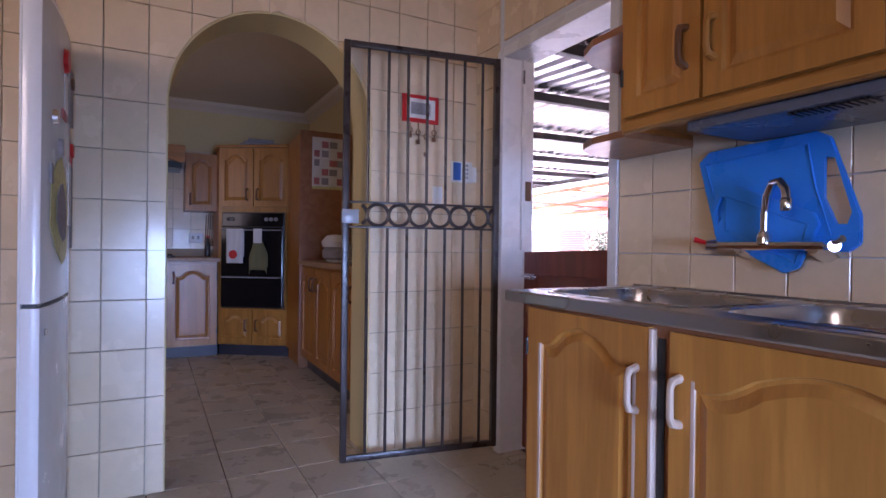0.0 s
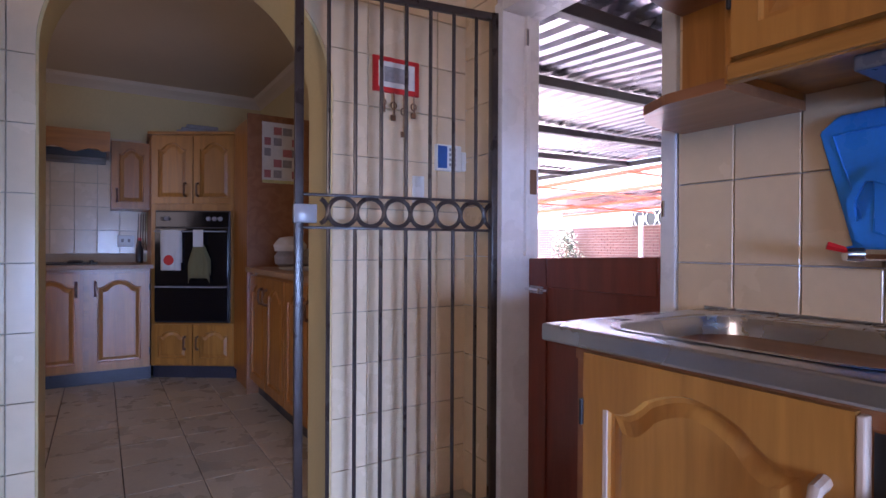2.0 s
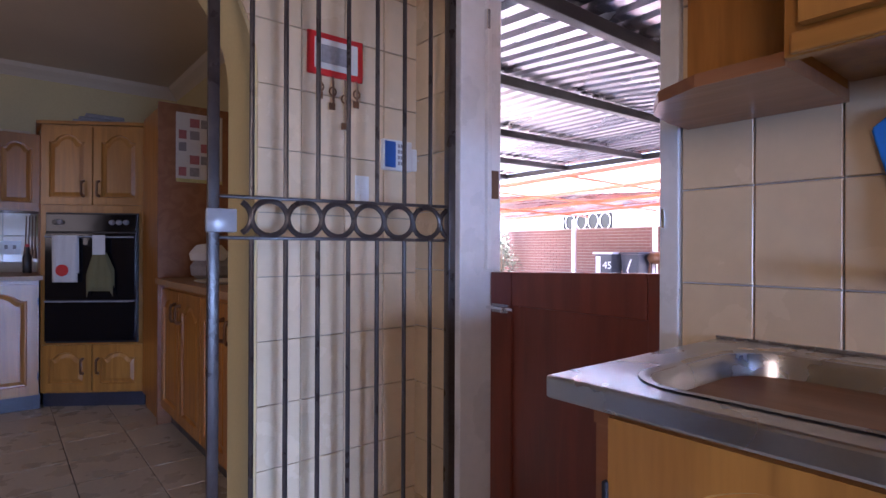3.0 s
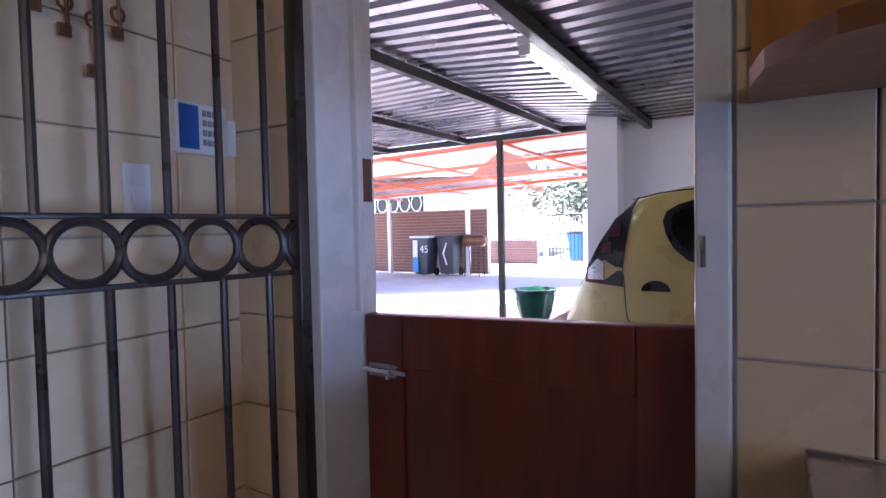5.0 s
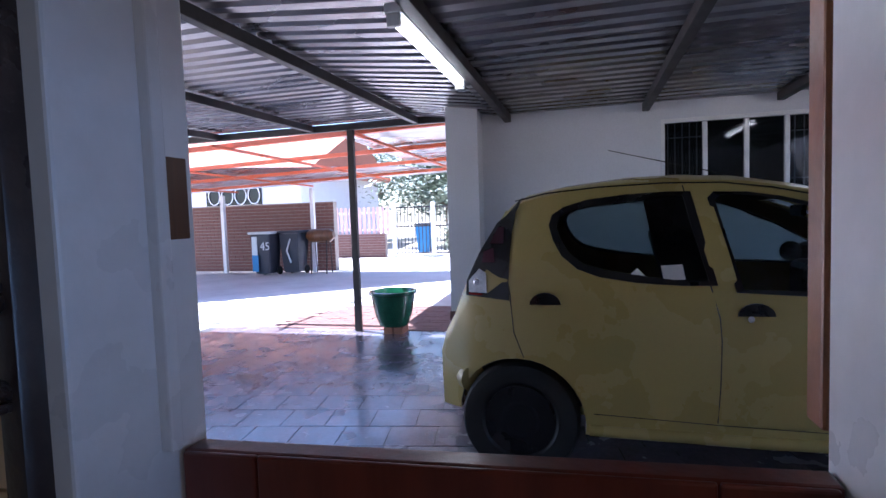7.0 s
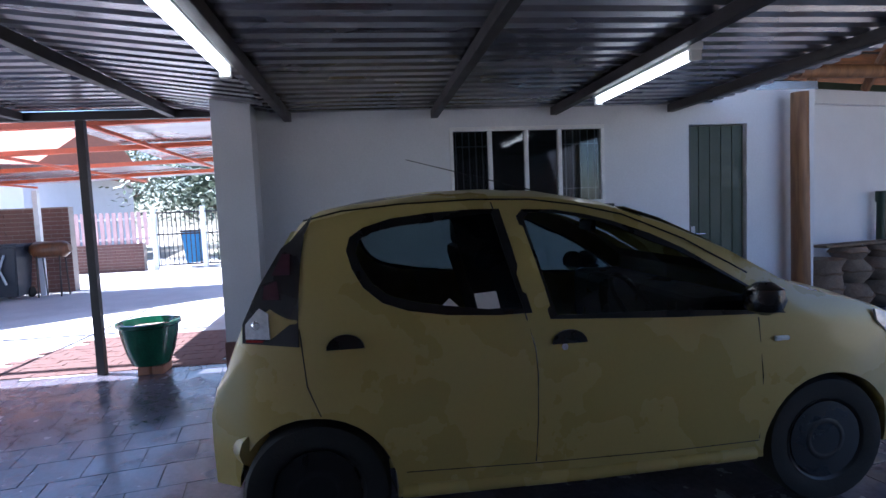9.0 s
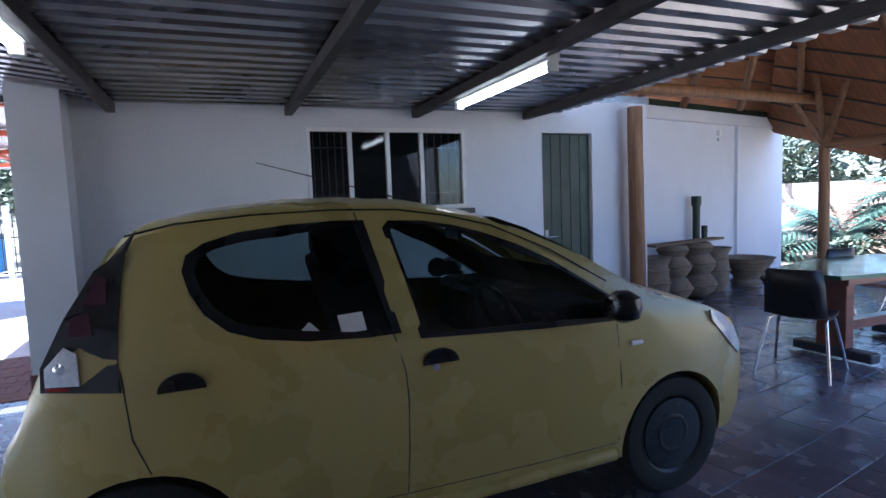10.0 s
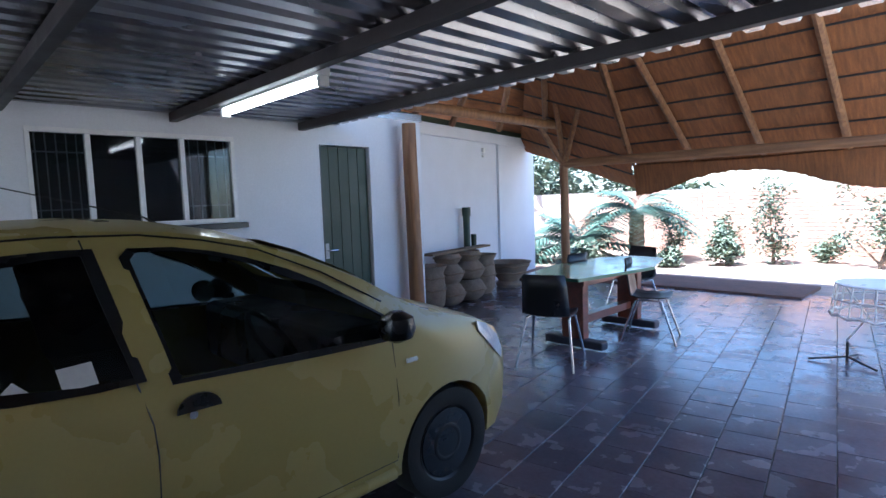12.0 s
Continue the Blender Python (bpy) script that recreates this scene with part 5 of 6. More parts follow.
def strip(a, b, c, d, n, name="course"):
    """Courses of thatch between the eave line a-b and the ridge line d-c, each lapping the next."""
    a, b, c, d = (Vector(p) for p in (a, b, c, d))
    for k in range(n):
        t0, t1 = k / n, (k + 1) / n + 0.012
        bm = bmesh.new()
        m = 16
        rows = []
        for t, drop in ((t0, 0.0), (t0, -0.06), (t1, -0.02), (t1, 0.04)):
            p, q = a.lerp(d, t), b.lerp(c, t)
            rows.append([bm.verts.new(p.lerp(q, i / m) + Vector((0, 0, drop + random.uniform(-0.012, 0.012)))) for i in range(m + 1)])
        for r, s in zip(rows, rows[1:]):
            for i in range(m):
                bm.faces.new((r[i], r[i + 1], s[i + 1], s[i]))
        part(name, bm, M_THATCH, thatch)
        if k:
            p, q = a.lerp(d, t0), b.lerp(c, t0)
            part("lath", tube([p + Vector((0, 0, -0.085)), q + Vector((0, 0, -0.085))], 0.014, sides=5), M_BEAM, thatch)


def wavy_fringe(a, b):
    """The trimmed lower edge, hanging in long scallops."""
    a, b = Vector(a), Vector(b)
    bm = bmesh.new()
    m = 70
    top, low = [], []
    for i in range(m + 1):
        p = a.lerp(b, i / m)
        drop = 0.1 + 0.36 * abs(math.cos(math.pi * (6.2 - p.x) / 3.4)) ** 2.5 + random.uniform(-0.012, 0.012)
        top.append(bm.verts.new(p + Vector((0, 0.12, 0.06))))
        low.append(bm.verts.new(p + Vector((0, 0, -drop))))
    for i in range(m):
        bm.faces.new((top[i], top[i + 1], low[i + 1], low[i]))
    f = part("fringe", bm, M_THATCH, thatch)
    mod = f.modifiers.new("thick", "SOLIDIFY")
    mod.thickness = 0.08


C0, E1 = (6.2, -7.6, 1.93), (2.45, -7.6, 1.93)
R0, R1 = (5.2, -3.4, 4.6), (2.45, -3.4, 4.6)
strip(C0, E1, R1, R0, 12)
strip((8.45, -7.2, 2.5), (6.2, -7.6, 1.62), R0, (5.3, -3.45, 4.6), 11)
strip((8.4, -2.9, 2.78), (8.5, -7.25, 2.74), (5.3, -3.5, 4.62), (5.2, -3.3, 4.62), 9)
strip((2.45, -1.2, 2.62), (8.2, -1.2, 2.62), (5.2, -3.4, 4.62), (2.45, -3.4, 4.62), 8)
wavy_fringe(C0, E1)
skin = bmesh.new()
sv = [skin.verts.new(p) for p in ((6.2, -7.62, 2.02), (2.45, -7.62, 2.02), (2.45, -3.4, 4.74), (5.2, -3.4, 4.74), (8.45, -7.2, 2.62), (8.5, -2.9, 2.95), (8.2, -1.2, 2.8), (2.45, -1.2, 2.8))]
for f in ((0, 1, 2, 3), (4, 0, 3), (5, 4, 3), (6, 5, 3), (7, 6, 3, 2)):
    skin.faces.new([sv[i] for i in f])
part("outer_layer", skin, M_THATCH, thatch)
for k in range(4):
    x = 6.15 - k * 1.0
    xr = min(5.1, x)
    part("rafter", tube([(x, -7.3, 2.0), ((x + xr) / 2, -5.4, 3.2), (xr, -3.5, 4.45)], [0.05, 0.05, 0.045], sides=8), M_POLE, thatch, smooth=True)
for y in (-6.7, -5.4, -4.3, -3.5):
    part("rafter", tube([(7.5, y, 2.6), (5.3, -3.5, 4.4)], [0.05, 0.045], sides=8), M_POLE, thatch, smooth=True)
for dx, dz in ((-0.75, 0.9), (0.1, 0.75), (-0.3, 1.0)):
    part("brace", tube([(7.12, -6.7, 2.02), (7.12 + dx, -6.7 + 0.7, 2.02 + dz)], [0.05, 0.04], sides=8), M_POLE, thatch, smooth=True)

# ---- clay pots along the lapa wall ----
def clay(s, d, prof, label, rings=()):
    p = wl0 + wd * s + wnorm * d
    c = thing("clay_pot", label, "pot", (p.x, p.y, 0), group="clay pots by the wall")
    part("pot", lathe(prof, (p.x, p.y, 0.0), sides=20), M_CLAY, c, smooth=True)
    for r, z in rings:
        part("band", tube([(p.x + r * math.cos(k * math.pi / 10), p.y + r * math.sin(k * math.pi / 10), z + 0.01 * math.sin(k * 2.1)) for k in range(20)], 0.014, sides=6, closed=True), M_BARK, c, smooth=True)
    return c


STACK = [(0.13, 0.0), (0.19, 0.04), (0.245, 0.13), (0.245, 0.19), (0.19, 0.28), (0.15, 0.31), (0.19, 0.35), (0.235, 0.43), (0.225, 0.49), (0.16, 0.565), (0.14, 0.585), (0.18, 0.62), (0.195, 0.68), (0.17, 0.73), (0.15, 0.71)]
JAR = [(0.13, 0.0), (0.19, 0.1), (0.21, 0.3), (0.18, 0.52), (0.22, 0.60), (0.235, 0.62), (0.2, 0.6), (0.1, 0.5)]
BOWL = [(0.2, 0.0), (0.22, 0.05), (0.17, 0.1), (0.19, 0.14), (0.29, 0.24), (0.35, 0.38), (0.39, 0.42), (0.35, 0.41), (0.25, 0.27), (0.05, 0.2)]
clay(0.55, 0.45, STACK, "stacked rustic brown clay pots with moulded bands", ((0.25, 0.16), (0.237, 0.46), (0.197, 0.67)))
clay(1.05, 0.5, STACK, "stacked rustic brown clay pots with moulded bands", ((0.25, 0.16), (0.237, 0.46), (0.197, 0.67)))
clay(0.05, 0.5, JAR, "tall brown clay jar behind the wooden post", ((0.212, 0.3), (0.19, 0.46)))
clay(1.6, 0.42, JAR, "rustic clay jar with a flared rim by the wall", ((0.212, 0.3), (0.19, 0.46)))
clay(2.35, 0.5, BOWL, "wide shallow clay bowl with rope bands by the wall", ((0.3, 0.25), (0.345, 0.36)))
pl = thing("plank", "old plank lying across the stacked clay pots", "plank", (7.7, -4.0, 0.72))
part("board", along_wall(0.1, 1.7, 0.33, 0.52, 0.735, 0.765, 0.004), M_BARK, pl)
ck = thing("stove_pipe", "dark green upright steel pipe with a side branch by the wall", "pipe", (7.9, -4.6, 0))
pp = wl0 + wd * 1.62 + wnorm * 0.14
part("pipe", tube([(pp.x, pp.y, 0), (pp.x, pp.y, 1.35)], 0.055, sides=14), M_GREENDOOR, ck, smooth=True)
part("collar", tube([(pp.x, pp.y, 1.22), (pp.x, pp.y, 1.36)], 0.07, sides=14), M_GREENDOOR, ck, smooth=True)
part("branch", tube([(pp.x, pp.y, 0.6), (pp.x - 0.02, pp.y - 0.14, 0.7), (pp.x - 0.02, pp.y - 0.14, 0.92)], 0.045, sides=12), M_GREENDOOR, ck, smooth=True)
for k in range(5):
    st = thing("log", "short dark log lying on the paving by the pots", "log", (7.7, -5.6, 0.05), group="logs by the wall")
    p = wl0 + wd * (2.9 + k * 0.09) + wnorm * (0.35 + 0.05 * k)
    part("wood", tube([(p.x - 0.3, p.y + 0.06 * k, 0.045), (p.x + 0.25, p.y - 0.1, 0.05)], 0.035, sides=8), M_BARK, st, smooth=True)

# ---- garden ----
def frond(bm, base, yaw, tilt, length, width, droop, leaflets=14):
    d = Vector((math.cos(yaw), math.sin(yaw), 0))
    side = Vector((-d.y, d.x, 0))
    pts = []
    for k in range(8):
        t = k / 7
        pts.append(base + d * (length * t * math.cos(tilt)) + Vector((0, 0, length * (t * math.sin(tilt) - droop * t * t))))
    for k in range(leaflets):
        t = 0.12 + 0.86 * k / leaflets
        i = min(6, int(t * 7))
        p = pts[i].lerp(pts[i + 1], t * 7 - i)
        w = width * math.sin(math.pi * min(1, t * 0.9 + 0.12)) ** 0.7
        for s in (-1, 1):
            tip = p + side * (s * w) + d * (w * 0.5) + Vector((0, 0, -w * 0.35))
            h = d * (length / leaflets * 0.32)
            bm.faces.new([bm.verts.new(q) for q in (p - h, p + h, tip)])
    return bm


def palm(label, x, y, trunk_h, n, length, droop, low=-0.2):
    t = thing("palm", label, "palm", (x, y, 0), group="garden palms")
    if trunk_h:
        part("trunk", lathe([(0.17 - 0.03 * (k / 12) + 0.02 * (k % 2), trunk_h * k / 12) for k in range(13)], (x, y, -0.03), sides=12), M_BARK, t)
    bm = bmesh.new()
    for k in range(n):
        frond(bm, Vector((x, y, trunk_h)), k * 2.39996, random.uniform(low, 1.2), length * random.uniform(0.75, 1.1), length * 0.26, droop * random.uniform(0.7, 1.2))
    part("crown", bm, M_LEAFB, t)


def shrub(name, label, x, y, r, h, n, z0=0.0, leaf=0.05, m=None, group="garden shrubs", trunk=False):
    s = thing(name, label, name.replace("_", " "), (x, y, 0), group=group)
    bm = bmesh.new()
    centres = [(random.gauss(0, r * 0.42), random.gauss(0, r * 0.42), z0 + h * random.uniform(0.15, 1.0)) for _ in range(max(6, n // 70))]
    for k in range(n):
        c = centres[k % len(centres)]
        p = Vector((x + c[0] + random.gauss(0, r * 0.2), y + c[1] + random.gauss(0, r * 0.2), max(0.02, c[2] + random.gauss(0, h * 0.12))))
        a, b = random.uniform(0, 6.28), random.uniform(-0.8, 0.8)
        u = Vector((math.cos(a), math.sin(a), b)) * leaf
        v = Vector((-math.sin(a), math.cos(a), random.uniform(-0.8, 0.8))) * leaf * 0.45
        bm.faces.new([bm.verts.new(q) for q in (p - u, p + v, p + u, p - v)])
    part("crown", bm, m or M_LEAF, s)
    tr = bmesh.new()
    for k in range(5):
        c = centres[k]
        base = Vector((x, y, -0.03))
        fork = Vector((x, y, (z0 + h * 0.2) if trunk else 0.05))
        tube([base, fork, Vector((x + c[0], y + c[1], c[2]))], [0.02 * h + 0.01, 0.014 * h + 0.008, 0.006], tr, 6)
    part("trunk", tr, M_BARK, s)


palm("bushy blue-green cycad palm with drooping fronds in the garden bed", 8.6, -9.6, 0.35, 46, 1.9, 0.55)
palm("short garden palm with a stout trunk and spreading fronds", 7.4, -10.0, 1.15, 40, 1.5, 0.6)
palm("low cycad rosette in the garden bed", 9.6, -8.9, 0.1, 30, 1.2, 0.5)
shrub("shrub", "round dark green shrub in front of the brick wall", 5.6, -10.2, 0.35, 0.6, 1500)
shrub("shrub", "low green shrub by the garden edge", 7.9, -8.4, 0.4, 0.45, 1500)
shrub("shrub", "low green shrub by the garden edge", 6.5, -9.4, 0.35, 0.35, 1200)
shrub("bush", "thin light green bush against the garden wall", 4.9, -10.8, 0.5, 1.5, 1200, trunk=True)
for x, y, r, h in ((6.0, -11.3, 0.35, 0.9), (4.1, -11.4, 0.3, 0.5), (2.6, -11.2, 0.4, 0.8), (7.0, -11.2, 0.5, 1.0)):
    shrub("shrub", "small leafy shrub at the foot of the garden wall", x, y, r, h, 800)
shrub("bush", "thin pale bush against the garden wall", 3.2, -10.8, 0.6, 1.4, 1200)
for x, y, r, h, z0, n in ((13, -14.5, 2.6, 3.5, 0.6, 3800), (10, -17, 2.2, 1.6, 0.6, 3000)):
    shrub("tree", "tall leafy garden tree behind the wall", x, y, r, h, n, z0, 0.14, group="garden trees", trunk=True)
for x, y, r, h, z0, n in ((24, 7.5, 2.6, 2.6, 1.2, 3800), (31, 9, 3.0, 3.4, 1.5, 3800), (22, 3.5, 2.2, 3.4, 0.8, 3400), (32, 14, 3.0, 3.4, 1.6, 3400)):
    shrub("tree", "leafy street tree beyond the driveway gate", x, y, r, h, n, z0, 0.13, group="street trees", trunk=True)
shrub("bush", "dark tangled bush behind the driveway gate", 19.6, 5.6, 1.0, 0.9, 2600, leaf=0.07, group="")
wheelie("blue wheelie bin beyond the driveway gate", 18.9, 7.0, M_BINBLUE, False)
shrub("bush", "green climbing bush in front of the brick wall", 13.0, 13.4, 0.5, 1.5, 1800)
gw = slab("wall_garden", -4, 14.0, -12.2, -12.0, -0.05, 1.55, M_MORTAR)
house = thing("neighbour_house", "pale neighbouring house with a tiled roof behind the brick wall", "house", (24, 17, 0))
part("wall", box(20, 28, 12.2, 26, -0.1, 3.1), M_WHITEWALL, house)
part("roof", prism([(19.4, 3.1), (28.6, 3.1), (24, 5.2)], 1, 11.6, 26.6), M_ROOFTILE, house)
hw = part("window", box(19.94, 19.998, 13.9, 16.4, 1.95, 2.7), M_BLACKGLASS, house)
for k in range(4):
    part("window_bar", tube([(19.9, 14.2 + k * 0.6 + 0.26 * math.cos(a * math.pi / 8), 2.32 + 0.34 * math.sin(a * math.pi / 8)) for a in range(16)], 0.02, sides=5, closed=True), M_WHITEPAINT, hw)
slab("street", 18.5, 23.0, -30, 40, -0.084, -0.06, M_CONCRETE)

# garden furniture at the sunny edge
st = thing("wire_table", "white wrought-iron garden table with a lacy edge in the sun", "table", (2.47, -4.75, 0))
part("top", lathe([(0.36, 0.0), (0.37, 0.01), (0.36, 0.02)], (2.47, -4.75, 0.56), sides=28), M_WHITEPAINT, st)
part("scallop", tube([(2.47 + 0.4 * math.cos(k * math.pi / 24), -4.75 + 0.4 * math.sin(k * math.pi / 24), 0.27 + 0.022 * abs(math.sin(k * 0.785))) for k in range(48)], 0.014, sides=5, closed=True), M_WHITEPAINT, st, "scalloped lower rim")
part("hoop", tube([(2.47 + 0.385 * math.cos(k * math.pi / 16), -4.75 + 0.385 * math.sin(k * math.pi / 16), 0.43) for k in range(32)], 0.008, sides=5, closed=True), M_WHITEPAINT, st)
for k in range(24):
    a = k * math.pi / 12
    part("rod", tube([(2.47 + 0.36 * math.cos(a), -4.75 + 0.36 * math.sin(a), 0.565), (2.47 + 0.375 * math.cos(a), -4.75 + 0.375 * math.sin(a), 0.42), (2.47 + 0.4 * math.cos(a), -4.75 + 0.4 * math.sin(a), 0.28)], 0.007, sides=5), M_WHITEPAINT, st)
for k in range(3):
    a = k * 2.094
    part("leg", tube([(2.47 + 0.26 * math.cos(a), -4.75 + 0.26 * math.sin(a), 0), (2.47 + 0.1 * math.cos(a), -4.75 + 0.1 * math.sin(a), 0.25), (2.47 + 0.3 * math.cos(a), -4.75 + 0.3 * math.sin(a), 0.56)], 0.011, sides=6), M_WHITEPAINT, st)
ps = thing("parasol_stand", "thin dark metal three-legged stand on the paving", "stand", (2.55, -3.6, 0))
for k in range(3):
    a = k * 2.094 + 0.4
    part("leg", tube([(2.6 + 0.28 * math.cos(a), -3.95 + 0.28 * math.sin(a), 0.012), (2.6, -3.95, 0.05)], 0.009, sides=6), M_BEAM, ps)
part("pole", tube([(2.6, -3.95, 0.0), (2.6, -3.95, 0.17)], 0.012, sides=8), M_BEAM, ps)

# ---- the car ----
car = thing("car", "pale yellow five-door small hatchback parked under the carport", "car", (4.4, 0.8, 0))
CX, HALF = 4.39, 0.80
# side outline of the shell: along the car (rear is +y), height
TOPLINE = [(2.40, 0.50), (2.40, 0.62), (2.37, 0.72), (2.32, 0.80), (2.28, 0.90), (2.22, 1.03), (2.13, 1.18), (2.03, 1.33), (1.96, 1.37), (1.75, 1.412), (1.45, 1.442), (1.2, 1.445), (0.95, 1.428),
           (0.7, 1.38), (0.45, 1.29), (0.2, 1.172), (-0.02, 1.035), (-0.14, 0.98), (-0.3, 0.94), (-0.48, 0.88), (-0.63, 0.81), (-0.77, 0.69), (-0.86, 0.54), (-0.89, 0.40)]


def belt(y):
    return 0.93 - 0.02 * (1.2 - y) * 0.6


def half_width(y, z, zt):
    """How far the side stands out at height z."""
    end = 1.0
    if y > 1.9:
        end = 1 - 0.22 * ((y - 1.9) / 0.5) ** 2
    if y < -0.3:
        end = 1 - 0.24 * ((-0.3 - y) / 0.55) ** 2.4
    low = HALF * (1 - 0.05 * max(0, (0.45 - z) / 0.3))
    low *= 1 - 0.02 * max(0, (z - 0.6) / 0.35) ** 2
    b = belt(y)
    if z > b:
        low *= 1 - 0.20 * min(1, (z - b) / 0.5) ** 1.25
    return low * end


bm = bmesh.new()
loops = []
for y, zt in TOPLINE:
    zb = 0.24 if -0.7 < y < 2.2 else 0.3
    ring = []
    zs = [zb + (zt - zb) * k / 9 for k in range(10)]
    for z in zs:
        ring.append((half_width(y, z, zt), z))
    wtop = ring[-1][0]
    zc = ring[-1][1]
    ring[-1] = (wtop * 0.985, zc - 0.028)
    for s in (0.93, 0.8, 0.55, 0.28, 0.0):
        ring.append((wtop * s, zc - 0.028 * (s ** 5) + 0.016 * (1 - s * s)))
    full = ring + [(-x, z) for x, z in ring[-2::-1]]
    loops.append([bm.verts.new((CX + x, y, z)) for x, z in full])
for r, q in zip(loops, loops[1:]):
    for i in range(len(r)):
        bm.faces.new((r[i], r[(i + 1) % len(r)], q[(i + 1) % len(r)], q[i]))
bm.faces.new(loops[0])
bm.faces.new(loops[-1][::-1])
bmesh.ops.subdivide_edges(bm, edges=[e for e in bm.edges if abs(e.verts[0].co.y - e.verts[1].co.y) > 0.15], cuts=1, use_grid_fill=True)
body = part("body", bm, [M_CAR, M_TRIM], car, smooth=True)
HUBS = (1.985, -0.215)
ARCH = 0.312
base = where(body)


def rel(bmx):
    return bmx


RWIN = [(1.83, 1.22), (1.815, 1.27), (1.76, 1.305), (1.65, 1.335), (1.48, 1.352), (1.30, 1.36), (1.195, 1.358), (1.165, 1.20), (1.115, 0.945), (1.25, 0.945), (1.45, 0.96), (1.6, 0.985), (1.7, 1.02), (1.77, 1.08), (1.81, 1.15)]
FWIN = [(1.118, 1.325), (1.09, 1.352), (0.95, 1.345), (0.82, 1.32), (0.7, 1.285), (0.55, 1.225), (0.42, 1.16), (0.28, 1.07), (0.165, 0.995), (0.03, 0.895), (0.01, 0.872), (0.5, 0.888), (1.035, 0.915)]
WIND = [(0.60, 1.30), (0.45, 1.24), (0.2, 1.12), (-0.02, 0.99), (-0.13, 0.95), (-0.13, 1.2), (0.3, 1.6), (0.60, 1.6)]
REAR = [(2.08, 1.31), (2.16, 1.20), (2.27, 1.0), (2.4, 1.0), (2.4, 1.31)]
shell_cut = []
inner = bmesh.new()


def inset(outline, d):
    cy = sum(p[0] for p in outline) / len(outline)
    cz = sum(p[1] for p in outline) / len(outline)
    return [(cy + (y - cy) * (1 - d / max(0.1, math.hypot(y - cy, z - cz))), cz + (z - cz) * (1 - d / max(0.1, math.hypot(y - cy, z - cz)))) for y, z in outline]


# hollow cabin, cut before the windows
cabin = [(2.2, 0.42), (2.2, 0.95), (2.02, 1.27), (1.93, 1.345), (1.75, 1.385), (1.45, 1.415), (1.2, 1.418), (0.95, 1.40), (0.7, 1.355), (0.45, 1.26), (0.2, 1.135), (0.02, 1.0), (0.02, 0.42)]
cb = bmesh.new()
cr = []
for y, zt in [(c[0], c[1]) for c in cabin[1:-1]]:
    ring = []
    for k in range(8):
        z = 0.38 + (zt - 0.38) * k / 7
        ring.append((half_width(y, z, zt) - 0.045, z))
    full = ring + [(-x, z) for x, z in ring[::-1]]
    cr.append([cb.verts.new((CX + x, y, z)) for x, z in full])
for r, q in zip(cr, cr[1:]):
    for i in range(len(r)):
        cb.faces.new((r[i], r[(i + 1) % len(r)], q[(i + 1) % len(r)], q[i]))
cb.faces.new(cr[0])
cb.faces.new(cr[-1][::-1])
cuts = [rel(cb), rel(prism(inset(RWIN, 0.012), 0, CX - 1.2, CX + 1.2)), rel(prism(inset(FWIN, 0.012), 0, CX - 1.2, CX + 1.2)),
        rel(prism(WIND, 0, CX - 0.55, CX + 0.55)), rel(prism(REAR, 0, CX - 0.5, CX + 0.5))]
for hy in HUBS:
    cuts.append(rel(prism([(hy + ARCH * math.cos(k * math.pi / 16), 0.285 + ARCH * math.sin(k * math.pi / 16)) for k in range(32)], 0, CX - 1.0, CX - 0.52)))
    cuts.append(rel(prism([(hy + ARCH * math.cos(k * math.pi / 16), 0.285 + ARCH * math.sin(k * math.pi / 16)) for k in range(32)], 0, CX + 0.52, CX + 1.0)))
cut(body, cuts)
for p in body.data.polygons:
    p.use_smooth = True
body.data.set_sharp_from_angle(angle=radians(35))


def side_x(y, z, s):
    return CX + s * half_width(y, z, 1.4)


def side_patch(name, outline, out, material, s, label="", parent=None, thick=0.006, inner_ring=None):
    """A thin piece that follows the bulge of the car's side."""
    bm = bmesh.new()
    a = [bm.verts.new((side_x(y, z, s) + s * out, y, z)) for y, z in outline]
    if inner_ring:
        b = [bm.verts.new((side_x(y, z, s) + s * out, y, z)) for y, z in inner_ring]
        for i in range(len(a)):
            bm.faces.new((a[i], a[(i + 1) % len(a)], b[(i + 1) % len(a)], b[i]))
    else:
        cy = sum(p[0] for p in outline) / len(outline)
        cz = sum(p[1] for p in outline) / len(outline)
        c = bm.verts.new((side_x(cy, cz, s) + s * out, cy, cz))
        for i in range(len(a)):
            bm.faces.new((a[i], a[(i + 1) % len(a)], c))
    ob = part(name, bm, material, parent or car, label)
    if thick:
        mod = ob.modifiers.new("thick", "SOLIDIFY")
        mod.thickness, mod.offset = thick, 0
    return ob


for s in (-1, 1):
    side_patch("window_trim", inset(RWIN, -0.004), 0.0, M_TRIM, s, inner_ring=inset(RWIN, 0.035))
    side_patch("window_trim", inset(FWIN, -0.004), 0.0, M_TRIM, s, inner_ring=inset(FWIN, 0.028))
    side_patch("side_window", inset(RWIN, 0.03), -0.006, M_CARGLASS, s, thick=0)
    side_patch("side_window", inset(FWIN, 0.022), -0.006, M_CARGLASS, s, thick=0)
side_patch("window_blank", [(1.40, 1.34), (1.20, 1.345), (1.125, 0.955), (1.30, 0.955), (1.36, 1.08)], -0.012, M_TRIM, -1, thick=0.004)
side_patch("sticker", [(1.34, 1.03), (1.25, 1.035), (1.24, 0.97), (1.33, 0.967)], 0.002, M_PAPER, -1, "pale square window sticker", thick=0.001)
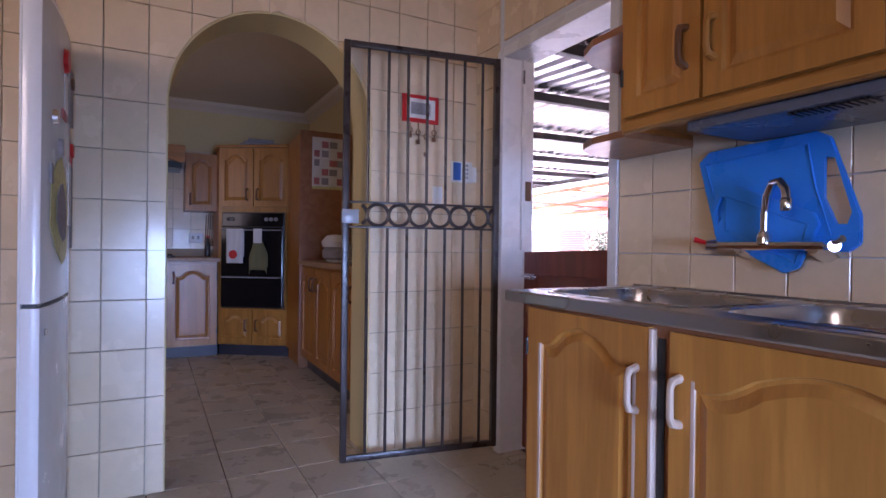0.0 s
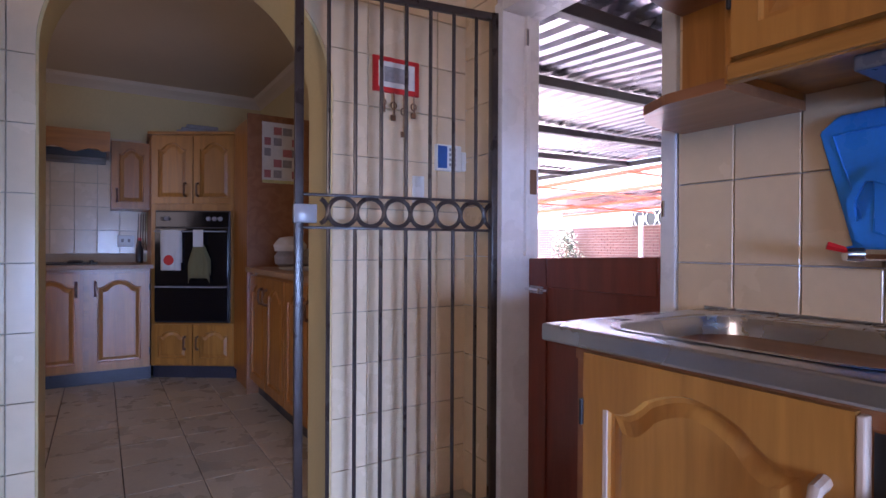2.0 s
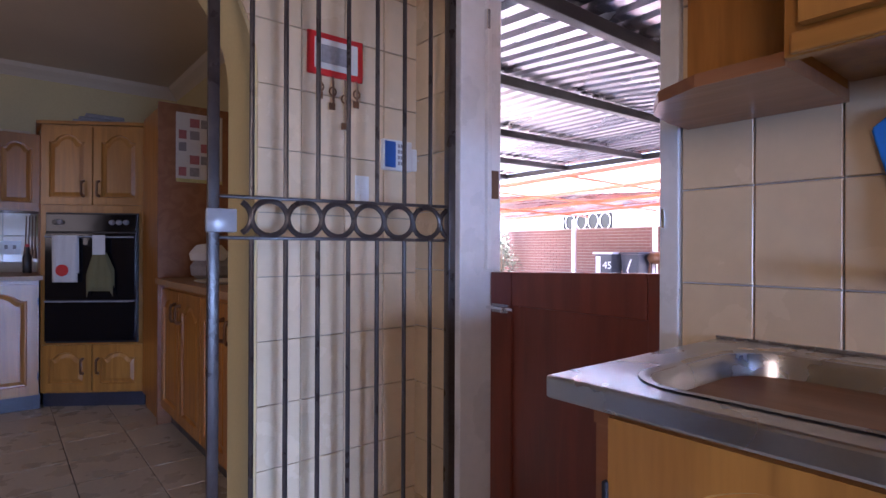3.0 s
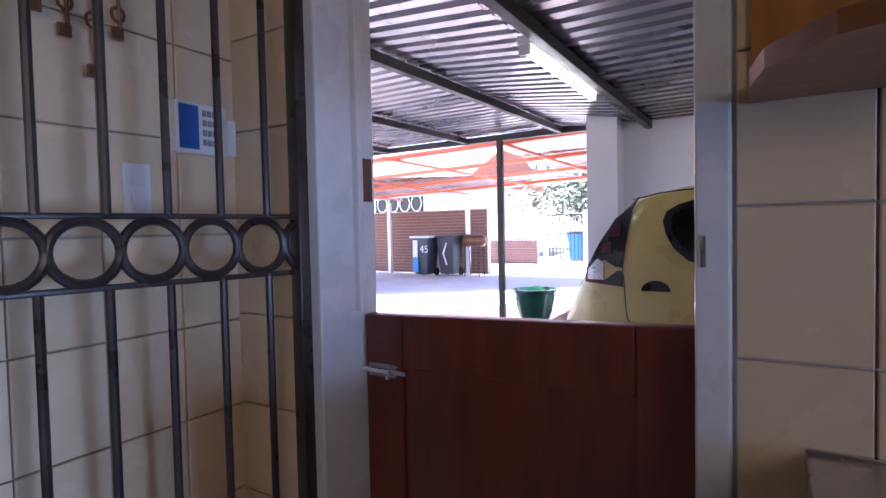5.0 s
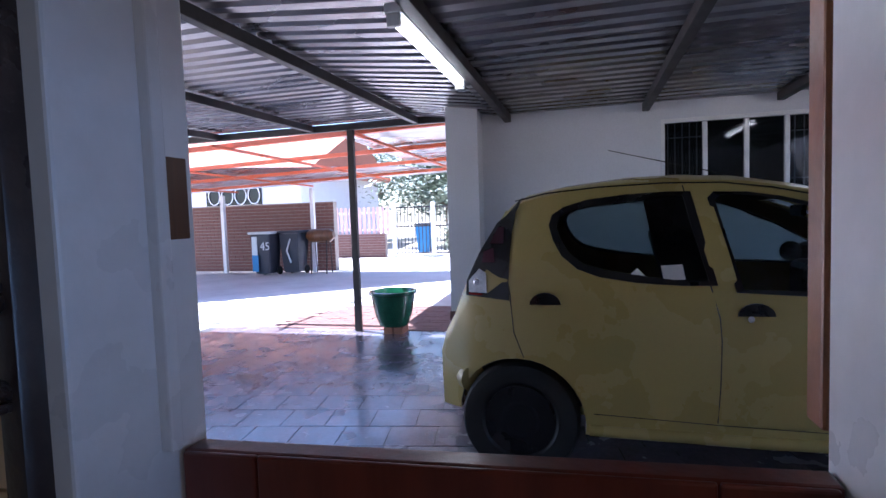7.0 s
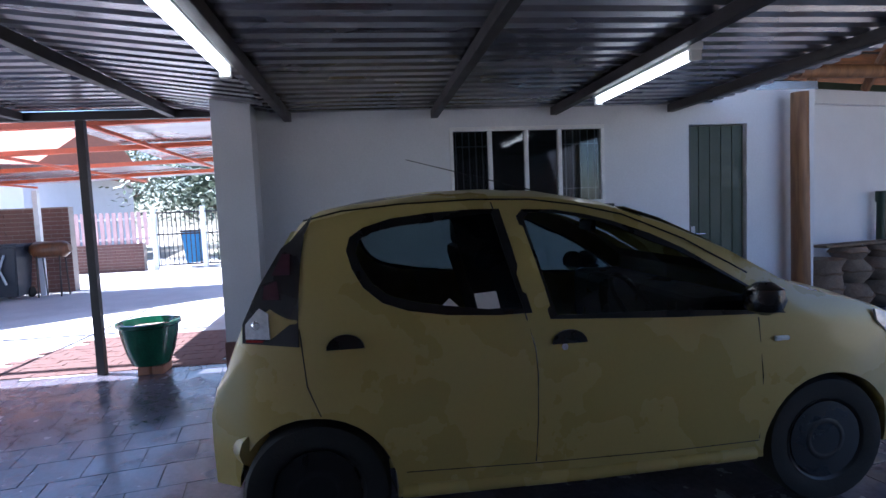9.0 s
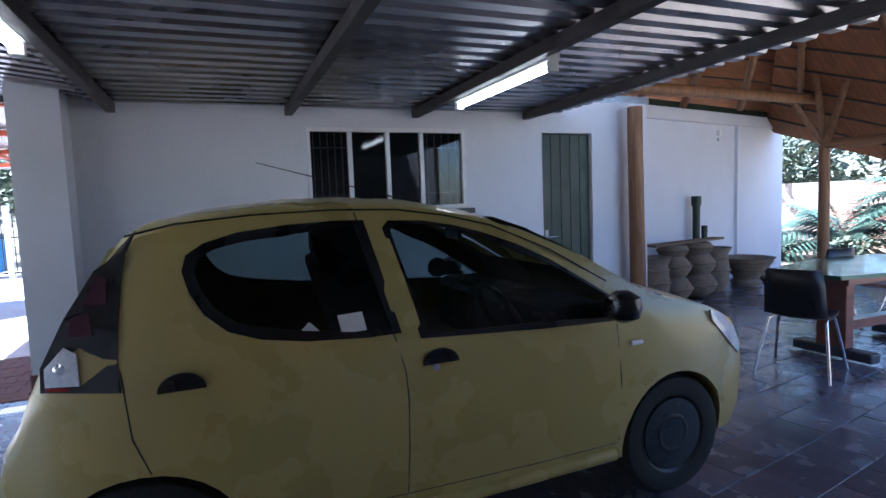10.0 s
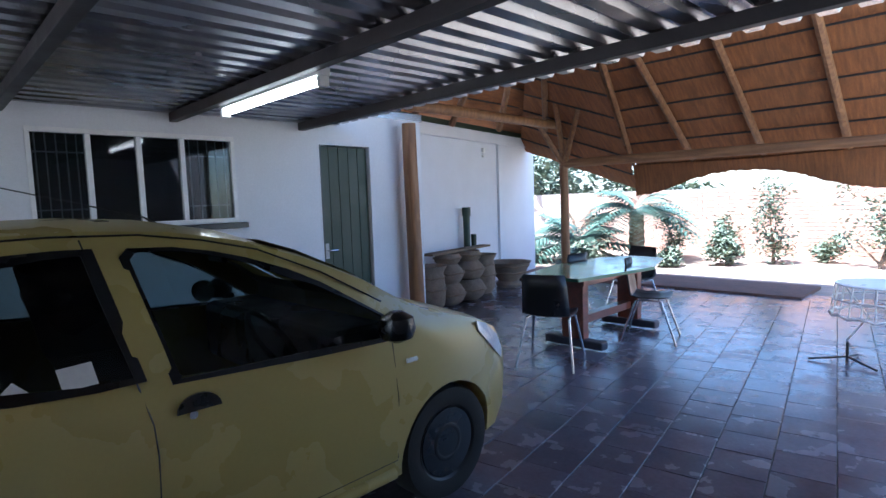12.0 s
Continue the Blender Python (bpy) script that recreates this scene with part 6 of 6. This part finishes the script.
side_patch("sticker", [(1.44, 1.02), (1.39, 0.97), (1.50, 0.968)], 0.002, M_PAPER, -1, "pale triangular window sticker", thick=0.001)
# windscreen and rear glass
for name, pts, hw in (("windscreen", [(0.61, 1.352), (0.45, 1.297), (0.2, 1.18), (-0.02, 1.044), (-0.14, 0.988)], 0.56), ("rear_window", [(2.06, 1.305), (2.14, 1.18), (2.24, 1.02)], 0.52)):
    bm = bmesh.new()
    r = [[bm.verts.new((CX + hw * u, y, z - 0.004)) for u in (-1, -0.5, 0, 0.5, 1)] for y, z in pts]
    for p, q in zip(r, r[1:]):
        for i in range(4):
            bm.faces.new((p[i], p[i + 1], q[i + 1], q[i]))
    part(name, bm, M_CARGLASS, car, smooth=True)


# seams between the doors, as thin dark grooves lying on the paint
def seam(points, s=-1, r=0.0028):
    part("door_seam", tube([(side_x(y, z, s) - s * 0.0008, y, z) for y, z in points], r, sides=6), M_TRIM, car, smooth=True)


for s in (-1, 1):
    seam([(1.222, 1.39), (1.18, 1.18), (1.142, 0.95), (1.105, 0.8), (1.099, 0.70), (1.105, 0.5), (1.114, 0.335)], s)
    seam([(2.04, 1.2), (2.025, 1.0), (2.015, 0.89), (2.00, 0.72), (1.955, 0.603)], s)
    seam([(0.13, 0.86), (0.115, 0.6), (0.12, 0.33)], s)
    seam([(1.64, 0.345), (1.1, 0.325), (0.5, 0.315), (0.12, 0.32)], s, 0.0022)
    seam([(2.0, 1.345), (1.85, 1.378), (1.6, 1.398), (1.3, 1.405), (1.05, 1.396), (0.85, 1.365), (0.65, 1.315), (0.4, 1.20), (0.15, 1.045)], s, 0.004)
    part("sill", tube([(side_x(1.66, 0.27, s), 1.66, 0.265), (side_x(0.9, 0.26, s), 0.9, 0.255), (side_x(0.14, 0.26, s), 0.14, 0.265)], 0.028, sides=10), M_CAR, car, smooth=True)
    # pull handles: dark half-round wells with a bar
    for y, z in ((1.85, 0.862), (0.965, 0.82)):
        well = [(y - 0.072 * math.cos(math.pi * k / 10), z - 0.006 + 0.056 * math.sin(math.pi * k / 10)) for k in range(11)]
        h = side_patch("door_handle", well, 0.008, M_TRIM, s, "black recessed door pull", thick=0.012)
    part("lock", tube([(side_x(0.985, 0.79, s), 0.985, 0.80), (side_x(0.985, 0.79, s) + s * 0.004, 0.985, 0.80)], 0.014, sides=12), M_CHROME, car, smooth=True)
    part("side_indicator", tube([(side_x(0.02, 0.76, s) + s * 0.003, 0.06, 0.765), (side_x(0.0, 0.76, s) + s * 0.003, 0.0, 0.765)], 0.011, sides=8), M_WHITE, car, "small clear side indicator", smooth=True)
    # tail lamp cluster
    tail = [(1.995, 1.305), (2.01, 1.20), (2.02, 1.05), (2.022, 0.872), (2.24, 0.887), (2.238, 0.96), (2.17, 1.10), (2.085, 1.24)]
    tl = side_patch("tail_lamp", [(y, z) for y, z in tail], 0.003, M_TRIM, s, "dark tail lamp cluster with clear and red lenses", thick=0.012)
    for nm, pts, m in (("clear_lens", [(2.13, 0.905), (2.225, 0.905), (2.225, 0.96), (2.17, 1.02), (2.135, 1.0)], M_LENSCLEAR), ("lower_lens", [(2.16, 0.893), (2.225, 0.893), (2.222, 0.903), (2.15, 0.902)], M_REDLENS),
                       ("stop_lens", [(2.09, 1.05), (2.155, 1.05), (2.15, 1.1), (2.10, 1.12)], M_TAILGLASS), ("upper_lens", [(2.05, 1.14), (2.12, 1.14), (2.08, 1.22), (2.05, 1.22)], M_TAILGLASS)):
        side_patch(nm, pts, 0.011, m, s, "", tl, thick=0.006)
    part("reflector", tube([(side_x(2.18, 0.955, s) + s * 0.005, 2.18, 0.955), (side_x(2.18, 0.955, s) + s * 0.018, 2.18, 0.955)], [0.022, 0.012], sides=14), M_CHROME, tl, smooth=True)
    side_patch("spoiler_edge", [(1.965, 1.362), (2.045, 1.27), (2.03, 1.255), (1.99, 1.30)], 0.004, M_TRIM, s, "black rear glass edge", thick=0.008)
    # headlamp
    hl = [(-0.42, 0.86), (-0.50, 0.835), (-0.62, 0.75), (-0.70, 0.66), (-0.69, 0.60), (-0.60, 0.66), (-0.50, 0.745), (-0.43, 0.81)]
    side_patch("headlamp", hl, 0.003, M_LENSCLEAR, s, "clear headlamp", thick=0.01)
    mir = part("door_mirror", lathe([(0.02, -0.06), (0.065, -0.04), (0.08, 0.0), (0.07, 0.045), (0.03, 0.07)], (CX + s * 0.90, 0.19, 0.955), sides=16), M_TRIM, car, "black door mirror", smooth=True)
    part("stalk", box(*sorted((CX + s * 0.79, CX + s * 0.85)), 0.14, 0.2, 0.90, 0.935, 0.006), M_TRIM, mir)
    for hy in HUBS:
        wh = part("wheel", tube([(CX + s * 0.60, hy, 0.285), (CX + s * 0.765, hy, 0.285)], 0.17, sides=28), M_TRIM, car, smooth=True)
        prof = [(0.60, 0.245), (0.60, 0.275), (0.625, 0.284), (0.745, 0.284), (0.772, 0.27), (0.778, 0.225), (0.765, 0.185), (0.60, 0.18)]
        bm = bmesh.new()
        rg = [[bm.verts.new((CX + s * px, hy + r * math.cos(2 * math.pi * k / 36), 0.285 + r * math.sin(2 * math.pi * k / 36))) for k in range(36)] for px, r in prof]
        for p, q in zip(rg, rg[1:] + rg[:1]):
            for k in range(36):
                bm.faces.new((p[k], p[(k + 1) % 36], q[(k + 1) % 36], q[k]))
        part("tyre", bm, M_RUBBER, wh, smooth=True)
        bm = bmesh.new()
        rg = [[bm.verts.new((CX + s * px, hy + r * math.cos(2 * math.pi * k / 36), 0.285 + r * math.sin(2 * math.pi * k / 36))) for k in range(36)] for px, r in ((0.77, 0.187), (0.762, 0.175), (0.745, 0.165), (0.75, 0.12), (0.768, 0.09), (0.765, 0.07), (0.755, 0.05), (0.758, 0.001))]
        for p, q in zip(rg, rg[1:]):
            for k in range(36):
                bm.faces.new((p[k], p[(k + 1) % 36], q[(k + 1) % 36], q[k]))
        part("rim", bm, M_DARKRIM, wh, "dark grey steel wheel rim", smooth=True)
        for k in range(12):
            a = 2 * math.pi * k / 12
            part("vent_hole", tube([(CX + s * 0.7565, hy + 0.142 * math.cos(a), 0.285 + 0.142 * math.sin(a)), (CX + s * 0.7585, hy + 0.142 * math.cos(a), 0.285 + 0.142 * math.sin(a))], 0.012, sides=8), M_TRIM, wh)
        part("arch_liner", prism([(hy + 0.315 * math.cos(k * math.pi / 10), 0.285 + 0.315 * math.sin(k * math.pi / 10)) for k in range(11)], 0, *sorted((CX + s * 0.50, CX + s * 0.525))), M_TRIM, car)
# inside
part("cabin_floor", box(CX - 0.7, CX + 0.7, 0.05, 2.1, 0.385, 0.43), M_SEAT, car)
part("dashboard", box(CX - 0.7, CX + 0.7, 0.03, 0.38, 0.6, 0.93, 0.05), M_TRIM, car)
for x in (CX - 0.34, CX + 0.34):
    sb = part("seat", box(x - 0.23, x + 0.23, 0.62, 1.08, 0.43, 0.62, 0.05), M_SEAT, car, "dark cloth seat")
    bk = box(x - 0.22, x + 0.22, 1.0, 1.12, 0.6, 1.16, 0.05)
    for v in bk.verts:
        v.co.y += (v.co.z - 0.6) * 0.28
    part("backrest", bk, M_SEAT, sb)
    part("headrest", box(x - 0.12, x + 0.12, 1.15, 1.25, 1.15, 1.31, 0.04), M_SEAT, sb)
rb = part("rear_seat", box(CX - 0.62, CX + 0.62, 1.55, 1.98, 0.43, 0.62, 0.05), M_SEAT, car)
part("backrest", box(CX - 0.62, CX + 0.62, 1.88, 2.0, 0.6, 1.08, 0.05), M_SEAT, rb)
for x in (CX - 0.34, CX + 0.34):
    part("headrest", box(x - 0.11, x + 0.11, 1.92, 2.0, 1.09, 1.2, 0.03), M_SEAT, rb)
part("steering_wheel", tube([(CX - 0.34 + 0.18 * math.cos(k * math.pi / 12), 0.46 + 0.08 * math.sin(k * math.pi / 12), 0.86 + 0.15 * math.sin(k * math.pi / 12)) for k in range(24)], 0.014, sides=8, closed=True), M_TRIM, car, smooth=True)
part("inner_mirror", box(CX - 0.1, CX + 0.1, 0.54, 0.56, 1.22, 1.28, 0.01), M_TRIM, car)
rm = part("far_mirror_glass", tube([(CX + 0.88, 0.297, 0.963), (CX + 0.862, 0.309, 0.963)], 0.07, sides=16), M_CHROME, car, smooth=True)
part("aerial", tube([(CX, 0.79, 1.40), (CX, 0.86, 1.45), (CX, 1.53, 1.632)], [0.012, 0.004, 0.002], sides=6), M_TRIM, car)
part("front_bumper", tube([(CX - 0.58, -0.72, 0.42), (CX - 0.3, -0.83, 0.42), (CX + 0.3, -0.83, 0.42), (CX + 0.58, -0.72, 0.42)], 0.06, sides=10), M_CAR, car, smooth=True)
part("rear_bumper", tube([(CX - 0.70, 2.22, 0.46), (CX - 0.5, 2.36, 0.46), (CX + 0.5, 2.36, 0.46), (CX + 0.70, 2.22, 0.46)], 0.07, sides=10), M_CAR, car, smooth=True)

# ---- tiles, pavers and bricks ----
TILE_MESHES = {}


def piece(name, size, at, parent, material, bevel=0.002, rot=None):
    """One tile or brick by its size and centre; alike pieces share a mesh."""
    key = (tuple(round(s, 3) for s in size), material.name)
    if key not in TILE_MESHES:
        bm = bmesh.new()
        sx, sy, sz = (s / 2 for s in size)
        thin = min(range(3), key=lambda i: size[i])
        lo, hi = [], []
        v = []
        a, b = [i for i in range(3) if i != thin]
        half = (sx, sy, sz)
        for level, grow in ((-1, 0.0), (1, 0.0)):
            for p, q in ((-1, -1), (1, -1), (1, 1), (-1, 1)):
                for rim in ((0,) if True else ()):
                    co = [0, 0, 0]
                    co[a] = p * (half[a] - bevel * 0.0)
                    co[b] = q * (half[b] - bevel * 0.0)
                    co[thin] = level * (half[thin] - bevel)
                    v.append(bm.verts.new(co))
        cap = []
        for level in (-1, 1):
            for p, q in ((-1, -1), (1, -1), (1, 1), (-1, 1)):
                co = [0, 0, 0]
                co[a] = p * (half[a] - bevel)
                co[b] = q * (half[b] - bevel)
                co[thin] = level * half[thin]
                cap.append(bm.verts.new(co))
        for i in range(4):
            j = (i + 1) % 4
            bm.faces.new((v[i], v[j], v[4 + j], v[4 + i]))
            bm.faces.new((v[4 + i], v[4 + j], cap[4 + j], cap[4 + i]))
            bm.faces.new((cap[i], cap[j], v[j], v[i]))
        bm.faces.new(cap[4:])
        bm.faces.new(cap[:4][::-1])
        bmesh.ops.recalc_face_normals(bm, faces=bm.faces)
        me = bpy.data.meshes.new(name)
        bm.to_mesh(me)
        bm.free()
        me.materials.append(material)
        TILE_MESHES[key] = me
    ob = new(name, TILE_MESHES[key])
    ob.parent = parent
    ob.location = Vector(at) - where(parent)
    if rot:
        ob.rotation_euler = rot
    return ob


G = 0.0035


def in_arch(x, z, m=0.0):
    if -0.042 - m < x < 0.855 + m and z < 1.63:
        return True
    return z >= 1.63 and math.hypot(x - 0.4065, z - 1.63) < 0.4485 + m


# arch wall: 158 x 200, whole tiles away from the arch and cut ones round it
cutm = bmesh.new()
for r in range(13):
    z0 = 0.002 + r * 0.2
    z1 = min(z0 + 0.2, CEIL)
    for c in range(-8, 10):
        x0 = -0.109 + c * 0.158
        x1 = min(x0 + 0.158, DX)
        if x1 - x0 < 0.02 or z1 - z0 < 0.02:
            continue
        corners = [(x0, z0), (x1, z0), (x1, z1), (x0, z1)]
        n_in = sum(in_arch(x, z) for x, z in corners)
        if n_in == 4:
            continue
        near = any(in_arch(x0 + (x1 - x0) * i / 4, z0 + (z1 - z0) * j / 4) for i in range(5) for j in range(5))
        if not near:
            piece("tile", (x1 - x0 - G, 0.012, z1 - z0 - G), ((x0 + x1) / 2, AY, (z0 + z1) / 2), wall_arch, M_TILE)
            continue
        # clip the tile against the arch in slanted strips
        n = 24
        for i in range(n):
            a, b = z0 + G / 2 + (z1 - z0 - G) * i / n, z0 + G / 2 + (z1 - z0 - G) * (i + 1) / n
            wa, wb = (0.4485 if z < 1.63 else math.sqrt(max(0.0, 0.4485 ** 2 - (z - 1.63) ** 2)) for z in (a, b))
            p, q, mid = x0 + G / 2, x1 - G / 2, 0.4065
            left = [max(p, min(q, mid - w)) for w in (wa, wb)]
            right = [min(q, max(p, mid + w)) for w in (wa, wb)]
            if wa == 0.0 and wb == 0.0:
                left, right = [q, q], [q, q]
            if max(left) - p > 0.002:
                prism([(p, a), (left[0], a), (left[1], b), (p, b)], 1, AY - 0.006, AY + 0.0055, cutm)
            if q - min(right) > 0.002:
                prism([(right[0], a), (q, a), (q, b), (right[1], b)], 1, AY - 0.006, AY + 0.0055, cutm)
bmesh.ops.remove_doubles(cutm, verts=cutm.verts, dist=0.00002)
bmesh.ops.dissolve_degenerate(cutm, edges=cutm.edges, dist=0.00001)
part("cut_tiles", cutm, M_TILE, wall_arch, kind="stuff")

# door wall: 155 x 210 tiles from the worktop up, smaller strips at the opening
for r in range(13):
    z0 = -0.034 + r * 0.21
    z1 = min(z0 + 0.21, CEIL)
    z0 = max(z0, 0.0)
    for c in range(22):
        y1 = 1.381 - c * 0.155
        y0 = y1 - 0.155
        if 2.0 > y0 > -1.3 and not (z1 < 0.85 and y1 < 1.3):
            piece("tile", (0.012, 0.155 - G, z1 - z0 - G), (DX, (y0 + y1) / 2, (z0 + z1) / 2), door_wall, M_TILE)
    piece("tile", (0.012, 0.215 - G, z1 - z0 - G), (DX, 2.3085, (z0 + z1) / 2), door_wall, M_TILE)
    if z0 > HEAD:
        for c in range(5):
            piece("tile", (0.012, 0.155 - G, z1 - z0 - G), (DX, 1.46 + c * 0.155, (z0 + z1) / 2), door_wall, M_TILE)
back_wall = bpy.data.objects["wall_north"]
slab("splashback_grout", -1.0, 0.46, 5.990, 5.9995, 0.9, 1.95, M_GROUT)
for r in range(5):
    for c in range(9):
        x0 = 0.26 - 0.165 * c
        piece("tile", (0.165 - G, 0.008, 0.2 - G), (x0 + 0.0825, 5.988, 0.98 + 0.2 * r + 0.1), back_wall, M_TILE)
piece("tile", (0.165 - G, 0.008, 0.2 - G), (0.425 - 0.0825 + 0.0825, 5.988, 1.08), back_wall, M_TILE)

# kitchen floor: 310 x 335
for i in range(-6, 5):
    for j in range(-9, 11):
        x0, y0 = 0.207 + i * 0.31, 2.43 + j * 0.338
        x1, y1 = min(x0 + 0.31, 1.58), y0 + 0.338
        if x0 < -1.3 or y0 < -0.8 or y0 > 5.4 or x1 - x0 < 0.05:
            continue
        if 0.86 < x0 + 0.1 and y1 < 1.2:
            continue
        piece("tile", (x1 - x0 - 0.005, 0.338 - 0.005, 0.012), ((x0 + x1) / 2, (y0 + y1) / 2, -0.006), kitchen_floor, M_FLOORTILE)

# carport paving: square dark slabs in staggered rows that run out from the kitchen wall askew
pav = bpy.data.objects["pavement_base"]
rest = bmesh.new()
count = 0
PV = 0.288
SKEW = radians(9.7)
AX = Vector((math.cos(SKEW), math.sin(SKEW), 0))
AYV = Vector((-math.sin(SKEW), math.cos(SKEW), 0))
START = Vector((2.521, -1.382, 0))
for c in range(-12, 26):
    shift = 0.0 if c % 2 else PV / 2
    for r in range(-28, 30):
        p = START + AX * (PV * (c + 0.5)) + AYV * (PV * r + shift)
        near_side = 1.56 < p.x < 6.86 and -7.2 < p.y < 6.18
        past_wall = 6.86 <= p.x < 9.0 and -7.3 < p.y < -2.75
        if not (near_side or past_wall):
            continue
        up = random.uniform(-0.0012, 0.0012)
        if 1.6 < p.x < 5.2 and -4.7 < p.y < -0.4 and count < 290:
            piece("paver", (PV - 0.006, PV - 0.006, 0.02), (p.x, p.y, -0.011 + up), pav, M_PAVER, rot=(0, 0, SKEW))
            count += 1
        else:
            h = PV / 2 - 0.003
            quad = [p - AX * h - AYV * h, p + AX * h - AYV * h, p + AX * h + AYV * h, p - AX * h + AYV * h]
            lo = [rest.verts.new((q.x, q.y, -0.02)) for q in quad]
            hi = [rest.verts.new((q.x, q.y, -0.001 + up)) for q in quad]
            rest.faces.new(hi)
            for k in range(4):
                rest.faces.new((lo[k], lo[(k + 1) % 4], hi[(k + 1) % 4], hi[k]))
part("paver_field", rest, M_PAVER, pav, kind="stuff")

# round brick paving patch by the pier
patch = bmesh.new()
for r in range(14):
    for c in range(16):
        x = 6.83 + r * 0.115
        y = 3.1 + c * 0.22 + (0.11 if r % 2 else 0)
        if math.hypot(x - 6.9, y - 3.1) < 2.2:
            box(x, x + 0.108, y, y + 0.212, -0.02, 0.006 + random.uniform(-0.002, 0.002), bm=patch)
part("brick_paving", patch, M_BRICK, bpy.data.objects["driveway"], kind="stuff")

# brick faces of the walls, all in one part each
def brick_face(parent, axis, face, a0, a1, z0, z1, out, material=None):
    bm = bmesh.new()
    r = 0
    z = z0
    while z < z1 - 0.03:
        a = a0 - (0.12 if r % 2 else 0)
        while a < a1:
            p, q = max(a, a0), min(a + 0.228, a1)
            if q - p > 0.03:
                d = out * (0.008 + random.uniform(0, 0.004))
                lo, hi = sorted((face, face + d))
                if axis == 0:
                    box(lo, hi, p, q, z, z + 0.073, bm=bm)
                else:
                    box(p, q, lo, hi, z, z + 0.073, bm=bm)
            a += 0.24
        z += 0.085
        r += 1
    return part("bricks", bm, material or M_BRICK, parent, kind="stuff")


brick_face(bw, 0, 13.559, 7.75, 16.0, 0.0, 1.72, -1)
brick_face(lowb, 0, 17.499, 7.9, 13.0, 0.0, 0.75, -1)
brick_face(gw, 1, -11.999, 0.0, 10.5, 0.0, 1.55, 1, M_WARMBRICK)
